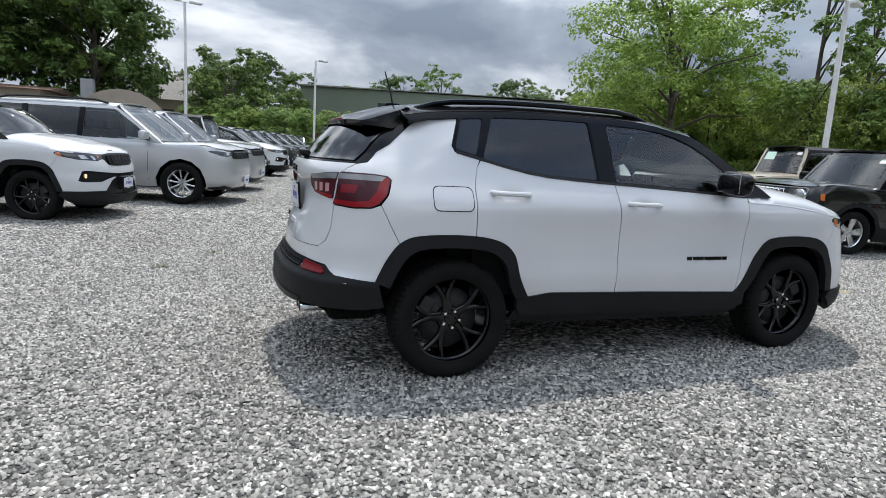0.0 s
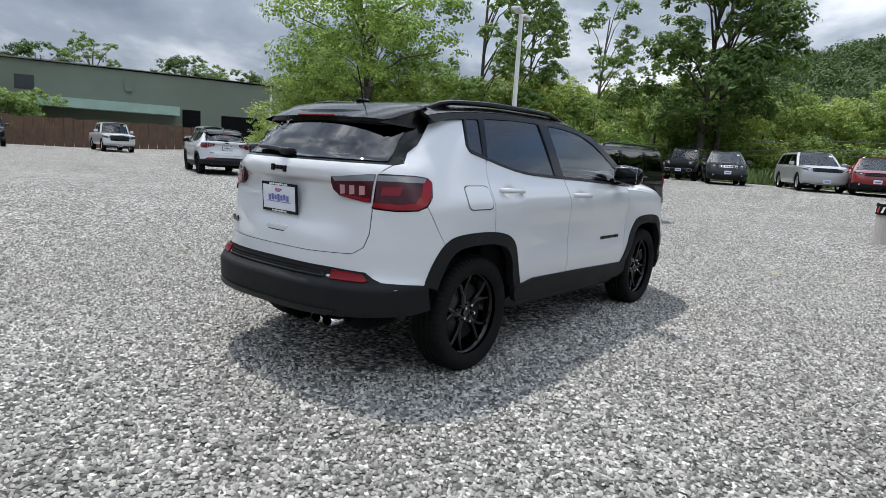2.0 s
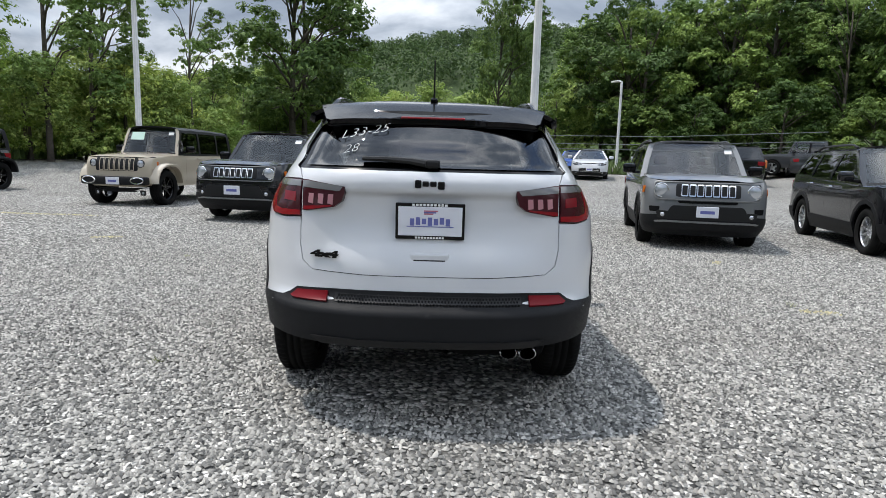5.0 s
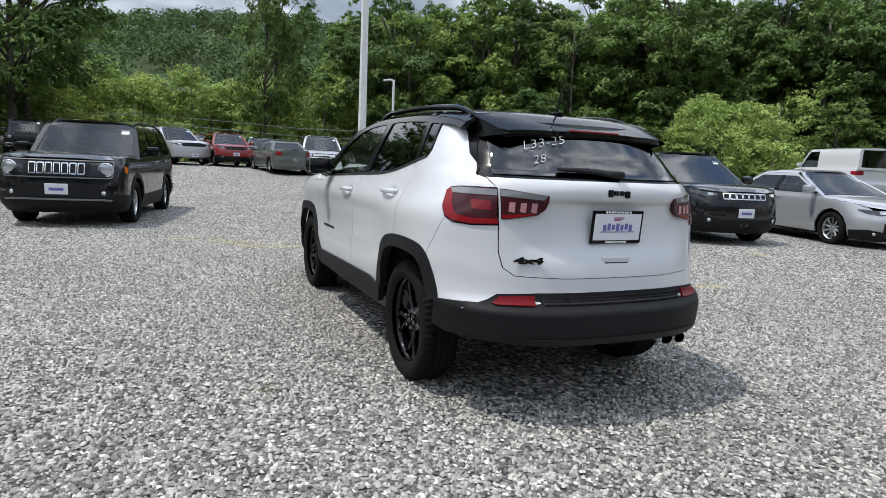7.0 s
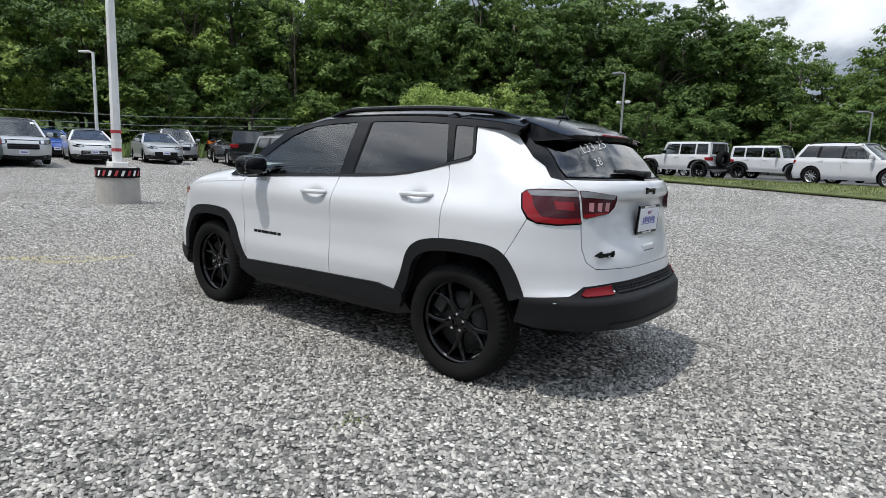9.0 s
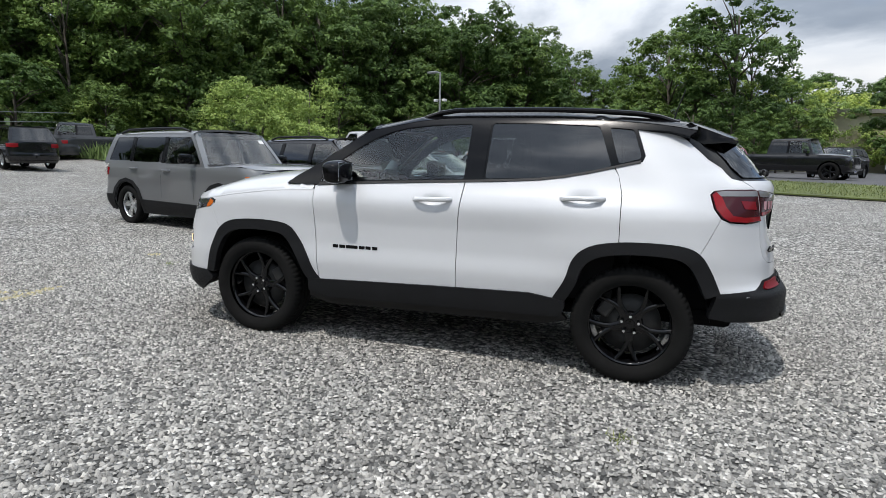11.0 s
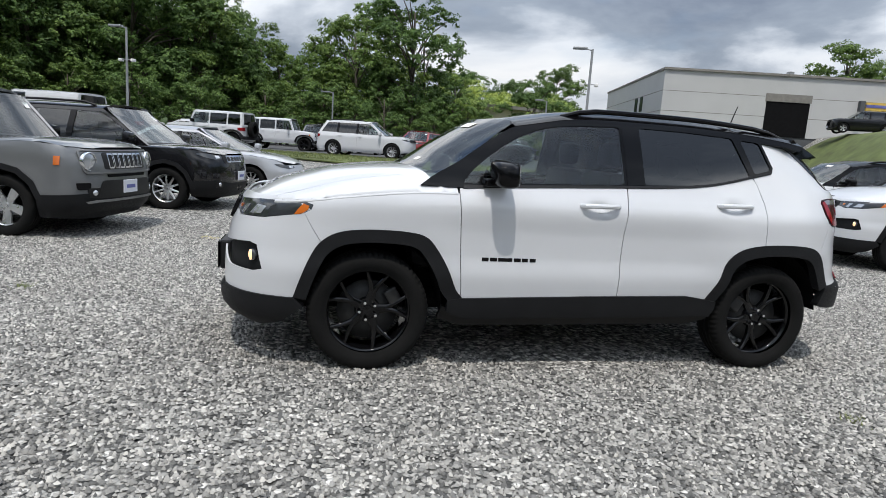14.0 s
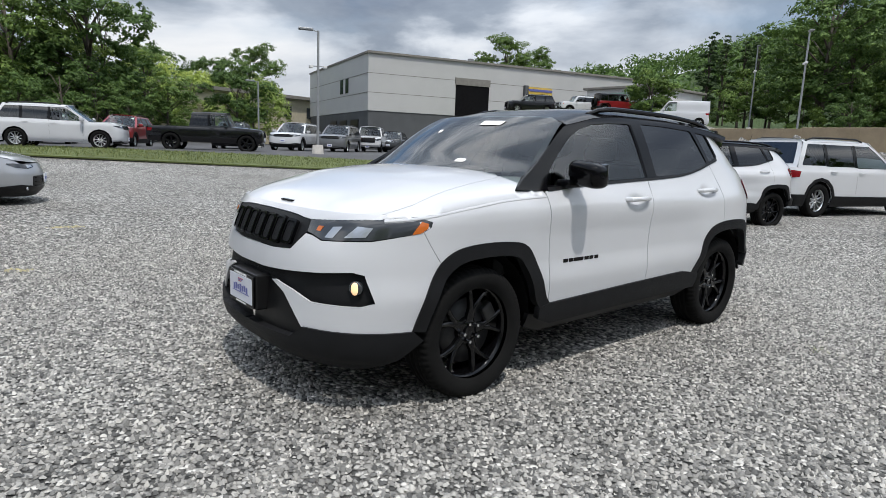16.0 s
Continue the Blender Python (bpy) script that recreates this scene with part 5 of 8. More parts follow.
    rp = [(x, yr - 0.001) for x in xs] + [(xw + 0.1, yr * 0.5), (xw + 0.12, 0), (xw + 0.1, -yr * 0.5)] + [(x, -yr + 0.001) for x in xs[::-1]] + [(xk - 0.06, -yr * 0.5), (xk - 0.07, 0), (xk - 0.06, yr * 0.5)]
    skin_part("roof", skin(rp, roof, UP, step, depth=0.03), roofmat, car)

    def screen(which, inset, lo, hi):
        fn, b, sg, bulge = (ax, b0, 1, 0.13) if which == "front" else (bx, b1, -1, 0.08)
        base = b - 0.05 if lo is None else lo
        zz = np.linspace(base, zt + 0.03 if hi is None else hi, 6)
        poly = [(float(ya(z)) - inset, z) for z in zz] + [(-float(ya(z)) + inset, z) for z in zz[::-1]]
        return poly, lambda y, z: np.stack([np.array([fn(min(v, zt), 0) for v in np.ravel(z)]).reshape(np.shape(z)) + sg * bulge * (1 - (y / W) ** 2), y, z], -1)
    pw, fw = screen("front", 0.03, None, None)
    skin_part("windshield", skin(pw, fw, AHEAD, 0.2, lift=0.0, depth=0.0), GLASS_WIND, car)
    zp = np.linspace(b0 - 0.05, zt + 0.03, 6)
    post = [(float(ya(z)) + 0.004, z) for z in zp] + [(float(ya(z)) - (0.07 if q["flares"] else 0.085), z) for z in zp[::-1]]
    pair("windshield_pillar", skin(post, fw, AHEAD, 0.12, lift=0.006, depth=0.012), bodymat, car)
    yb = float(ya(b0)) - 0.06
    skin_part("windshield_cowl", skin([(-yb, b0 - 0.05), (0, b0 - 0.05), (yb, b0 - 0.05), (yb, b0 + 0.03), (0, b0 + 0.035), (-yb, b0 + 0.03)], fw, AHEAD, 0.12, lift=0.008, depth=0.01), TRIM, car)
    pw, fw = screen("rear", 0.02, None, None)
    ph, _ = screen("rear", 0.12, b1 + (0.04 if not deck else -0.02), zt - 0.03)
    skin_part("rear_frame", skin(pw, fw, BACK, 0.15, holes=(ph,), depth=0.0), trimmat if q["flares"] else bodymat, car)
    skin_part("rear_window", skin(ph, fw, BACK, 0.2, lift=0.003, depth=0.0), GLASS_DARK, car)
    # lower cladding, bumpers, lamps, grille
    if q["clad"]:
        for arch, hx in ((archf, wb / 2), (archr, -wb / 2)):
            outer = [((x - hx) * 1.16 + hx, (z - hz) * 1.16 + hz) for x, z in arch]
            pair("wheel_arch_flare", skin([X(*p) for p in outer] + [X(*p) for p in arch[::-1]], S.side, LEFT, step, lift=0.012, depth=0.03), CLADDING, car)
        sl = skin([(wb / 2 - ar * 1.1, zb + 0.2), (-wb / 2 + ar * 1.1, zb + 0.22), (-wb / 2 + ar, zb - 0.03), (wb / 2 - ar, zb - 0.03)], S.side, LEFT, step, lift=0.01, depth=0.03)
        pair("sill_cladding", sl, CLADDING, car)
    zbump = 0.52 if q["clad"] else 0.36
    lowmat = CLADDING if (q["clad"] or q["flares"] or q["bed"]) else TRIM
    bump = [F(0, zbump - 0.06), F(W * 0.45, zbump - 0.05), F(W * 0.78, zbump), X(wb / 2 + ar * 1.05, zbump - 0.03), X(wb / 2 + ar, zb), F(W * 0.7, zb - 0.02)] + [F(0, z) for z in np.linspace(zb - 0.02, zbump - 0.06, 9)[:-1]]
    bs = skin(bump, S.side, LEFT, step, lift=0.012, depth=0.03)
    skin_part("front_bumper", joined(bs, mirrored(bs)), lowmat, car)
    bump = [R(0, zbump), R(W * 0.6, zbump), X(-wb / 2 - ar * 1.05, zbump), X(-wb / 2 - ar, zb), R(W * 0.7, zb - 0.02)] + [R(0, z) for z in np.linspace(zb - 0.02, zbump, 10)[:-1]]
    bs = skin(bump, S.side, LEFT, step, lift=0.012, depth=0.03)
    skin_part("rear_bumper", joined(bs, mirrored(bs)), lowmat if q["clad"] else bodymat, car)
    gw, g0, g1 = q["grille"]
    gp = rounded([(-gw, g0 + 0.01), (-gw * 0.9, g0), (gw * 0.9, g0), (gw, g0 + 0.01), (gw, g1), (-gw, g1)], 0.04, 3)
    grille = skin_part("grille", skin(gp, S.front, AHEAD, 0.1, lift=0.006, depth=0.02), TRIM, car)
    for k in range(q["slots"]):
        y = (k - (q["slots"] - 1) / 2) * gw * 1.7 / q["slots"]
        w = gw * (0.56 if q["round_lamps"] else 0.62) / q["slots"]
        ringm = CHROME if (q["chrome"] or q["round_lamps"]) and not q["flares"] else (bodymat if q["flares"] else GLOSS_BLACK)
        o = rounded([(y - w * 1.3, g0 + 0.01), (y + w * 1.3, g0 + 0.01), (y + w * 1.3, g1 - 0.01), (y - w * 1.3, g1 - 0.01)], 0.014, 2)
        i = rounded([(y - w, g0 + 0.028), (y + w, g0 + 0.028), (y + w, g1 - 0.028), (y - w, g1 - 0.028)], 0.01, 2)
        skin_part("grille_slot", skin(o, S.front, AHEAD, 0.08, holes=(i,), lift=0.016, depth=0.012), ringm, grille)
    if not q["slots"]:
        for k in range(3):
            z = g0 + (g1 - g0) * (k + 0.5) / 3
            skin_part("grille_bar", skin([(-gw * 0.92, z - 0.008), (gw * 0.92, z - 0.008), (gw * 0.92, z + 0.008), (-gw * 0.92, z + 0.008)], S.front, AHEAD, 0.1, lift=0.014, depth=0.008), CHROME if q["chrome"] else GLOSS_BLACK, grille)
    y0, y1, l0, l1 = q["lamps"]
    boxy = q["round_lamps"] and not q["flares"]
    if boxy:
        # one broad face round grille and lamps, a dark lower mouth, a pale lip
        fo = rounded([(-0.73, l0 - 0.03), (0.73, l0 - 0.03), (0.75, l1 + 0.015), (-0.75, l1 + 0.015)], 0.05, 4)
        fi = rounded([(-0.715, l0 - 0.014), (0.715, l0 - 0.014), (0.735, l1 + 0.003), (-0.735, l1 + 0.003)], 0.045, 4)
        skin_part("face_rim", skin(fo, S.front, AHEAD, 0.08, holes=(fi,), lift=0.02, depth=0.025), GREY_STEEL, car)
        skin_part("face_panel", skin(fi, S.front, AHEAD, 0.08, lift=0.003, depth=0.01), bodymat, car)
        mo = rounded([(-0.5, 0.665), (0.5, 0.665), (0.6, 0.46), (-0.6, 0.46)], 0.05, 3)
        skin_part("lower_mouth", skin(mo, S.front, AHEAD, 0.08, lift=0.02, depth=0.02), TRIM, car)
        skin_part("upper_intake", skin(rounded([(-0.42, 0.735), (0.42, 0.735), (0.4, 0.7), (-0.4, 0.7)], 0.015, 2), S.front, AHEAD, 0.08, lift=0.012, depth=0.02), DARK, car)
        skin_part("bumper_lip", skin([(-0.72, 0.425), (-0.6, 0.44), (0.6, 0.44), (0.72, 0.425), (0.7, 0.405), (0.58, 0.415), (-0.58, 0.415), (-0.7, 0.405)], S.front, AHEAD, 0.08, lift=0.03, depth=0.03), GREY_STEEL, car)
        for s in (1, -1):
            sl_ = rounded([(s * 0.66, 0.64), (s * 0.8, 0.64), (s * 0.79, 0.56), (s * 0.67, 0.56)], 0.015, 2)
            skin_part("bumper_vent", skin(sl_, S.front, AHEAD, 0.08, lift=0.012, depth=0.02), DARK, car)
    if kind != "van":
        # a paper sticker inside the windshield
        zst = zt - 0.1
        yst = float(ya(zst)) - 0.17
        fw_ = screen("front", 0.03, None, None)[1]
        skin_part("sticker", skin([(yst - 0.06, zst - 0.035), (yst + 0.06, zst - 0.035), (yst + 0.06, zst + 0.035), (yst - 0.06, zst + 0.035)], fw_, AHEAD, 0.2, lift=0.006, depth=0.0), PAPER, car, "white paper sticker")
    if color == "tan":
        skin_part("price_sticker", skin([(-0.52, zst - 0.16), (-0.14, zst - 0.16), (-0.14, zst + 0.03), (-0.5, zst + 0.03)], fw_, AHEAD, 0.2, lift=0.007, depth=0.0), STICKER_GREEN, car, "pale green paper sticker")
    for s in (1, -1):
        if q["round_lamps"]:
            yc, zc, rad = (y0 + y1) / 2, (l0 + l1) / 2, (l1 - l0) / 2
            p = S.front(s * yc, zc)
            v, f = lathe([(0.0005, 0.03), (rad * 0.5, 0.026), (rad * 0.88, 0.012)], 24)
            hl = put("headlamp", mesh("headlamp", v, f, LENS_CLEAR), car, "round headlamp", pose(p[0] + 0.0, p[1], p[2], 0, 0, -90 + s * 8))
            v, f = lathe([(rad * 0.86, 0.02), (rad * 0.95, 0.024), (rad, 0.01), (rad, -0.03)], 24)
            put("lamp_ring", mesh("lamp_ring", v, f, TRIM if q["flares"] else CHROME), hl)
            am = [X(xF - 0.3, zc + 0.05), X(xF - 0.36, zc + 0.05), X(xF - 0.36, zc - 0.05), X(xF - 0.3, zc - 0.05)]
            sk = skin(am, S.side, LEFT, 0.1, lift=0.012, depth=0.01)
            skin_part("side_marker", sk if s > 0 else mirrored(sk), AMBER, car)
        else:
            hp = [F(W * y0, l0 + 0.03), F(W * (y0 + y1) / 2, l0), F(W * y1, l0 + 0.03), X(xF - 0.42, (l0 + l1) / 2 + 0.03), X(xF - 0.42, l1), F(W * y1, l1), F(W * y0, l1 - 0.03)]
            sk = skin(hp, S.side, LEFT, 0.08, lift=0.008, depth=0.012)
            hl = skin_part("headlamp", sk if s > 0 else mirrored(sk), LENS_DARK, car, "headlamp")
            hp = [F(W * (y0 + 0.06), l0 + 0.03), F(W * (y0 + y1) / 2, l0 + 0.02), F(W * (y0 + y1) / 2, l1 - 0.03), F(W * (y0 + 0.06), l1 - 0.035)]
            sk = skin(hp, S.side, LEFT, 0.08, lift=0.011, depth=0.003)
            skin_part("lens", sk if s > 0 else mirrored(sk), LENS_CLEAR, hl)
        tz0, tz1 = zr - 0.28, zr - 0.1
        tp = [R(W * 0.62, tz1), R(W * 0.85, tz1), X(xR + 0.34, tz1 - 0.02), X(xR + 0.3, tz0 + 0.03), R(W * 0.8, tz0), R(W * 0.62, tz0 + 0.02)]
        sk = skin(tp, S.side, LEFT, 0.08, lift=0.008, depth=0.012)
        skin_part("tail_lamp", sk if s > 0 else mirrored(sk), LENS_RED, car, "red tail lamp")
        # fog lamp, mirror, handles, rail
        if boxy:
            zbump = 0.6
        fo = rounded([(s * W * 0.6, zbump - 0.02), (s * W * 0.78, zbump - 0.02), (s * W * 0.76, zbump - 0.13), (s * W * 0.62, zbump - 0.13)], 0.02, 2)
        fg = skin_part("fog_lamp_bay", skin(fo, S.front, AHEAD, 0.1, lift=0.016, depth=0.01), TRIM, car)
        p = S.front(s * W * 0.69, zbump - 0.075)
        v, f = lathe([(0.0005, 0.014), (0.03, 0.01), (0.034, 0.0)], 14)
        put("fog_lamp", mesh("fog_lamp", v, f, LENS_CLEAR), fg, "", pose(p[0] + 0.012, p[1], p[2], 0, 0, -90 + s * 20))
        mx = xc - 0.28
        mr = part("door_mirror", block(mx - 0.07, mx + 0.07, s * (W + 0.12) - 0.11, s * (W + 0.12) + 0.11, b0 + 0.04, b0 + 0.2, 0.045), bodymat if (color not in ("white", "tan") or not q["flares"]) and not boxy else GLOSS_BLACK, car, smooth=True)
        part("mirror_arm", block(mx - 0.03, mx + 0.04, min(s * (W - 0.06), s * (W + 0.06)), max(s * (W - 0.06), s * (W + 0.06)), b0 + 0.03, b0 + 0.08, 0.015), TRIM, mr)
        for hx in [x + 0.16 for x in q["pillars"]][:2]:
            zz = bz(hx) - 0.1
            part("door_handle", tube([(hx + 0.1, s * float(S.B(zz)) * 0.99, zz), (hx + 0.08, s * (float(S.B(zz)) + 0.03), zz), (hx - 0.08, s * (float(S.B(zz)) + 0.03), zz), (hx - 0.1, s * float(S.B(zz)) * 0.99, zz)], 0.015, 6), CHROME if q["chrome"] else bodymat, car, smooth=True)
        if q["rails"]:
            pts = [(x, s * yr * 0.92, zroof(x) + (H - zt) * 0.55 + 0.05 * min(1, 3.2 * math.sin(math.pi * k / 9))) for k, x in enumerate(np.linspace(xk + 0.1, xw - 0.15, 10))]
            part("roof_rail", tube(pts, 0.02, 6), TRIM, car, smooth=True)
        for x in [xc - 0.27] + list(q["pillars"]):
            if x is not None and x < xc - 0.1:
                ln = [(x + 0.003, zb + 0.12), (x + 0.003, bz(x) - 0.01), (x - 0.003, bz(x) - 0.01), (x - 0.003, zb + 0.12)]
                if -wb / 2 + ar < x < wb / 2 - ar:
                    sk = skin(ln, S.side, LEFT, 0.2, lift=0.0015, depth=0.0)
                    skin_part("door_gap", sk if s > 0 else mirrored(sk), TRIM, car)
        if q["flares"]:
            for hx in (wb / 2, -wb / 2):
                aa = np.linspace(0.12, math.pi - 0.12, 11)
                mid_ = [(hx + (ar + 0.07) * 1.06 * math.copysign(abs(math.cos(a)) ** 0.8, math.cos(a)), hz + (ar + 0.1) * math.sin(a) ** 0.75) for a in aa]
                bm, loops = bmesh.new(), []
                for k, (x, z) in enumerate(mid_):
                    ux, uz = (hx - x), (hz - z)
                    d = math.hypot(ux, uz)
                    ux, uz = ux / d * 0.07, uz / d * 0.07
                    loops.append([bm.verts.new(v) for v in ((x, s * W * 0.9, z), (x, s * (W + 0.13), z - 0.005), (x + ux * 0.35, s * (W + 0.165), z + uz * 0.35), (x + ux, s * (W + 0.15), z + uz), (x + ux, s * W * 0.9, z + uz))])
                for u_, v_ in zip(loops, loops[1:]):
                    for k in range(5):
                        bm.faces.new((u_[k], u_[(k + 1) % 5], v_[(k + 1) % 5], v_[k]))
                bm.faces.new(loops[0])
                bm.faces.new(loops[-1][::-1])
                part("fender_flare", bm, q.get("flaremat") or CLADDING, car, smooth=True)
    if q["flares"]:
        bp = part("steel_bumper", block(xF - 0.05, xF + 0.14, -W * 0.98, W * 0.98, 0.47, 0.66, 0.05), CLADDING, car, smooth=True)
        for s in (1, -1):
            ring_ = [(xF + 0.145, s * (W * 0.72 + 0.15 * math.cos(a)), 0.575 + 0.07 * math.sin(a)) for a in np.linspace(0, math.tau, 17)]
            part("fog_lamp_ring", tube(ring_, 0.016, 6), CHROME if color == "tan" else GREY_STEEL, bp, smooth=True)
        part("steel_bumper", block(xR - 0.1, xR + 0.06, -W * 0.98, W * 0.98, 0.5, 0.66, 0.03), CLADDING, car)
    if q["spare"]:
        sp = new("spare_wheel")
        sp.parent, sp.matrix_basis = car, pose(xR - 0.12, 0.0, 1.0, 0, 0, 90)
        put("tyre", tyre_mesh(q["r"], 0.26, 0.22, 40), sp)
    if q["plates"]:
        p = S.front(0, max(zbump - 0.02, g0 - 0.22) if q["clad"] or q["flares"] else 0.45)
        pl = part("number_plate", block(p[0] + 0.02, p[0] + (0.17 if q["flares"] else 0.035), -0.155, 0.155, p[2] - 0.08, p[2] + 0.08, 0.006), PLATE, car, "white plate in dark frame")
        x1 = p[0] + (0.17 if q["flares"] else 0.035)
        bm = block(x1 - 0.002, x1 + 0.002, -0.1, 0.1, p[2] - 0.025, p[2] + 0.02)
        part("plate_writing", bm, PLATE_BLUE, pl, "blue bar")
    # inside and underneath
    part("floor_pan", block(xR + 0.15, xF - 0.2, -W * 0.62, W * 0.62, zb, zb + 0.14, 0.03), DARK, car)
    part("floor_pan", block(-wb / 2 + ar + 0.02, wb / 2 - ar - 0.02, -W * 0.9, W * 0.9, zb, zb + 0.12, 0.03), DARK, car)
    part("cabin_lining", block(xb + 0.25, xc - 0.15, -W * 0.86, W * 0.86, zb + 0.12, min(b0, b1) - 0.14, 0.05), DARK, car)
    part("dashboard", block(xc - 0.4, xc - 0.02, -W * 0.84, W * 0.84, b0 - 0.35, b0 - 0.02, 0.05), CLADDING, car)
    for y in (0.38, -0.38):
        st = part("front_seat", block(-0.45, -0.28, y - 0.23, y + 0.23, b0 - 0.4, b0 + 0.18, 0.05), CLOTH, car, smooth=True)
        part("headrest", block(-0.45, -0.35, y - 0.12, y + 0.12, b0 + 0.2, b0 + 0.36, 0.04), CLOTH, st, smooth=True)
    liners(car, wb, hz, ar + 0.03, W * 0.55, W * 0.93, DARK)
    rm = q["rimmat"] or RIM_SILVER
    wheels(car, q["r"], 0.225 if q["r"] < 0.4 else 0.26, q["r"] * 0.66, q["rim"], rm, wb, W - 0.125 + (0.08 if q["flares"] else 0), hz, "", nuts=False)
    return car


def rise(x, y):
    """The height of the ground: level round the car, climbing gently to the east and south."""
    def ss(t):
        t = min(1.0, max(0.0, t))
        return t * t * (3 - 2 * t)
    return 0.6 * ss((x - 13) / 17) + 0.6 * ss((-y - 16.5) / 7.5) - 0.05 * ss((9 - math.hypot(x, y)) / 5)


def park(ob, x, y, yaw, z=None):
    ob.matrix_basis = pose(x, y, rise(x, y) if z is None else z, 0, 0, yaw)
    return ob


def again(ob, x, y, yaw, z=None, label=""):
    c = copy_thing(ob, pose(x, y, rise(x, y) if z is None else z, 0, 0, yaw))
    return tagged(c, label)


ROW = "cars parked in rows on the gravel"
PAVED = "cars parked on the asphalt lot"
# west rows: fronts towards the white car
tagged(hero, group="")
for x, y, yaw in ((-5.97, 7.0, -17), (-2.2, 19.2, -16), (-8.0, -3.05, -17), (-9.0, -6.1, -17)):
    tagged(again(hero, x, y, yaw, label="white compact SUV with black roof parked in a row on gravel"), group=ROW)
tagged(again(hero, 8.4, 18.6, 70, label="white compact SUV with black roof parked across the row end"), group=ROW)
gc_silver = park(vehicle("large_suv", "large_suv", "pale silver large SUV with ten-spoke wheels on gravel", "car", "light_silver", rim="ten", zb=0.3), -4.3, 9.5, -17)
tagged(gc_silver, group=ROW)
for x, y, c, lab in ((-3.75, 12.6, "silver", "silver large SUV parked in a row on gravel"), (-1.9, 22.4, "green_grey", "dark green-grey mid-size SUV parked in a row")):
    tagged(park(vehicle("large_suv" if c == "silver" else "mid_suv", "large_suv" if c == "silver" else "suv", lab, "car", c, rim="ten"), x, y, -17), group=ROW)
row_dark = vehicle("mid_suv", "suv", "dark grey mid-size SUV parked in a row on gravel", "car", "dark_grey")
tagged(park(row_dark, -1.1, 25.6, -17), group=ROW)
for k in range(4):
    tagged(again(row_dark, -0.25 + 0.85 * k, 28.8 + 3.15 * k, -17), group=ROW)
tagged(park(vehicle("off_roader", "off_roader", "white off-road wagon at the far end of a row", "car", "white", roofmat=TRIM), -3.3, 15.8, -17), group=ROW)
long_white = vehicle("large_suv", "large_suv", "white long three-row SUV with silver wheels on gravel", "car", "white", wb=3.09, rim="ten", roofmat=None, clad=True)
tagged(park(long_white, -13.86, -2.56, 163), group=ROW)
tagged(again(gc_silver, -11.4, 1.8, 163, label="pale silver large SUV parked on gravel"), group=ROW)

# east row: fronts towards the white car
small_black = vehicle("small_suv", "small_suv", "black boxy small SUV with silver wheels on gravel", "car", "black", rim="five", step=0.09)
tagged(park(small_black, 8.32, 3.28, 170), group=ROW)
small_grey = vehicle("small_suv", "small_suv", "grey boxy small SUV with amber side markers on gravel", "car", "grey", rim="five", step=0.09)
tagged(park(small_grey, 6.15, -4.53, 167), group=ROW)
tagged(park(vehicle("mid_suv", "suv", "black mid-size SUV with chrome grille rings on gravel", "car", "black", rim="ten", step=0.09), 5.2, -7.67, 167), group=ROW)
tagged(park(vehicle("sedan", "sedan", "silver four-door sedan with ten-spoke wheels on gravel", "car", "silver", rim="ten", step=0.09), 4.15, -10.75, 166), group=ROW)
tagged(park(vehicle("off_roader", "off_roader", "tan off-road wagon with black soft top on gravel", "car", "tan", roofmat=TRIM, rimmat=RIM_BLACK, step=0.1, flaremat=PAINTS["tan"]), 11.0, 6.95, 173), group=ROW)
short_black = vehicle("off_roader_short", "off_roader", "black two-door off-roader with hard top on gravel", "car", "black", roofmat=TRIM, rimmat=RIM_BLACK)
tagged(park(short_black, 11.95, 13.75, 173), group=ROW)
long_black = vehicle("off_roader", "off_roader", "black four-door off-road wagon on gravel", "car", "black", roofmat=TRIM, rimmat=RIM_BLACK)
tagged(park(long_black, 13.3, 17.4, 171), group=ROW)
row_white = vehicle("off_roader", "off_roader", "white four-door off-road wagon with black top on gravel", "car", "white", roofmat=TRIM, rimmat=RIM_BLACK)
tagged(park(row_white, 14.9, 20.8, 170), group=ROW)
tagged(park(vehicle("off_roader", "off_roader", "dark blue four-door off-road wagon on gravel", "car", "dark_blue", roofmat=TRIM, rimmat=RIM_BLACK), 15.3, 23.9, 170), group=ROW)
tagged(again(long_black, 32.2, 8.6, 186, label="black off-road wagon in the far row"), group=ROW)
tagged(park(vehicle("mid_suv", "suv", "dark grey mid-size SUV in the far row", "car", "dark_grey"), 29.5, 5.9, 200), group=ROW)
tagged(again(gc_silver, 29.5, 2.0, 205, label="pale silver large SUV in the far row"), group=ROW)

# far east row
red_suv = vehicle("mid_suv", "suv", "red mid-size SUV in the far row on gravel", "car", "red", chrome=False)
tagged(park(red_suv, 29.2, -0.6, 187), group=ROW)
tagged(again(red_suv, 35.5, 0.0, 175, label="red mid-size SUV parked behind the far row"), group=ROW)
tagged(park(vehicle("sedan", "sedan", "white sports sedan in the far row", "car", "white"), 35.0, 3.2, 195), group=ROW)
tagged(park(vehicle("sedan", "sedan", "dark grey-green sedan parked tail out on gravel", "car", "green_grey"), 25.0, -2.6, 8), group=ROW)
tagged(park(vehicle("mid_suv", "suv", "dark teal SUV behind the far row", "car", "dark_green"), 34.5, -3.0, 178), group=ROW)
tagged(park(vehicle("minivan", "minivan", "light silver minivan facing the lot on gravel", "car", "light_silver"), 25.3, -4.6, 172), group=ROW)
tagged(park(vehicle("sedan", "hatchback", "bright blue car by the grass bank", "car", "blue"), 32.8, -8.4, 170), group=ROW)
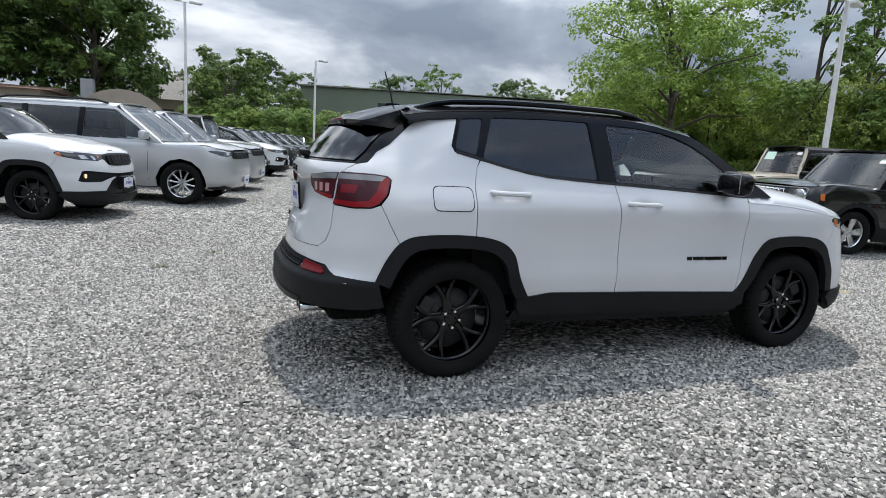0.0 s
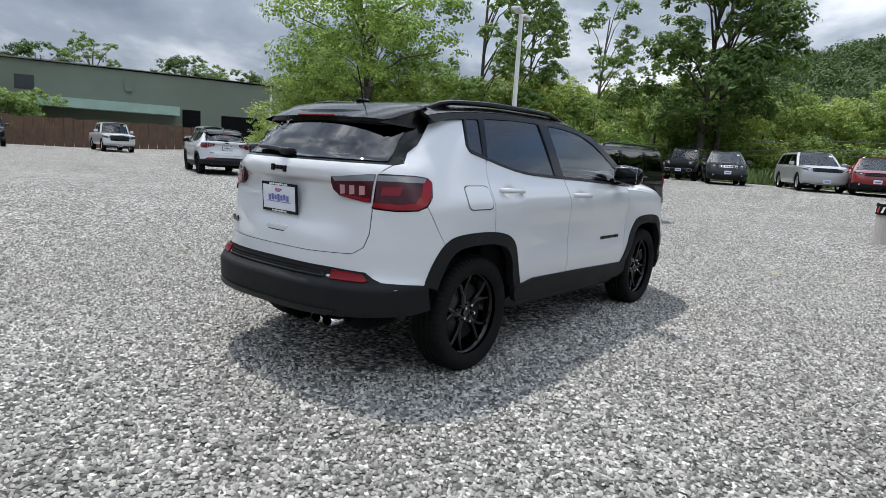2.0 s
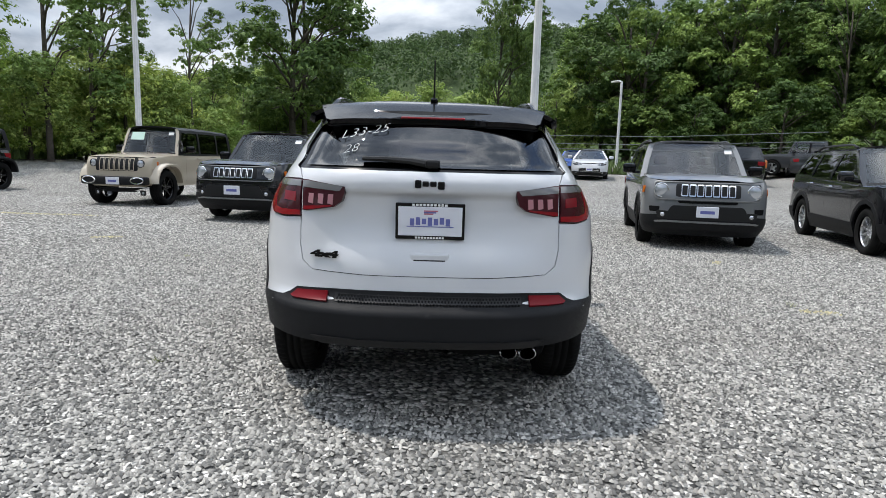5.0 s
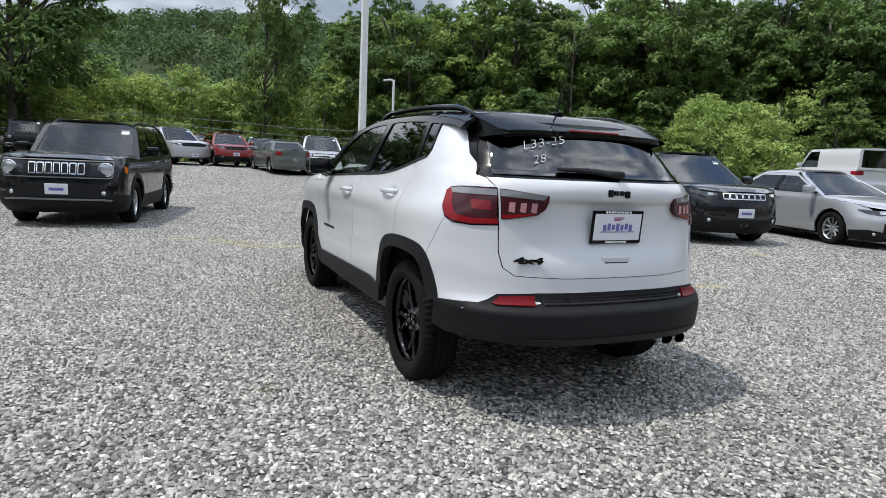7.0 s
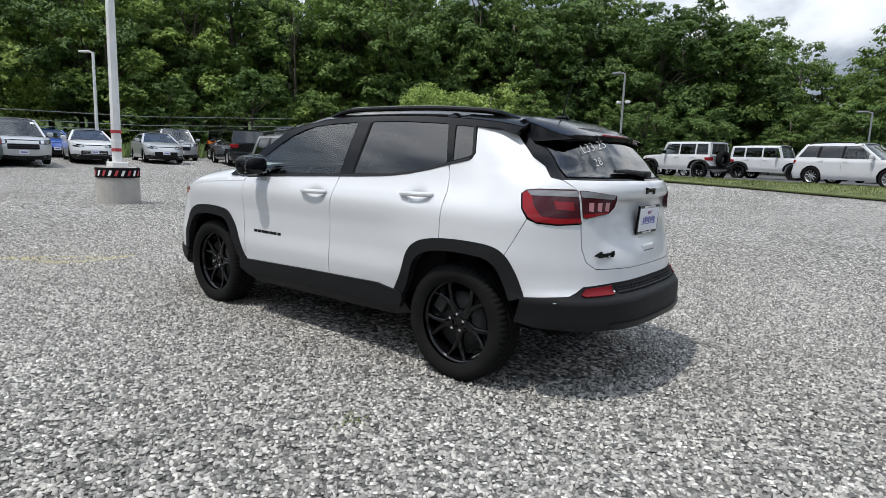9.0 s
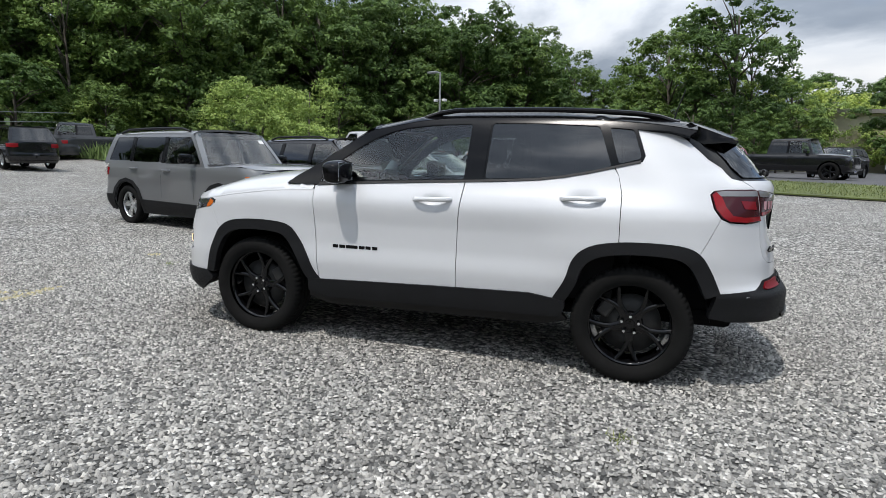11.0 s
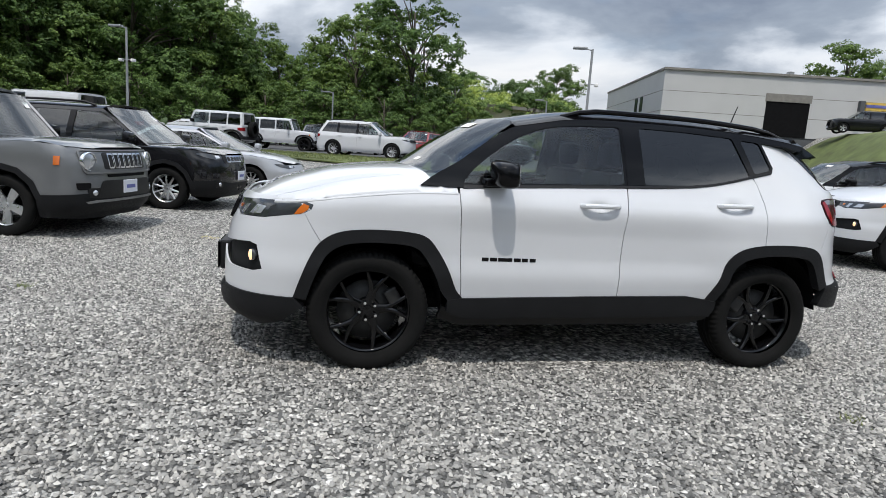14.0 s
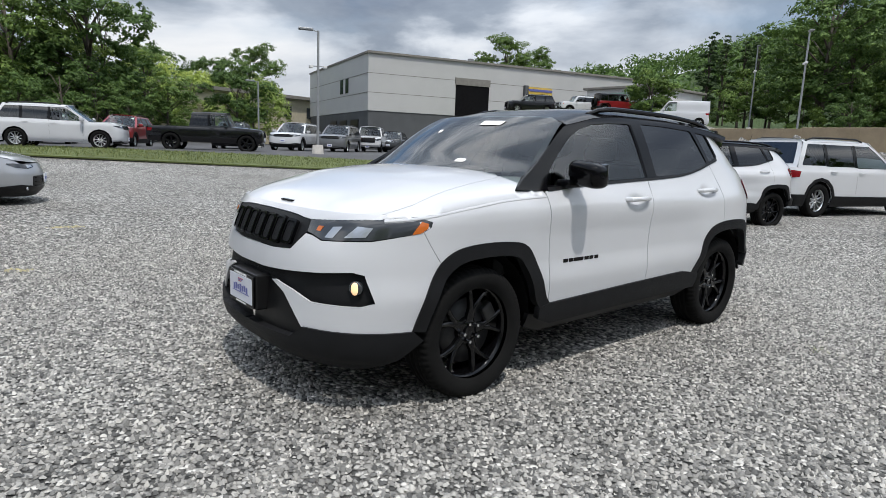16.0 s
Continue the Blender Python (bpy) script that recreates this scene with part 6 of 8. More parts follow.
acura = vehicle("sedan", "sedan", "white sedan with dark grille by the light pole", "car", "white", chrome=True)
tagged(park(acura, 26.6, -7.9, 165), group=ROW)
tagged(park(vehicle("minivan", "minivan", "silver minivan behind the sedans", "car", "silver"), 31.0, -14.2, 160), group=ROW)
tagged(park(vehicle("sedan", "sedan", "pale gold sedan facing the lot", "car", "light_silver"), 27.2, -11.3, 165), group=ROW)
tagged(park(vehicle("large_suv", "large_suv", "black large SUV parked tail out by the bank", "car", "black"), 25.6, -14.9, -18), group=ROW)
tagged(park(vehicle("off_roader", "off_roader", "orange off-roader with black top by the bank", "car", "orange", roofmat=TRIM), 30.5, -17.6, 170), group=ROW)
tagged(park(vehicle("sedan", "sedan", "dark grey sedan with red tail lamps by the bank", "car", "dark_grey"), 30.0, -20.4, -10), group=ROW)
tagged(park(vehicle("pickup", "pickup", "dark grey pickup truck by the bank", "truck", "dark_grey"), 28.5, -20.5, 50), group=ROW)

# north end
truck_white = vehicle("pickup", "pickup", "white pickup truck by the wooden fence", "truck", "white")
tagged(park(truck_white, 13.9, 41.0, 258), group=ROW)
tagged(park(vehicle("pickup", "pickup", "pale silver pickup truck by the wooden fence", "truck", "light_silver"), 19.6, 38.5, 258), group=ROW)
tagged(park(vehicle("pickup", "pickup", "black pickup truck by the wooden fence", "truck", "black"), 7.5, 43.5, 255), group=ROW)
tagged(again(row_dark, 3.4, 44.5, 255, label="dark SUV by the wooden fence"), group=ROW)

# asphalt lot to the south
tagged(park(vehicle("large_suv", "large_suv", "white three-row SUV parked side-on on asphalt", "car", "white", wb=3.04, rim="ten"), -0.9, -27.3, 158), group=PAVED)
tagged(park(vehicle("pickup", "pickup", "black off-road pickup truck parked side-on on asphalt", "truck", "black", rimmat=RIM_BLACK, roofmat=TRIM), -7.4, -28.2, 152), group=PAVED)
paved_white = park(vehicle("off_roader", "off_roader", "white four-door off-road wagon with white hard top on asphalt", "car", "white", roofmat=None, rimmat=RIM_BLACK), 6.9, -29.0, -20)
tagged(paved_white, group=PAVED)
tagged(again(paved_white, 3.6, -33.5, 165, label="white off-road wagon behind the row"), group=PAVED)
tagged(again(row_dark, 11.6, -28.4, -18, label="dark grey SUV parked side-on on asphalt"), group=PAVED)
tagged(park(vehicle("sedan", "sedan", "red car on the asphalt lot", "car", "red"), 17.0, -30.5, -20), group=PAVED)
tagged(again(long_white, -14.6, -33.5, 45, label="white large SUV facing the lot on asphalt"), group=PAVED)
tagged(again(red_suv, -4.5, -33.0, 60, label="red SUV behind the row"), group=PAVED)
tagged(park(vehicle("large_suv", "large_suv", "blue-grey large SUV on asphalt", "car", "grey"), -17.5, -33.0, 45), group=PAVED)
for x, y, yaw, o in ((-22, -36, 50, truck_white), (-25, -37.5, 45, row_dark), (-28.5, -38, 40, row_dark), (-10.5, -33.5, 60, row_dark), (-1.5, -35, 75, row_dark), (1.6, -36, 80, small_grey), (9.0, -33.5, -15, acura), (13.5, -32.5, -15, gc_silver)):
    tagged(again(o, x, y, yaw), group=PAVED)
van = vehicle("van", "cargo_van", "white cargo van parked on asphalt", "van", "white")
tagged(park(van, 12.8, -24.5, -20), group=PAVED)
# ---- the ground and the site ----
def smooth(t):
    t = np.clip(t, 0, 1)
    return t * t * (3 - 2 * t)


def height(x, y):
    """The lie of the land: the level lot, the raised terrace to the west, the wooded hills."""
    x, y = np.asarray(x, float), np.asarray(y, float)
    h = 0.6 * smooth((x - 13) / 17) + 0.6 * smooth((-y - 16.5) / 7.5)
    u = -0.97 * (x + 34) + 0.25 * (y + 12)
    bank = -0.917 * (x + 29.7) + 0.395 * (y + 27.2)
    h = h + np.maximum(2.9 * smooth(u / 0.5), 4.1 * smooth(bank / 6.5) * smooth((-22 - y) / 8)) * smooth((30 - y) / 12)
    r = np.hypot(x, y)
    h = h - (0.05 - 0.0085 * np.clip(x, -3, 3)) * smooth((9 - r) / 5)
    h = h + 60 * np.exp(-((x - 330) / 150) ** 2 - ((y + 50) / 190) ** 2) * smooth((r - 90) / 120)
    h = h + 55 * np.exp(-((x + 300) / 150) ** 2 - ((y - 30) / 240) ** 2) * smooth((r - 80) / 120)
    h = h + 16 * np.exp(-((x - 120) / 90) ** 2 - ((y + 150) / 90) ** 2) * smooth((r - 70) / 60)
    return h


def gravel_mat():
    m = bpy.data.materials.new("gravel_ground")
    t, n, b = nodes_of(m)
    co = n.new("ShaderNodeTexCoord")
    def vor(scale, feature="F1"):
        v = n.new("ShaderNodeTexVoronoi")
        v.feature = feature
        v.inputs["Scale"].default_value = scale
        t.links.new(co.outputs["Object"], v.inputs["Vector"])
        return v
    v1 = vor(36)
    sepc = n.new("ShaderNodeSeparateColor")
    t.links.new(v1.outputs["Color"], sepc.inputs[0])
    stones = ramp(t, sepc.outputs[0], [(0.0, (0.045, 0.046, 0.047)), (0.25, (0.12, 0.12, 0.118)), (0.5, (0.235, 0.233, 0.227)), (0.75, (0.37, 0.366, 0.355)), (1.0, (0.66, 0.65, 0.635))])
    # shade between the stones, put into the colour: darker towards cell edges
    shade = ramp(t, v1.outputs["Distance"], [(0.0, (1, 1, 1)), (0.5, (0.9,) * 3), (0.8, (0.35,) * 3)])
    patch = ramp(t, noise_fac(t, 0.35, 5), [(0.35, (0.98, 0.955, 0.905)), (0.65, (1.22, 1.21, 1.165))])
    fine = ramp(t, noise_fac(t, 2.2, 4), [(0.3, (0.85,) * 3), (0.7, (1.1,) * 3)])
    heaps = ramp(t, noise_fac(t, 11, 3, 0.7), [(0.32, (0.78,) * 3), (0.5, (1.0,) * 3), (0.68, (1.22,) * 3)])
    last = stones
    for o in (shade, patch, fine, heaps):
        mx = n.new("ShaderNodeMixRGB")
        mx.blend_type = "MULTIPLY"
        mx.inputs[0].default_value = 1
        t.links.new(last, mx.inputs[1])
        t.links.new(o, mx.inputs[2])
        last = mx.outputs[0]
    # the trodden lot and, farther out, grass
    ge = n.new("ShaderNodeVectorMath")
    ge.operation = "LENGTH"
    t.links.new(co.outputs["Object"], ge.inputs[0])
    far = n.new("ShaderNodeMapRange")
    far.inputs["From Min"].default_value, far.inputs["From Max"].default_value = 62, 72
    t.links.new(ge.outputs["Value"], far.inputs["Value"])
    mx = n.new("ShaderNodeMixRGB")
    t.links.new(far.outputs[0], mx.inputs[0])
    t.links.new(last, mx.inputs[1])
    t.links.new(ramp(t, noise_fac(t, 1.5, 6), [(0.3, (0.022, 0.04, 0.012)), (0.7, (0.06, 0.09, 0.028))]), mx.inputs[2])
    t.links.new(mx.outputs[0], b.inputs["Base Color"])
    b.inputs["Roughness"].default_value = 0.9
    b.inputs["Specular IOR Level"].default_value = 0.25
    bn = n.new("ShaderNodeBump")
    bn.inputs["Strength"].default_value, bn.inputs["Distance"].default_value, bn.invert = 0.9, 0.02, True
    t.links.new(v1.outputs["Distance"], bn.inputs["Height"])
    t.links.new(bn.outputs[0], b.inputs["Normal"])
    return m


GRAVEL = gravel_mat()
ASPHALT = mat("asphalt", (0.075, 0.075, 0.078), 0.85, vary=0.2, scale=0.6, bump=0.3, bump_scale=120, fine=0.3)
GRASS = mat("grass", (0.1, 0.125, 0.035), 0.9, vary=0.35, scale=0.9, fine=0.4)
CONCRETE = mat("concrete", (0.42, 0.4, 0.37), 0.85, vary=0.12, scale=3, bump=0.2, fine=0.2)
TAN_WALL = mat("tan_block", (0.3, 0.235, 0.155), 0.85, vary=0.15, scale=1.5, bump=0.25, bump_scale=40, fine=0.2)
POLE_WHITE = mat("white_pole_paint", (0.68, 0.68, 0.67), 0.5, vary=0.06)
POLE_GREY = mat("galvanised_pole", (0.3, 0.31, 0.32), 0.5, 0.4, vary=0.1)
PANEL = mat("pale_wall_panel", (0.47, 0.47, 0.46), 0.6, vary=0.04, scale=0.5, fine=0.06)
DARK_BLOCK = mat("dark_grey_block", (0.085, 0.09, 0.095), 0.8, vary=0.1, scale=1, fine=0.2)
GREEN_WALL = mat("grey_green_cladding", (0.15, 0.175, 0.14), 0.7, vary=0.08, scale=0.4)
GREEN_ROOF = mat("pale_green_roof", (0.3, 0.42, 0.36), 0.6, vary=0.1, scale=1)
CREAM = mat("cream_wall", (0.5, 0.45, 0.34), 0.8, vary=0.08)
BROWN = mat("brown_wood", (0.13, 0.075, 0.05), 0.85, vary=0.25, scale=2, fine=0.2)
ROOF_GREY = mat("grey_roof", (0.2, 0.19, 0.17), 0.8, vary=0.15)
TARP = mat("tan_tarp", (0.33, 0.28, 0.23), 0.7, vary=0.12, scale=0.8)
WOODPOLE = mat("weathered_pole", (0.16, 0.13, 0.1), 0.9, vary=0.2)
RED_TAPE = mat("red_tape", (0.4, 0.04, 0.05), 0.5, vary=0.1)
WHITE_TAPE = mat("white_tape", (0.75, 0.75, 0.74), 0.5, vary=0.05)
WIRE = mat("grey_wire", (0.3, 0.31, 0.31), 0.5)

# one sheet of ground to the horizon: fine near the lot, coarse far off
rr = np.r_[0, np.arange(1, 12, 1.0), np.arange(12, 60, 2.0), np.arange(60, 160, 6.0), np.arange(160, 600, 22.0), 800, 1300, 2500, 4500]
na = 160
V = [(0, 0, 0)]
for r in rr[1:]:
    a = np.arange(na) * math.tau / na
    x, y = r * np.cos(a), r * np.sin(a)
    V += list(zip(x, y, height(x, y)))
Fc = [(0, 1 + k, 1 + (k + 1) % na) for k in range(na)]
for q in range(len(rr) - 2):
    o, p = 1 + q * na, 1 + (q + 1) * na
    Fc += [(o + k, p + k, p + (k + 1) % na, o + (k + 1) % na) for k in range(na)]
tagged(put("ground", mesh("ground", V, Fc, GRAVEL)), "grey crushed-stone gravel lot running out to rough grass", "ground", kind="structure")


def slab(name, poly, material, lift, label, category, kind="structure", step=3.0):
    """A flat layer that follows the ground."""
    sk = skin(poly, lambda x, y: np.stack([x, y, height(x, y) + lift], -1), UP, step, depth=0.05)
    return tagged(put(name, mesh(name, *sk, material)), label, category, kind=kind)


def line(x, k):
    return k - 0.25 * x


slab("pavement", [(45, line(45, -23.5)), (-20, line(-20, -23.5)), (-22, -26), (-29.3, -45.5), (-31, -50), (-34, -70), (-20, -72), (45, -66)], ASPHALT, 0.05, "dark asphalt car park beyond the grass strip", "road")
slab("grass_verge", [(40, line(40, -20.9)), (-14.5, line(-14.5, -20.9)), (-16.5, line(-16, -22.6)), (-14, line(-14, -24.3)), (40, line(40, -24.3))], GRASS, 0.09, "mown grass strip along the asphalt", "grass", step=1.5)
slab("grass_bank", [(33, 2), (40, 20), (60, 20), (60, -40), (30, -34), (36, -18)], GRASS, 0.06, "rough grass at the edge of the gravel", "grass")
slab("grass_slope", [(-28.6, -26), (-35.6, -44.5), (-39.3, -45.5), (-41.3, -41), (-44.3, -33), (-42.3, -24.5), (-35.3, -22.5)], GRASS, 0.08, "grass slope below the terrace", "grass", step=1.5)


# blades of grass over the verge and the banks
def grass_field(name, boxes, n, size, material, label, seed):
    rng = np.random.default_rng(seed)
    P = np.concatenate([np.stack([rng.uniform(x0, x1, k), rng.uniform(y0, y1, k), np.zeros(k)], 1) + [[0, 0, 0]] for (x0, x1, y0, y1), k in boxes])
    if name == "verge_grass":
        P[:, 1] = P[:, 1] - 0.25 * P[:, 0]
    P[:, 2] = height(P[:, 0], P[:, 1]) + 0.06
    a, h = rng.uniform(0, math.tau, len(P)), rng.uniform(0.5, 1.2, len(P)) * size
    d = np.stack([np.cos(a), np.sin(a), 0 * a], 1) * (h * 0.12)[:, None]
    tip = P + np.stack([rng.normal(0, 0.3, len(P)) * h, rng.normal(0, 0.3, len(P)) * h, h], 1)
    V = np.stack([P - d, P + d, tip], 1).reshape(-1, 3)
    return tagged(put(name, mesh(name, V, np.arange(len(V)).reshape(-1, 3), material, False)), label, "grass", kind="stuff")


def blade_mat(name, lo, hi):
    m = bpy.data.materials.new(name)
    t, n, b = nodes_of(m)
    g = n.new("ShaderNodeNewGeometry")
    t.links.new(ramp(t, g.outputs["Random Per Island"], [(0, lo), (1, hi)]), b.inputs["Base Color"])
    b.inputs["Roughness"].default_value = 0.7
    return m


GREEN_BLADE = blade_mat("grass_blade", (0.06, 0.09, 0.02), (0.2, 0.22, 0.07))
TALL_BLADE = blade_mat("tall_grass_blade", (0.06, 0.1, 0.025), (0.17, 0.24, 0.07))
grass_field("verge_grass", [((-15, 20, -24.2, -21.0), 26000)], 0, 0.11, GREEN_BLADE, "short mown grass blades", 3)
grass_field("bank_grass", [((34, 44, -22, 12), 12000), ((24, 36, -29, -20), 9000), ((22, 34, 22, 34), 6000)], 0, 0.8, TALL_BLADE, "tall rough grass by the trees", 4)


# ---- light poles ----
def light_pole(x, y, h, material, label, heads=1, base=0.0, width=0.09, yaw=0, cams=False, z0=None):
    z = float(height(x, y)) if z0 is None else z0
    p = thing("light_pole", label, "street lamp", pose(x, y, z, 0, 0, yaw), group="light poles round the lots")
    part("pole", tube([(0, 0, base - 0.05), (0, 0, h * 0.5), (0, 0, h)], width, 8, taper=0.75), material, p, smooth=True)
    for k in range(heads):
        s = 1 if k == 0 else -1
        part("lamp_arm", tube([(0, 0, h - 0.05), (s * 0.35, 0, h + 0.02)], 0.03, 6), material, p)
        part("lamp_head", block(min(s * 0.25, s * 0.95), max(s * 0.25, s * 0.95), -0.16, 0.16, h - 0.02, h + 0.09, 0.03), material, p)
    if base:
        v, f = lathe([(0.0005, base), (0.41, base), (0.435, base - 0.03), (0.44, -0.1)], 28)
        bs = put("base", mesh("base", [(a, c, b) for a, b, c in v], f, CONCRETE, False), p, "round concrete base")
        v, f = lathe([(0.453, base - 0.22), (0.455, base - 0.2), (0.455, base - 0.02), (0.445, base)], 28)
        put("collar", mesh("collar", [(a, c, b) for a, b, c in v], f, DARK), bs, "dark band")
        for k in range(22):
            a = k * math.tau / 22
            w = 0.07
            vv = [(0.461 * math.cos(a + da), 0.461 * math.sin(a + da), base - 0.18 + dz) for da, dz in ((0, 0), (w * 1.7, 0), (w * 1.7 + 0.1, 0.12), (0.1, 0.12))]
            put("stripe", mesh("stripe", vv, [(0, 1, 2, 3)], RED_TAPE if k % 2 else WHITE_TAPE, False), bs)
        part("foot_plate", block(-0.17, 0.17, -0.17, 0.17, base, base + 0.12, 0.02), POLE_WHITE, p)
        for zz, mt in ((base + 0.35, RED_TAPE), (base + 0.55, WHITE_TAPE), (base + 0.75, RED_TAPE)):
            v, f = lathe([(width * 1.01, zz), (width * 1.02, zz + 0.07)], 10)
            put("tape", mesh("tape", [(a, c, b) for a, b, c in v], f, mt), p)
    else:
        v, f = lathe([(0.0005, 0.5), (0.26, 0.5), (0.3, -0.1)], 16)
        put("base", mesh("base", [(a, c, b) for a, b, c in v], f, CONCRETE), p, "concrete foot")
    if cams:
        part("camera_arm", tube([(-0.35, 0, h * 0.72), (0.35, 0, h * 0.72)], 0.025, 6), material, p)
        for s in (-0.35, 0.35):
            part("security_camera", block(s - 0.09, s + 0.09, -0.16, 0.1, h * 0.72 - 0.1, h * 0.72 + 0.05, 0.03), POLE_WHITE, p)
    return p


light_pole(10.86, -2.44, 8.8, POLE_WHITE, "white light pole on a round concrete base with striped tape", base=0.8, width=0.11, heads=2)
for x, y, h, hd in ((15.05, 9.62, 6.3, 2), (4.6, 43.0, 7.2, 1), (-4.0, 34.8, 8.6, 2), (30.0, 46.0, 8.2, 1), (53.4, 4.72, 6.25, 1), (35.4, -11.8, 6.0, 1)):
    light_pole(x, y, h, POLE_WHITE, "white light pole at the gravel lot", heads=hd, width=0.1, yaw=20)
for x, y, h, c in ((11.6, -31.7, 5.9, True), (-11.5, -24.8, 6.0, True), (30.1, -63.1, 6.9, False), (16.4, -69.5, 5.3, False), (-17.0, -45.0, 5.2, False), (0.5, -47, 4.6, False), (-2.9, -74.3, 5.4, False)):
    light_pole(x, y, h, POLE_GREY, "grey steel light pole on the asphalt lot", width=0.075, cams=c, yaw=-20)
for x, y, h in ((-50, -17, 8.2), (-62, -14, 8.4), (-66, -28, 9.0)):
    light_pole(x, y, h, POLE_GREY, "grey steel light pole on the upper terrace", width=0.085, cams=True, yaw=30)

# wooden utility poles with wires
def utility_pole(x, y, h, arms=True):
    p = thing("utility_pole", "weathered wooden utility pole with cross arm", "utility pole", pose(x, y, float(height(x, y)), 0, 0, 25))
    part("pole", tube([(0, 0, -0.2), (0, 0, h)], 0.15, 8, taper=0.7), WOODPOLE, p, smooth=True)
    if arms:
        part("cross_arm", block(-1.1, 1.1, -0.06, 0.06, h - 0.6, h - 0.48, 0.01), WOODPOLE, p)
    return p


utility_pole(43.0, -24.5, 6.6, False)
utility_pole(-62, -10, 11)
utility_pole(-52.5, -11.5, 10)
for z in (2.1, 2.45, 3.0):
    w = thing("overhead_wire", "thin grey overhead wire along the wood edge", "wire")
    pts = [(52 - 3.2 * k, 30 - 13.5 * k / 1.5, float(height(45, 0)) + z - 0.5 * math.sin(math.pi * (k % 3) / 3)) for k in range(7)]
    part("cable", tube(pts, 0.025, 4), WIRE, w)


# ---- buildings ----
def wall_box(parent, name, corner, along, length, depth, z0, z1, material, label=""):
    """A box from a corner, its length along a direction and its depth to the direction's left."""
    d = Vector(along).normalized()
    n = Vector((-d.y, d.x))
    bm = bmesh.new()
    c = Vector(corner)
    pts = [c, c + d * length, c + d * length + n * depth, c + n * depth]
    lo, hi = [bm.verts.new((p.x, p.y, z0)) for p in pts], [bm.verts.new((p.x, p.y, z1)) for p in pts]
    for k in range(4):
        bm.faces.new((lo[k], lo[(k + 1) % 4], hi[(k + 1) % 4], hi[k]))
    bm.faces.new(hi)
    bm.faces.new(lo[::-1])
    return part(name, bm, material, parent, label)


# pale workshop with a dark block base
D1, D2 = (-0.968, 0.25), (-0.25, -0.968)
K1 = Vector((-29.2, -47.8))
K0 = K1 + Vector(D2) * 24
shop = thing("workshop_building", "pale grey panelled workshop with dark block base and roller door", "building", kind="")
wall_box(shop, "base_wall", K0, (0.25, 0.968), 24, 35, 0.3, 4.4, DARK_BLOCK)
wall_box(shop, "wall", K0 + Vector((0.05, 0.0)), (0.25, 0.968), 24.05, 35.1, 4.4, 9.75, PANEL)
wall_box(shop, "roof_edge", K0 + Vector((0.12, -0.1)), (0.25, 0.968), 24.3, 35.3, 9.75, 9.95, ROOF_GREY)
def _front_box(name, s0, s1, z0, z1, out, material, label, side=False):
    d, n = (Vector(D1), Vector((0.25, 0.968))) if not side else (Vector(D2), Vector((0.968, -0.25)))
    pts = [K1 + d * s0 - n * 0.05, K1 + d * s1 - n * 0.05, K1 + d * s1 + n * out, K1 + d * s0 + n * out]
    bm = bmesh.new()
    lo, hi = [bm.verts.new((p.x, p.y, z0)) for p in pts], [bm.verts.new((p.x, p.y, z1)) for p in pts]
    for k in range(4):
        bm.faces.new((lo[k], lo[(k + 1) % 4], hi[(k + 1) % 4], hi[k]))
    bm.faces.new(hi)
    bm.faces.new(lo[::-1])
    return part(name, bm, material, shop, label)


for z in (6.1, 7.9):
    _front_box("panel_joint", -0.06, 35, z, z + 0.05, 0.075, ROOF_GREY, "dark panel joint")
    _front_box("panel_joint", -0.06, 24, z, z + 0.05, 0.075, ROOF_GREY, "dark panel joint", True)
# a dark slab stands in for the shade inside the open doorway
_front_box("doorway_shade", 9.3, 13.2, 4.4, 8.1, 0.08, DARK, "dark slab for the shade inside the open doorway")
_front_box("door_header", 9.2, 13.3, 7.5, 8.2, 0.14, ROOF_GREY, "rolled-up door header")
_front_box("sign_bracket", 17.4, 17.8, 5.8, 8.0, 0.5, DARK_BLOCK, "dark sign bracket")
_front_box("sign_panel", 18.0, 21.0, 7.0, 7.9, 0.3, mat("yellow_sign", (0.6, 0.42, 0.08), 0.5, vary=0.1), "yellow sign panel without lettering")
_front_box("sign_panel", 18.0, 21.0, 7.45, 7.7, 0.34, PLATE_BLUE, "blue bar on the sign")
for s in (6.5, 8.5):
    _front_box("window", s, s + 1.1, 6.4, 7.9, 0.08, SCREEN, "dark window", True)
for s in (3.0, 7.0, 11.0):
    _front_box("garage_door", s, s + 2.6, 0.5, 3.6, 0.08, TRIM, "dark garage door", True)
for s, h in ((13, 0.9), (18, 0.5), (33, 0.7)):
    c = K1 + Vector(D1) * s + Vector((-0.25, -0.968)) * 4
    part("roof_vent", block(c.x - 0.25, c.x + 0.25, c.y - 0.25, c.y + 0.25, 9.8, 9.9 + h, 0.04), POLE_GREY, shop)

# low cream building behind
low = thing("low_building", "long low cream building with a dark flat roof edge", "building")
wall_box(low, "wall", (-36, -84), (0.95, 0.3), 34, 10, 0.5, 6.6, CREAM)
wall_box(low, "roof", (-36.6, -84.6), (0.95, 0.3), 35, 11, 6.6, 7.0, ROOF_GREY)
for k in range(8):
    c = Vector((-36, -84)) + Vector((0.954, 0.301)) * (3 + 4 * k) + Vector((-0.3, 0.954)) * 10.02
    part("window", block(c.x - 0.8, c.x + 0.8, c.y - 0.06, c.y + 0.06, 4.2, 5.6, 0.01), SCREEN, low)

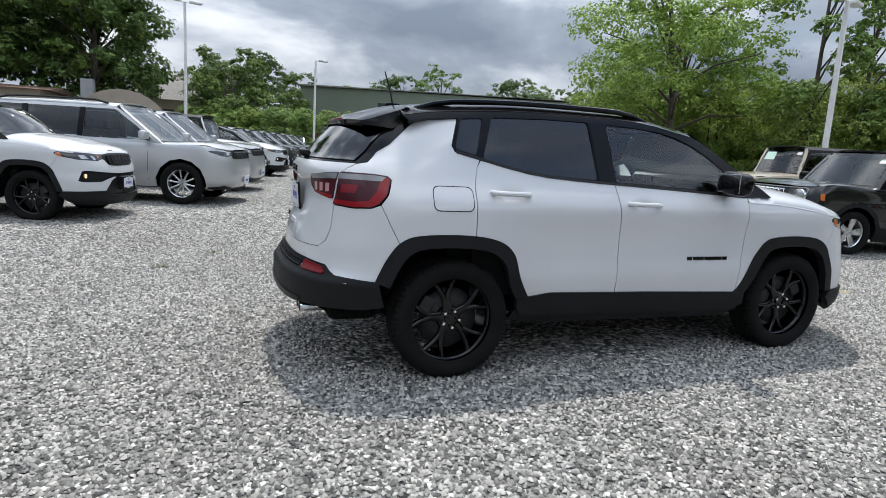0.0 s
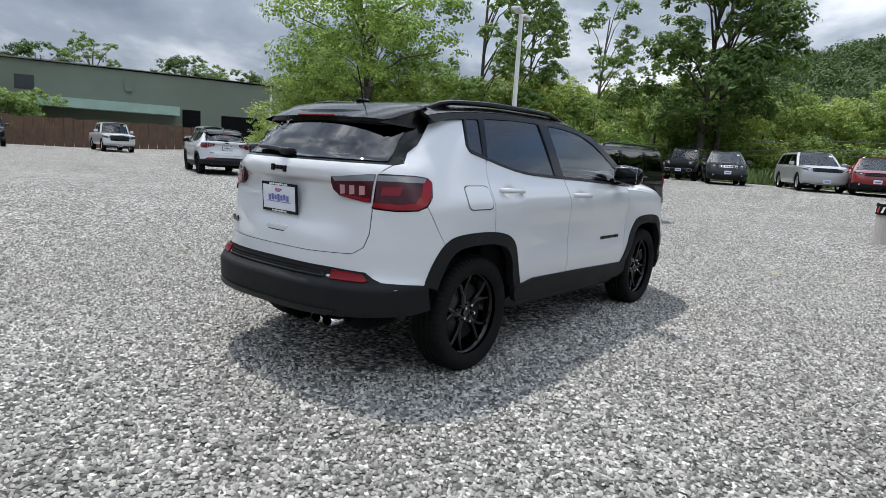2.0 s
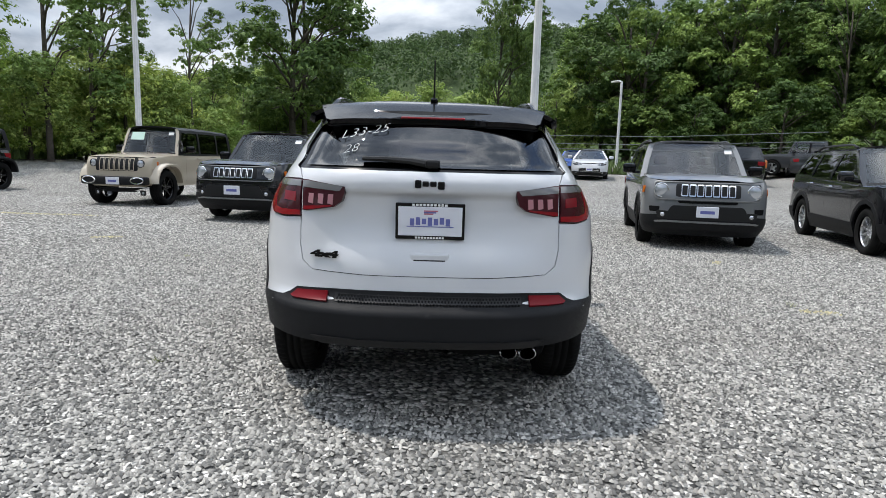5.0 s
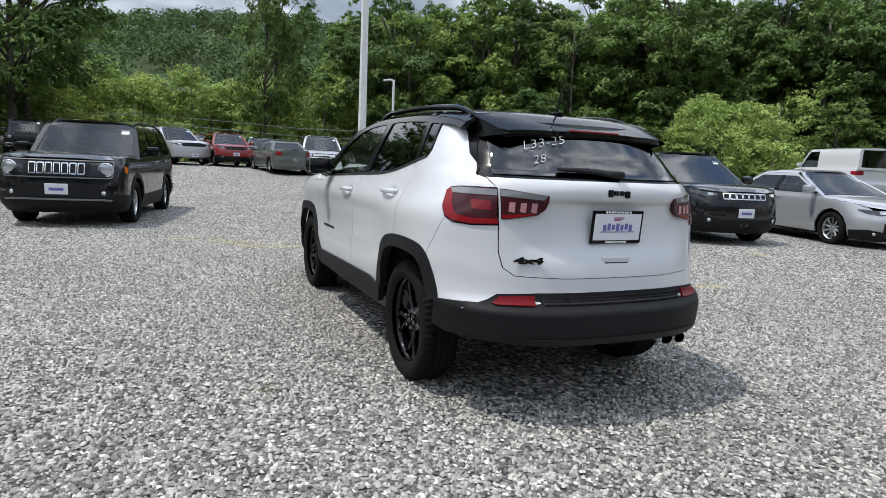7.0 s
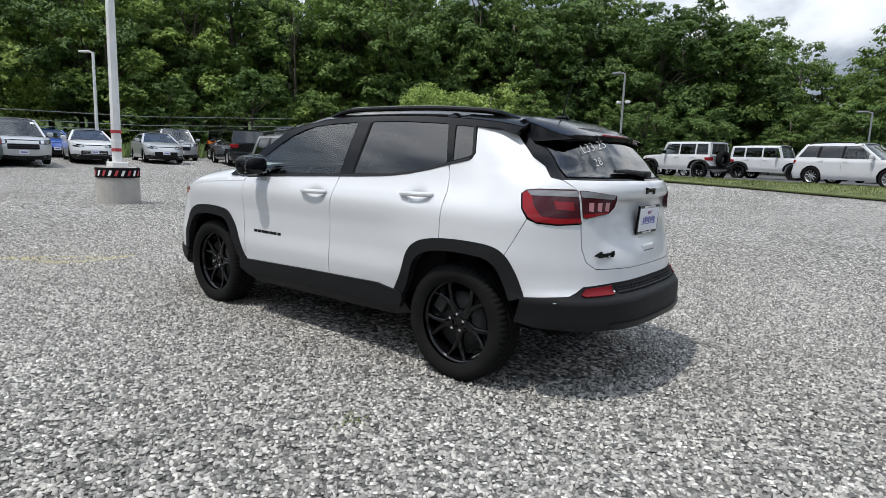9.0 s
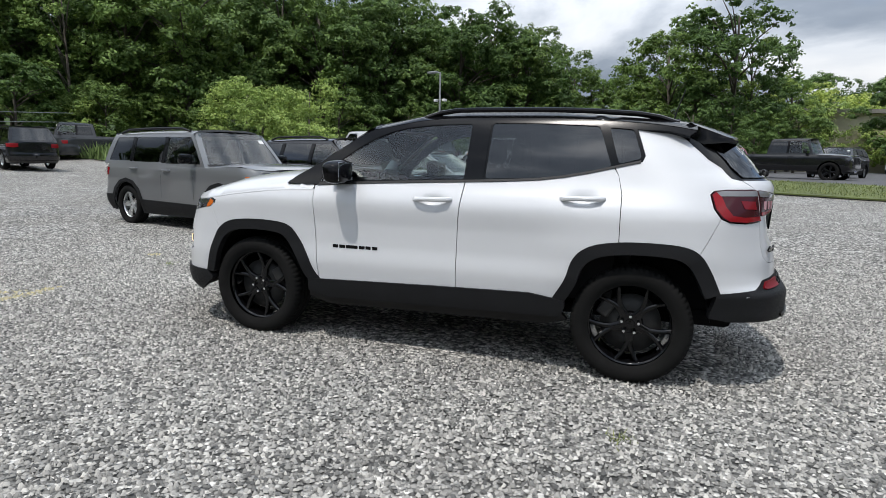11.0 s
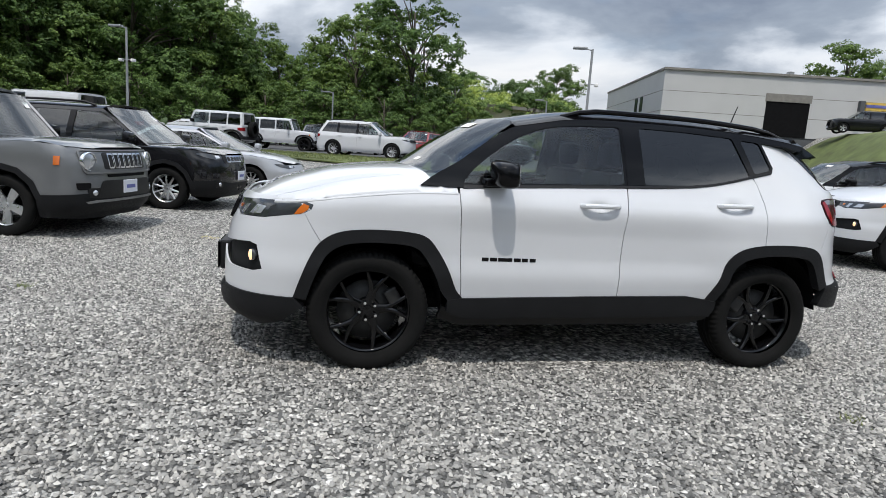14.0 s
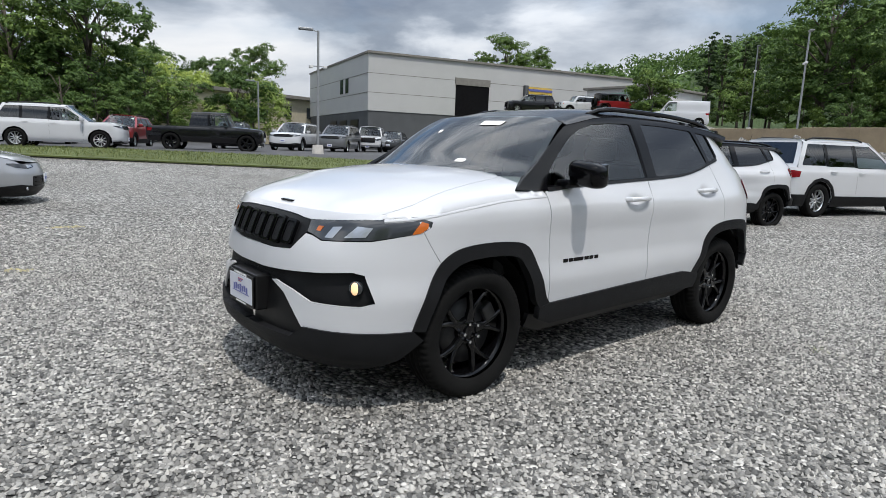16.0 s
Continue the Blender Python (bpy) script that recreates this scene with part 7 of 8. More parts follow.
# retaining wall of the terrace, with a small white building above
rw = tagged(new("retaining_wall"), "tan concrete-block retaining wall below the terrace", "wall", kind="structure")
for k in range(14):
    y = -25.5 + 3.0 * k
    x = -34 + (y + 12) * 0.2577
    bm = block(x - 0.3, x + 0.22 + 0.02 * (k % 3), y, y + 2.97, -0.2, 3.0 + 0.03 * (k % 2), 0.03)
    part("panel", bm, TAN_WALL, rw)
hut = thing("white_building", "low white service building on the terrace", "building")
part("wall", block(-60, -50, -38, -30.5, 4.2, 7.6, 0.05), mat("white_wall", (0.6, 0.6, 0.6), 0.7, vary=0.05), hut)
part("roof", block(-60.3, -49.7, -38.3, -30.2, 7.6, 7.85, 0.05), ROOF_GREY, hut)
part("sign_panel", block(-50.02, -49.85, -36.5, -32, 6.7, 7.2, 0.02), GREEN_ROOF, hut, "pale green sign bar")

# grey-green workshop to the north, with a wooden fence before it
north = thing("green_workshop", "long grey-green metal workshop with dark openings", "building")
A, dN = Vector((11.5, 59.0)), Vector((0.93, -0.37))
def nbox(name, s0, s1, d0, d1, z0, z1, material, label="", slope=0.0):
    n = Vector((-dN.y, dN.x))
    pts = [A + dN * s0 + n * d0, A + dN * s1 + n * d0, A + dN * s1 + n * d1, A + dN * s0 + n * d1]
    bm = bmesh.new()
    lo = [bm.verts.new((p.x, p.y, z0)) for p in pts]
    hi = [bm.verts.new((p.x, p.y, z1 - slope * (k in (1, 2)))) for k, p in enumerate(pts)]
    for k in range(4):
        bm.faces.new((lo[k], lo[(k + 1) % 4], hi[(k + 1) % 4], hi[k]))
    bm.faces.new(hi)
    bm.faces.new(lo[::-1])
    return part(name, bm, material, north, label)
nbox("wall", -6, 24, 0, 14, 0, 6.9, GREEN_WALL, slope=0.2)
nbox("wall", 24.002, 37, 0.002, 14, 0, 6.7, GREEN_WALL, slope=1.7)
nbox("roof_edge", -6.3, 24, -0.25, 14.2, 6.9, 7.05, ROOF_GREY, slope=0.2)
nbox("roof_edge", 24.0, 37.3, -0.248, 14.2, 6.7, 6.86, ROOF_GREY, slope=1.7)
nbox("awning", 3.5, 14.5, -2.6, 0, 3.1, 3.9, GREEN_ROOF, "pale green lean-to roof")
# dark blocks on the wall imitate the shaded inside of open bays
for s0, s1, z1 in ((15, 16.6, 3.8), (18.5, 22.5, 3.5), (26.5, 33, 3.2)):
    nbox("bay_shade", s0, s1, -0.03, 0.5, 0.2, z1, DARK, "dark block for the shade inside an open bay")
nbox("window", 2.0, 3.4, -0.04, 0.2, 4.4, 5.6, SCREEN)
nbox("vent", 10.2, 10.8, -0.2, 0.1, 5.0, 6.0, GREEN_WALL)
fence = thing("wooden_fence", "brown weathered wooden board fence behind the trucks", "fence")
for k in range(46):
    c = Vector((-1.5, 53.2)) + dN * (0.62 * k)
    h = 2.0 + 0.05 * ((k * 7) % 3)
    part("board", block(c.x - 0.29, c.x + 0.29, c.y - 0.04, c.y + 0.04, 0, h, 0.01, turn=Matrix.Translation((c.x, c.y, 0)) @ pose(0, 0, 0, 0, 0, -21.7) @ Matrix.Translation((-c.x, -c.y, 0))), BROWN, fence)
# old sheds and houses to the north-west
shed = thing("arched_shed", "tan arched-roof storage shed beyond the hedge", "shed")
v, f = [], []
for k in range(17):
    a = math.pi * k / 16
    v += [(-8.35 + 3.0 * math.cos(a), 43.5, 1.5 + 2.55 * math.sin(a)), (-10.6 + 3.0 * math.cos(a), 55, 1.5 + 2.55 * math.sin(a))]
f = [(2 * k, 2 * k + 1, 2 * k + 3, 2 * k + 2) for k in range(16)]
put("roof", mesh("roof", v, f, TARP), shed)
put("end_wall", mesh("end_wall", [p for p in v[::2]] + [(-11.35, 43.5, -0.2), (-5.35, 43.5, -0.2)], [tuple(range(17)) + (17, 18)], TARP, False), shed)
part("wall", block(-11.35, -11.25, 43.5, 44.5, -0.2, 1.5, 0), TARP, shed)
part("vent", block(-10.9, -10.1, 44.2, 45.0, 3.2, 4.6, 0.04), POLE_GREY, shed)
for x, y, w, z, mt, lab in ((-6.3, 58, 2.7, 4.3, CREAM, "cream house with a grey gabled roof"), (-17.0, 40.5, 4.6, 3.45, TARP, "brown low building with flat roof")):
    hs_ = thing("house", lab, "house")
    part("wall", block(x - w, x + w, y, y + 8, 0, z, 0.02), mt, hs_)
    bm = bmesh.new()
    hgt = 2.6 if mt is CREAM else 0.4
    vs = [bm.verts.new(p) for p in ((x - w - 0.5, y - 0.5, z), (x + w + 0.5, y - 0.5, z), (x + w + 0.5, y + 8.5, z), (x - w - 0.5, y + 8.5, z), (x - w - 0.5, y + 4, z + hgt), (x + w + 0.5, y + 4, z + hgt))]
    for t in ((0, 1, 5, 4), (2, 3, 4, 5), (0, 4, 3), (1, 2, 5), (3, 2, 1, 0)):
        bm.faces.new([vs[i] for i in t])
    part("roof", bm, ROOF_GREY if mt is CREAM else BROWN, hs_)
    for k in range(3):
        part("window", block(x - w * 0.6 + k * w * 0.6 - 0.5, x - w * 0.6 + k * w * 0.6 + 0.5, y - 0.04, y + 0.05, z * 0.55, z * 0.8, 0.01), SCREEN, hs_)

# vehicles on the upper lot
UPPER = "vehicles parked on the upper lot"
for ob, x, y, yaw in ((vehicle("small_suv", "small_suv", "white boxy small SUV side-on on the upper lot", "car", "white"), -44.0, -34.2, -27),
                      (vehicle("off_roader", "off_roader", "red off-road wagon with black top on the upper lot", "car", "red", roofmat=TRIM), -45.2, -30.8, 150),
                      (vehicle("van", "cargo_van", "small white cargo van parked above the retaining wall", "van", "white"), -42.1, -22.9, -60),
                      (vehicle("large_suv", "large_suv", "black large SUV outside the workshop door", "car", "black"), -41.5, -38.2, -30)):
    tagged(park(ob, x, y, yaw, float(height(x, y))), group=UPPER)
# ---- trees ----
def leaf_mat(name, dark, light):
    m = bpy.data.materials.new(name)
    t, n, b = nodes_of(m)
    g, oi = n.new("ShaderNodeNewGeometry"), n.new("ShaderNodeObjectInfo")
    col = ramp(t, g.outputs["Random Per Island"], [(0.0, dark), (0.6, tuple((a + c) / 2 for a, c in zip(dark, light))), (1.0, light)])
    mx = n.new("ShaderNodeMixRGB")
    mx.blend_type, mx.inputs[0].default_value = "MULTIPLY", 1
    t.links.new(col, mx.inputs[1])
    t.links.new(ramp(t, oi.outputs["Random"], [(0, (0.72, 0.78, 0.7)), (0.5, (1, 1, 1)), (1, (1.25, 1.15, 0.95))]), mx.inputs[2])
    t.links.new(mx.outputs[0], b.inputs["Base Color"])
    b.inputs["Roughness"].default_value = 0.6
    b.inputs["Specular IOR Level"].default_value = 0.3
    tr, ms = n.new("ShaderNodeBsdfTranslucent"), n.new("ShaderNodeMixShader")
    t.links.new(mx.outputs[0], tr.inputs[0])
    ms.inputs[0].default_value = 0.28
    t.links.new(b.outputs[0], ms.inputs[1])
    t.links.new(tr.outputs[0], ms.inputs[2])
    t.links.new(ms.outputs[0], n["Material Output"].inputs[0])
    return m


LEAF_DARK = leaf_mat("dark_leaves", (0.052, 0.1, 0.026), (0.155, 0.245, 0.06))
LEAF_MID = leaf_mat("mid_leaves", (0.115, 0.19, 0.045), (0.28, 0.4, 0.11))
LEAF_LIGHT = leaf_mat("light_leaves", (0.135, 0.235, 0.045), (0.33, 0.46, 0.11))
LEAF_HILL = leaf_mat("hill_leaves", (0.04, 0.075, 0.024), (0.105, 0.165, 0.05))
LEAF_WILLOW = leaf_mat("willow_leaves", (0.19, 0.28, 0.065), (0.43, 0.53, 0.15))
NEEDLE = leaf_mat("pine_needles", (0.03, 0.058, 0.02), (0.075, 0.125, 0.038))
BARK = mat("bark", (0.09, 0.075, 0.06), 0.95, vary=0.3, scale=6, bump=0.5, bump_scale=30)


def leaf_quads(rng, centers, normals, size):
    """Small bent leaf clusters, each four corners."""
    n = len(centers)
    nn = normals + rng.normal(0, 0.42, (n, 3))
    nn /= np.linalg.norm(nn, axis=1)[:, None]
    a = np.cross(nn, rng.normal(0, 1, (n, 3)))
    a /= np.linalg.norm(a, axis=1)[:, None] + 1e-9
    b = np.cross(nn, a)
    s = size * rng.uniform(0.6, 1.3, (n, 1))
    V = np.stack([centers - a * s, centers + b * s * 0.55 - nn * s * 0.2, centers + a * s, centers - b * s * 0.55 - nn * s * 0.2], 1).reshape(-1, 3)
    F = np.arange(4 * n).reshape(-1, 4)
    return V, F


def tree_meshes(seed, h, spread, trunk, leaves, size, shape="round", clumps=26, leafmat=None):
    """A trunk with limbs, and a crown of leaf clusters in clumps, as two meshes."""
    rng = np.random.default_rng(seed)
    bm = bmesh.new()
    lean = rng.normal(0, 0.03, 2) * h
    def axis(t): return Vector((lean[0] * t * t, lean[1] * t * t, h * t))
    tube([axis(t) for t in (-0.02, 0.1, 0.25, 0.45, 0.65, 0.85)], trunk, 8, bm, 0.25)
    C, Rr = [], []
    for k in range(clumps):
        u = (k + 0.5) / clumps
        if shape == "round":
            t = 0.27 + 0.69 * u
            w = spread * math.sqrt(max(0.05, 1 - ((t - 0.56) / 0.46) ** 2))
        elif shape == "tall":
            t = 0.22 + 0.76 * u
            w = spread * math.sqrt(max(0.04, 1 - ((t - 0.52) / 0.5) ** 2))
        elif shape == "cone":
            t = 0.12 + 0.86 * u
            w = spread * (1.03 - t) ** 0.85
        else:
            t = 0.08 + 0.86 * u
            w = spread * math.sqrt(max(0.05, 1 - ((t - 0.4) / 0.62) ** 2))
        a, q = rng.uniform(0, math.tau), w * math.sqrt(rng.uniform(0.25, 1.0))
        c = axis(min(t, 0.97)) + Vector((q * math.cos(a), q * math.sin(a), rng.normal(0, 0.02) * h))
        C.append(c)
        Rr.append(spread * rng.uniform(0.24, 0.42) * (0.7 if shape == "cone" else 1.0) * (1.0 if t < 0.85 else 0.75))
        if k % 2 == 0 and shape != "bush":
            root = axis(max(0.18, t * 0.72))
            tube([root, root.lerp(c, 0.5) + Vector((0, 0, 0.04 * h)), c], trunk * 0.32, 5, bm, 0.3)
    bmesh.ops.recalc_face_normals(bm, faces=bm.faces)
    wood = bpy.data.meshes.new("trunk")
    bm.to_mesh(wood)
    bm.free()
    wood.materials.append(BARK)
    wood.polygons.foreach_set("use_smooth", [True] * len(wood.polygons))
    C, Rr = np.array([tuple(c) for c in C]), np.array(Rr)
    # each clump is a heap of sprays, each spray a tuft of leaves
    sprays = 22 * len(C)
    own = rng.choice(len(C), sprays, p=Rr ** 2 / (Rr ** 2).sum())
    sd = rng.normal(0, 1, (sprays, 3))
    sd /= np.linalg.norm(sd, axis=1)[:, None]
    sd[:, 2] = np.where(sd[:, 2] < -0.35, -sd[:, 2], sd[:, 2])
    flat = np.array([1, 1, 0.8 if shape != "cone" else 0.45])
    SC = C[own] + sd * (Rr[own] * rng.uniform(0.62, 1.0, sprays))[:, None] * flat
    pick = rng.integers(0, sprays, leaves)
    d = rng.normal(0, 1, (leaves, 3))
    d /= np.linalg.norm(d, axis=1)[:, None]
    P = SC[pick] + d * (Rr[own[pick]] * rng.uniform(0.08, 0.34, leaves))[:, None] * [1, 1, 0.6]
    d = 0.8 * sd[pick] + 0.5 * d
    V, F = leaf_quads(rng, P, d + [0, 0, 0.45], size)
    crown = mesh("crown", V, F, leafmat, False)
    return wood, crown


KINDS = {}
for nm, args in {
    "oak_a": (11, 15, 5.6, 0.34, 15000, 0.19, "round", 34, LEAF_DARK), "oak_b": (12, 17, 5.0, 0.34, 14000, 0.19, "tall", 38, LEAF_DARK),
    "maple": (13, 13, 5.4, 0.3, 17000, 0.125, "round", 40, LEAF_LIGHT), "poplar": (14, 17, 3.0, 0.2, 8500, 0.13, "tall", 26, LEAF_MID),
    "ash": (15, 15, 4.2, 0.28, 9000, 0.17, "tall", 34, LEAF_MID), "willow": (16, 8, 4.2, 0.18, 7500, 0.14, "bush", 28, LEAF_WILLOW),
    "bush": (17, 3.6, 2.4, 0.08, 3600, 0.11, "bush", 16, LEAF_LIGHT), "shrub": (18, 4.5, 2.6, 0.09, 4000, 0.12, "bush", 18, LEAF_MID),
    "pine": (19, 14, 3.2, 0.25, 6500, 0.18, "cone", 40, NEEDLE), "yew": (20, 6.5, 2.9, 0.16, 7000, 0.125, "tall", 24, LEAF_DARK)}.items():
    KINDS[nm] = tree_meshes(*args)
NAMES = {"oak_a": ("tree", "dark green broad-crowned tree at the wood edge"), "oak_b": ("tree", "tall dark green tree in the wood edge"), "maple": ("tree", "bright green spreading tree with forked trunk"),
         "poplar": ("tree", "slim airy tree with gaps in its crown"), "ash": ("tree", "mid-green tall tree at the wood edge"), "willow": ("tree", "light green feathery young tree"),
         "bush": ("bush", "light green bushy undergrowth at the lot edge"), "shrub": ("bush", "mid-green bushy shrub at the lot edge"), "pine": ("tree", "dark green conifer on the slope"), "yew": ("tree", "dense rounded dark green tree")}
trng = random.Random(5)


def plant(kind, x, y, scale=1.0, z=None, thin=1.0):
    cat, lab = NAMES[kind]
    m = pose(x, y, (float(height(x, y)) if z is None else z) - 0.05, 0, 0, trng.uniform(0, 360)) @ Matrix.Diagonal((scale * thin, scale * thin, scale, 1))
    ob = thing("tree" if cat == "tree" else "bush", lab, cat, m, group="trees and bushes round the lot")
    wood, crown = KINDS[kind]
    put("trunk", wood, ob)
    put("crown", crown, ob)
    return ob


def belt(a0, a1, d0, d1, n, kinds, s0, s1):
    """A belt of planting between two bearings and two distances."""
    for k in range(n):
        a, d = radians(a0 + (a1 - a0) * (k + trng.uniform(0.1, 0.9)) / n), trng.uniform(d0, d1)
        plant(trng.choice(kinds), d * math.cos(a), d * math.sin(a), trng.uniform(s0, s1))


# single trees by the gravel
plant("maple", 22.0, 24.6, 0.95)
plant("maple", 26.5, 29.0, 0.8)
for x, y, k, s in ((27.5, 20.3, "poplar", 0.92), (30.0, 19.4, "poplar", 0.86), (33.5, 20.5, "poplar", 0.75), (35.5, 16.2, "poplar", 0.72), (39, 16.0, "poplar", 0.5),
                   (43, 11.3, "oak_b", 1.0), (46, 11.0, "ash", 1.05), (48.5, -6.0, "poplar", 1.0), (50, -13, "poplar", 0.85), (48, -17, "ash", 0.85)):
    plant(k, x, y, s)
plant("oak_b", 46, -4.8, 0.85, thin=0.55)
belt(54, 22, 36, 48, 22, ["willow"], 0.6, 0.85)
belt(58, 20, 34, 40, 20, ["bush", "bush", "willow"], 0.6, 0.85)
belt(24, -14, 47, 60, 26, ["willow", "willow", "willow", "shrub"], 0.8, 1.02)
# the wood to the south-east and south
belt(-12, -46, 47, 56, 19, ["ash", "oak_b", "ash", "poplar", "oak_b"], 0.78, 0.96)
belt(-18, -48, 58, 70, 14, ["oak_b", "oak_a", "ash"], 0.86, 1.0)
belt(-42, -66, 48, 56, 14, ["oak_a", "oak_b"], 0.8, 0.94)
belt(-66, -80, 52, 60, 8, ["oak_a", "oak_b"], 0.72, 0.86)
belt(-44, -68, 60, 70, 11, ["oak_a", "oak_b"], 0.92, 1.06)
belt(-68, -82, 62, 74, 6, ["oak_a", "oak_b"], 0.84, 0.95)
belt(-80, -103, 58, 70, 13, ["oak_a", "oak_b", "ash"], 0.58, 0.72)
belt(-18, -46, 44, 50, 17, ["shrub", "yew", "yew"], 0.6, 0.9)
belt(-46, -62, 42, 48, 9, ["yew", "yew", "shrub"], 0.55, 0.8)
belt(-50, -57, 31, 38, 5, ["bush", "willow", "shrub"], 0.6, 0.85)
belt(-60, -104, 46, 56, 22, ["yew"], 0.6, 0.9)
plant("oak_b", -7.5, -58.0, 0.95)
plant("poplar", -4.5, -60.0, 0.95)
plant("poplar", -9.5, -62.0, 0.85)
plant("oak_a", -2.0, -57.0, 0.85)
plant("poplar", -13.5, -64.0, 0.6)
plant("yew", -21.8, -62.0, 1.25)
plant("oak_a", -35, -90.0, 0.95)
plant("oak_a", -30, -92.0, 0.8)
plant("oak_a", -24, -95.0, 0.85)
belt(-112, -103, 70, 80, 6, ["shrub", "willow"], 0.9, 1.3)
# behind the workshop and on the terrace
plant("oak_a", -72, -72.0, 0.95)
plant("oak_a", -77, -71.0, 0.85)
for x, y, k, s in ((-44.3, -26.8, "yew", 0.72), (-44.0, -26.5, "yew", 0.62), (-44.6, -27.1, "yew", 0.66), (-49, -13.0, "yew", 0.5), (-50, -9.0, "yew", 0.55), (-52, -5.5, "yew", 0.8), (-53, -1.0, "yew", 0.9), (-50, 5, "yew", 1.0)):
    plant(k, x, y, s)
belt(-155, -205, 84, 110, 34, ["pine", "oak_a", "pine", "ash"], 0.8, 1.1)
belt(-150, -205, 66, 80, 14, ["pine", "shrub", "yew"], 0.7, 1.0)
belt(-152, -205, 70, 84, 30, ["yew", "shrub", "yew", "oak_a"], 0.75, 1.15)
# north and north-west
for x, y, k, s in ((-11.0, 50.5, "oak_a", 1.12), (-14.8, 52.0, "oak_a", 1.2), (-19.5, 48, "oak_a", 1.0), (-22, 34, "maple", 0.7), (-0.8, 52.3, "yew", 1.3), (-1.2, 55, "yew", 1.1), (4.5, 60, "yew", 0.95), (-3.5, 60, "yew", 0.9)):
    plant(k, x, y, s)
for k in range(9):
    plant("shrub", 2.0 + 1.4 * k, 56.5 - 0.3 * k, 0.95)
for k in range(8):
    plant("shrub", -3.0 + 1.2 * k, 49.6 - 0.3 * k, 0.85)
belt(96, 48, 92, 120, 20, ["oak_a", "pine", "ash"], 0.7, 0.95)
belt(150, 100, 40, 60, 16, ["oak_a", "ash", "shrub"], 0.8, 1.0)


# the far wooded hills
def wooded(name, x0, x1, y0, y1, n, seed, material, r0, label):
    rng = np.random.default_rng(seed)
    x, y = rng.uniform(x0, x1, n), rng.uniform(y0, y1, n)
    keep = (np.hypot(x, y) > r0)
    x, y = x[keep], y[keep]
    z, R = height(x, y) + 3.0, rng.uniform(3.5, 6.5, len(x))
    m = 150
    d = rng.normal(0, 1, (len(x), m, 3))
    d /= np.linalg.norm(d, axis=2)[..., None]
    d[..., 2] = np.abs(d[..., 2]) * 1.25 - 0.25
    P = np.stack([x, y, z], 1)[:, None] + d * R[:, None, None] * rng.uniform(0.75, 1.05, (len(x), m, 1))
    V, F = leaf_quads(rng, P.reshape(-1, 3), d.reshape(-1, 3), 0.62)
    return tagged(put(name, mesh(name, V, F, material, False)), label, "woods", kind="stuff")


wooded("far_woods", 110, 360, -260, 190, 1500, 21, LEAF_HILL, 120, "far green wooded hillside to the east")
wooded("far_woods", -330, -105, -140, 220, 750, 22, LEAF_DARK, 112, "far dark wooded hillside to the west")
wooded("far_woods", 40, 160, -240, -95, 280, 23, LEAF_DARK, 95, "far wooded rise to the south")
# ---- loose gravel, stone by stone, where the way passes nearest ----
def stone_mat(name, rows):
    m = bpy.data.materials.new(name)
    t, n, b = nodes_of(m)
    g = n.new("ShaderNodeNewGeometry")
    col = ramp(t, g.outputs["Random Per Island"], rows)
    mx = n.new("ShaderNodeMixRGB")
    mx.blend_type, mx.inputs[0].default_value = "MULTIPLY", 1
    t.links.new(col, mx.inputs[1])
    t.links.new(ramp(t, noise_fac(t, 0.5, 4), [(0.3, (0.98, 0.955, 0.905)), (0.7, (1.22, 1.21, 1.165))]), mx.inputs[2])
    t.links.new(mx.outputs[0], b.inputs["Base Color"])
    b.inputs["Roughness"].default_value = 0.8
    b.inputs["Specular IOR Level"].default_value = 0.35
    return m


STONE = stone_mat("gravel_stones", [(0.0, (0.07, 0.071, 0.072)), (0.2, (0.135, 0.135, 0.133)), (0.5, (0.225, 0.223, 0.217)), (0.8, (0.315, 0.311, 0.3)), (0.95, (0.395, 0.387, 0.37)), (1.0, (0.49, 0.48, 0.463))])
YELLOW = stone_mat("yellow_sprayed_stones", [(0.0, (0.2, 0.19, 0.14)), (0.6, (0.33, 0.3, 0.18)), (1.0, (0.46, 0.41, 0.22))])


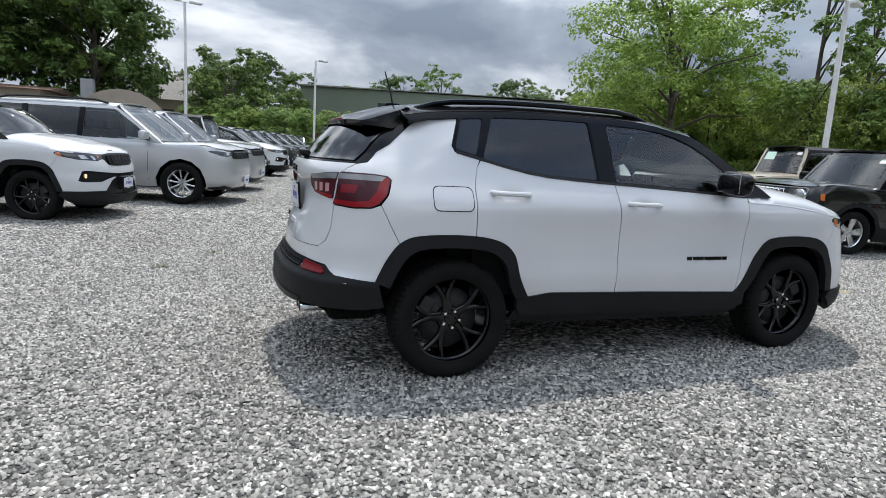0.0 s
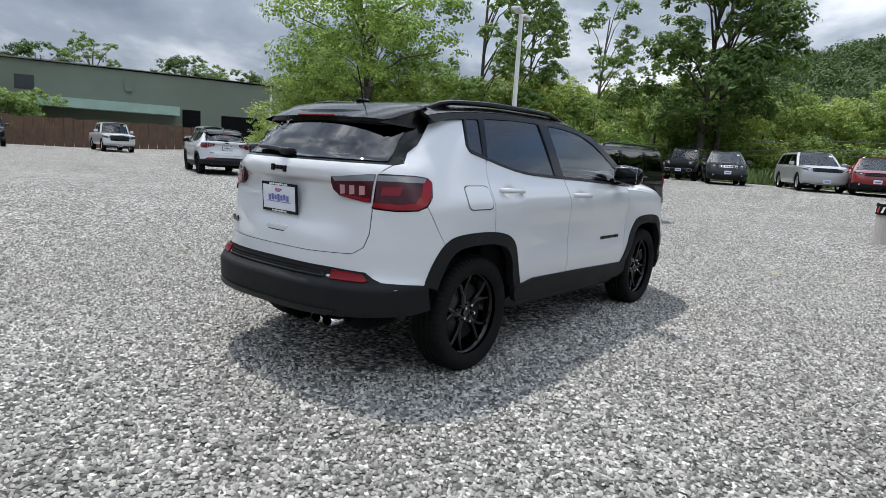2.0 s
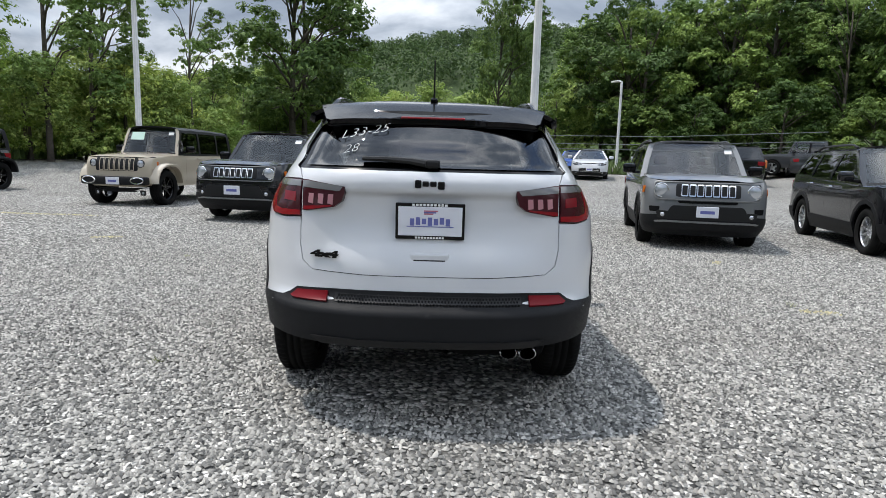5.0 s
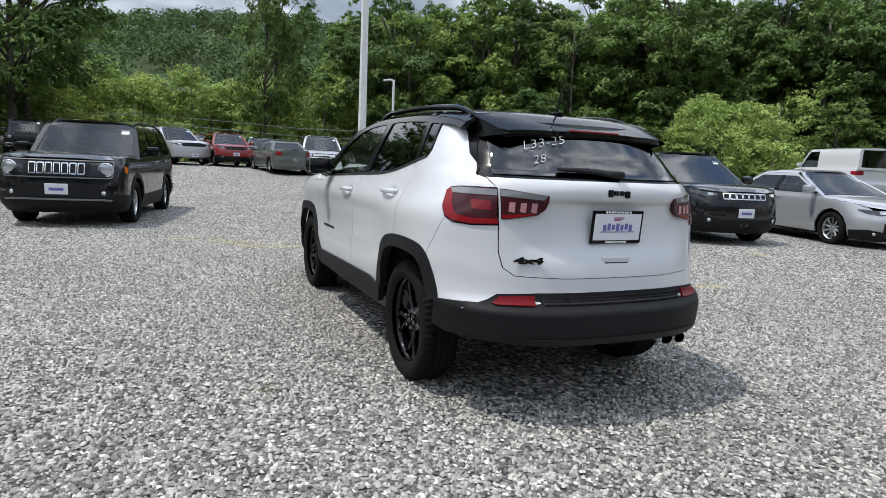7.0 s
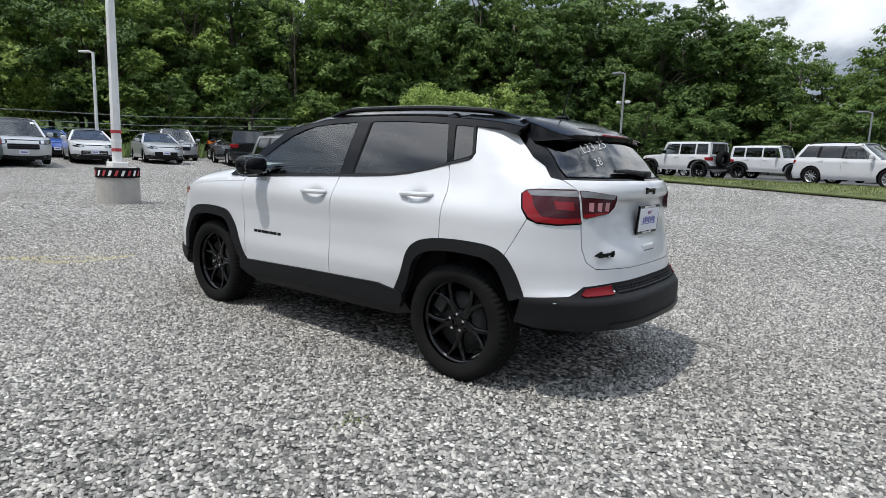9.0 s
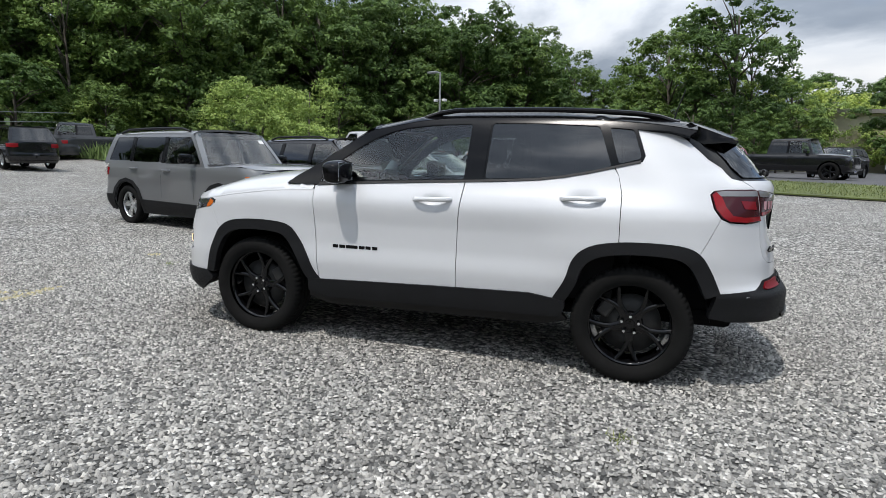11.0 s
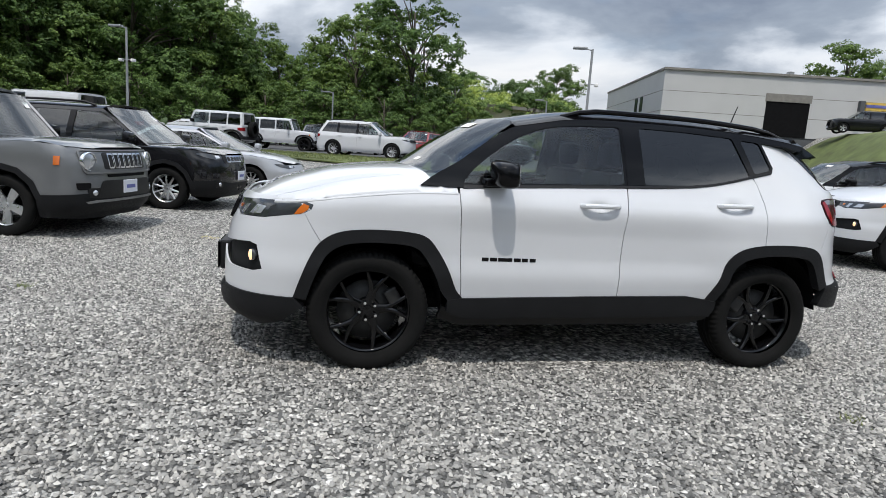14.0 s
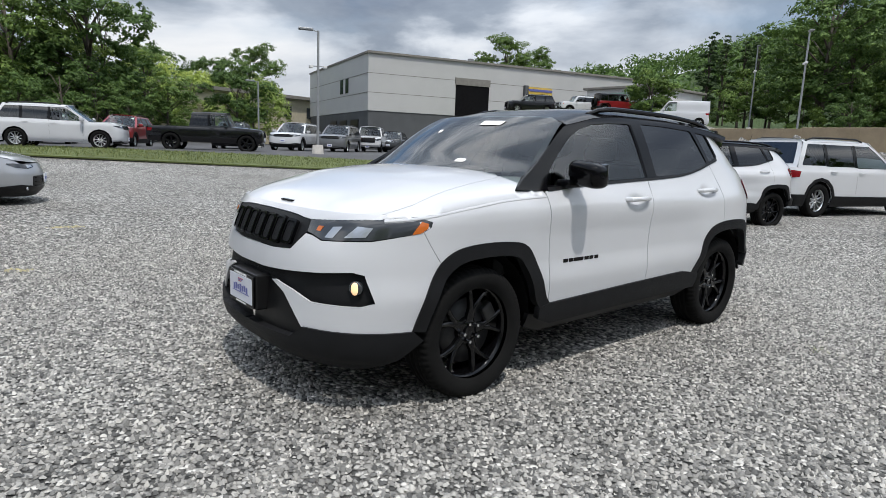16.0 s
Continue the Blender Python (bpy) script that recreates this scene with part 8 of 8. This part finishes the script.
def stones(name, x, y, size, material, label, seed, sink=0.35):
    """Many angular stones in one mesh: a ring of five corners with a ridge on top."""
    rng = np.random.default_rng(seed)
    n = len(x)
    a = rng.uniform(0, math.tau, n)[:, None] + np.arange(5) * math.tau / 5 + rng.normal(0, 0.22, (n, 5))
    r = size[:, None] * rng.uniform(0.7, 1.15, (n, 5))
    st = rng.uniform(0.65, 1.0, n)[:, None]
    th = rng.uniform(0, math.tau, n)[:, None]
    u, w = r * np.cos(a), r * np.sin(a) * st
    X, Y = u * np.cos(th) - w * np.sin(th), u * np.sin(th) + w * np.cos(th)
    z0 = height(x, y)[:, None]
    hgt = size * rng.uniform(0.5, 0.95, n)
    low = z0 + 0.012 * rng.random((n, 1)) - 0.004 + hgt[:, None] * rng.uniform(-0.1, 0.3, (n, 5))
    ring = np.stack([x[:, None] + X, y[:, None] + Y, low], -1)
    k = rng.uniform(0.3, 0.6, (n, 2))
    tops = np.stack([np.stack([x + X[:, j] * k[:, q], y + Y[:, j] * k[:, q], z0[:, 0] + 0.006 + hgt * rng.uniform(0.8, 1.15, n)], -1) for q, j in enumerate((0, 2))], 1)
    V = np.concatenate([ring, tops], 1).reshape(-1, 3)
    o = (np.arange(n) * 7)[:, None, None]
    T = np.array([(0, 1, 5), (1, 6, 5), (1, 2, 6), (2, 3, 6), (3, 4, 6), (4, 5, 6), (4, 0, 5)])
    F = (o + T).reshape(-1, 3)
    me = bpy.data.meshes.new(name)
    me.vertices.add(len(V))
    me.vertices.foreach_set("co", V.ravel())
    me.loops.add(F.size)
    me.loops.foreach_set("vertex_index", F.ravel().astype(np.int32))
    me.polygons.add(len(F))
    me.polygons.foreach_set("loop_start", np.arange(0, F.size, 3, dtype=np.int32))
    me.materials.append(material)
    me.update(calc_edges=True)
    return tagged(put(name, me), label, "gravel", kind="stuff")


grng = np.random.default_rng(77)
gx, gy = np.meshgrid(np.arange(-9.5, 9.5, 0.027), np.arange(-8.6, 8.6, 0.027))
gx, gy = gx.ravel(), gy.ravel()
# a ring of ground round the white car
ring_d = np.hypot(gx / 1.12 - 0.1, gy)
keep = (grng.random(len(gx)) < np.clip((7.6 - ring_d) / 3.6, 0, 1) ** 1.5) & ((np.abs(gx) > 1.9) | (np.abs(gy) > 0.55))
gx, gy = gx[keep], gy[keep]
gx, gy = gx + grng.uniform(-0.013, 0.013, len(gx)), gy + grng.uniform(-0.014, 0.014, len(gy))
stones("gravel", gx, gy, 0.0085 + 0.0095 * grng.random(len(gx)) ** 1.8, STONE, "loose angular grey crushed-stone gravel", 8)
# faint yellow survey marks sprayed on the gravel
yx, yy = [], []
for line in (((4.73, 2.1), (4.53, 1.47), (4.0, 0.61)), ((4.35, 1.39), (3.89, 1.15), (3.85, 0.78), (3.9, 0.42)), ((6.59, 8.53), (6.51, 6.36)), ((3.7, 4.87), (3.84, 4.55)),
             ((0.38, -3.36), (0.33, -3.65)), ((4.52, -1.44), (4.62, -1.44)), ((2.32, -6.56), (1.95, -6.57)), ((3.01, -3.79), (2.86, -3.7))):
    for (x0, y0), (x1, y1) in zip(line, line[1:]):
        n = int(30 + 75 * math.hypot(x1 - x0, y1 - y0))
        t = grng.random(n)
        yx += list(x0 + (x1 - x0) * t + grng.normal(0, 0.03, n))
        yy += list(y0 + (y1 - y0) * t + grng.normal(0, 0.03, n))
stones("yellow_mark", np.array(yx), np.array(yy), np.full(len(yx), 0.017), YELLOW, "yellow spray-painted stones in faint lines", 9)
# weeds
wx = np.array([-1.33, -2.6, -3.1, 2.4, 3.9, -0.8, 0.6])
wy = np.array([1.67, 3.4, 2.6, 3.0, -1.0, 3.6, -3.4])
V, Fw = [], []
for x, y in zip(wx, wy):
    for k in range(30):
        a, l = grng.uniform(0, math.tau), grng.uniform(0.02, 0.05)
        px, py = x + grng.normal(0, 0.03), y + grng.normal(0, 0.03)
        i = len(V)
        zz = float(height(px, py))
        V += [(px - 0.004, py, zz), (px + 0.004, py, zz), (px + l * math.cos(a), py + l * math.sin(a), zz + 0.01 + l * 0.7)]
        Fw.append((i, i + 1, i + 2))
tagged(put("weeds", mesh("weeds", V, Fw, GREEN_BLADE, False)), "small green weeds between the stones", "weeds", kind="stuff")
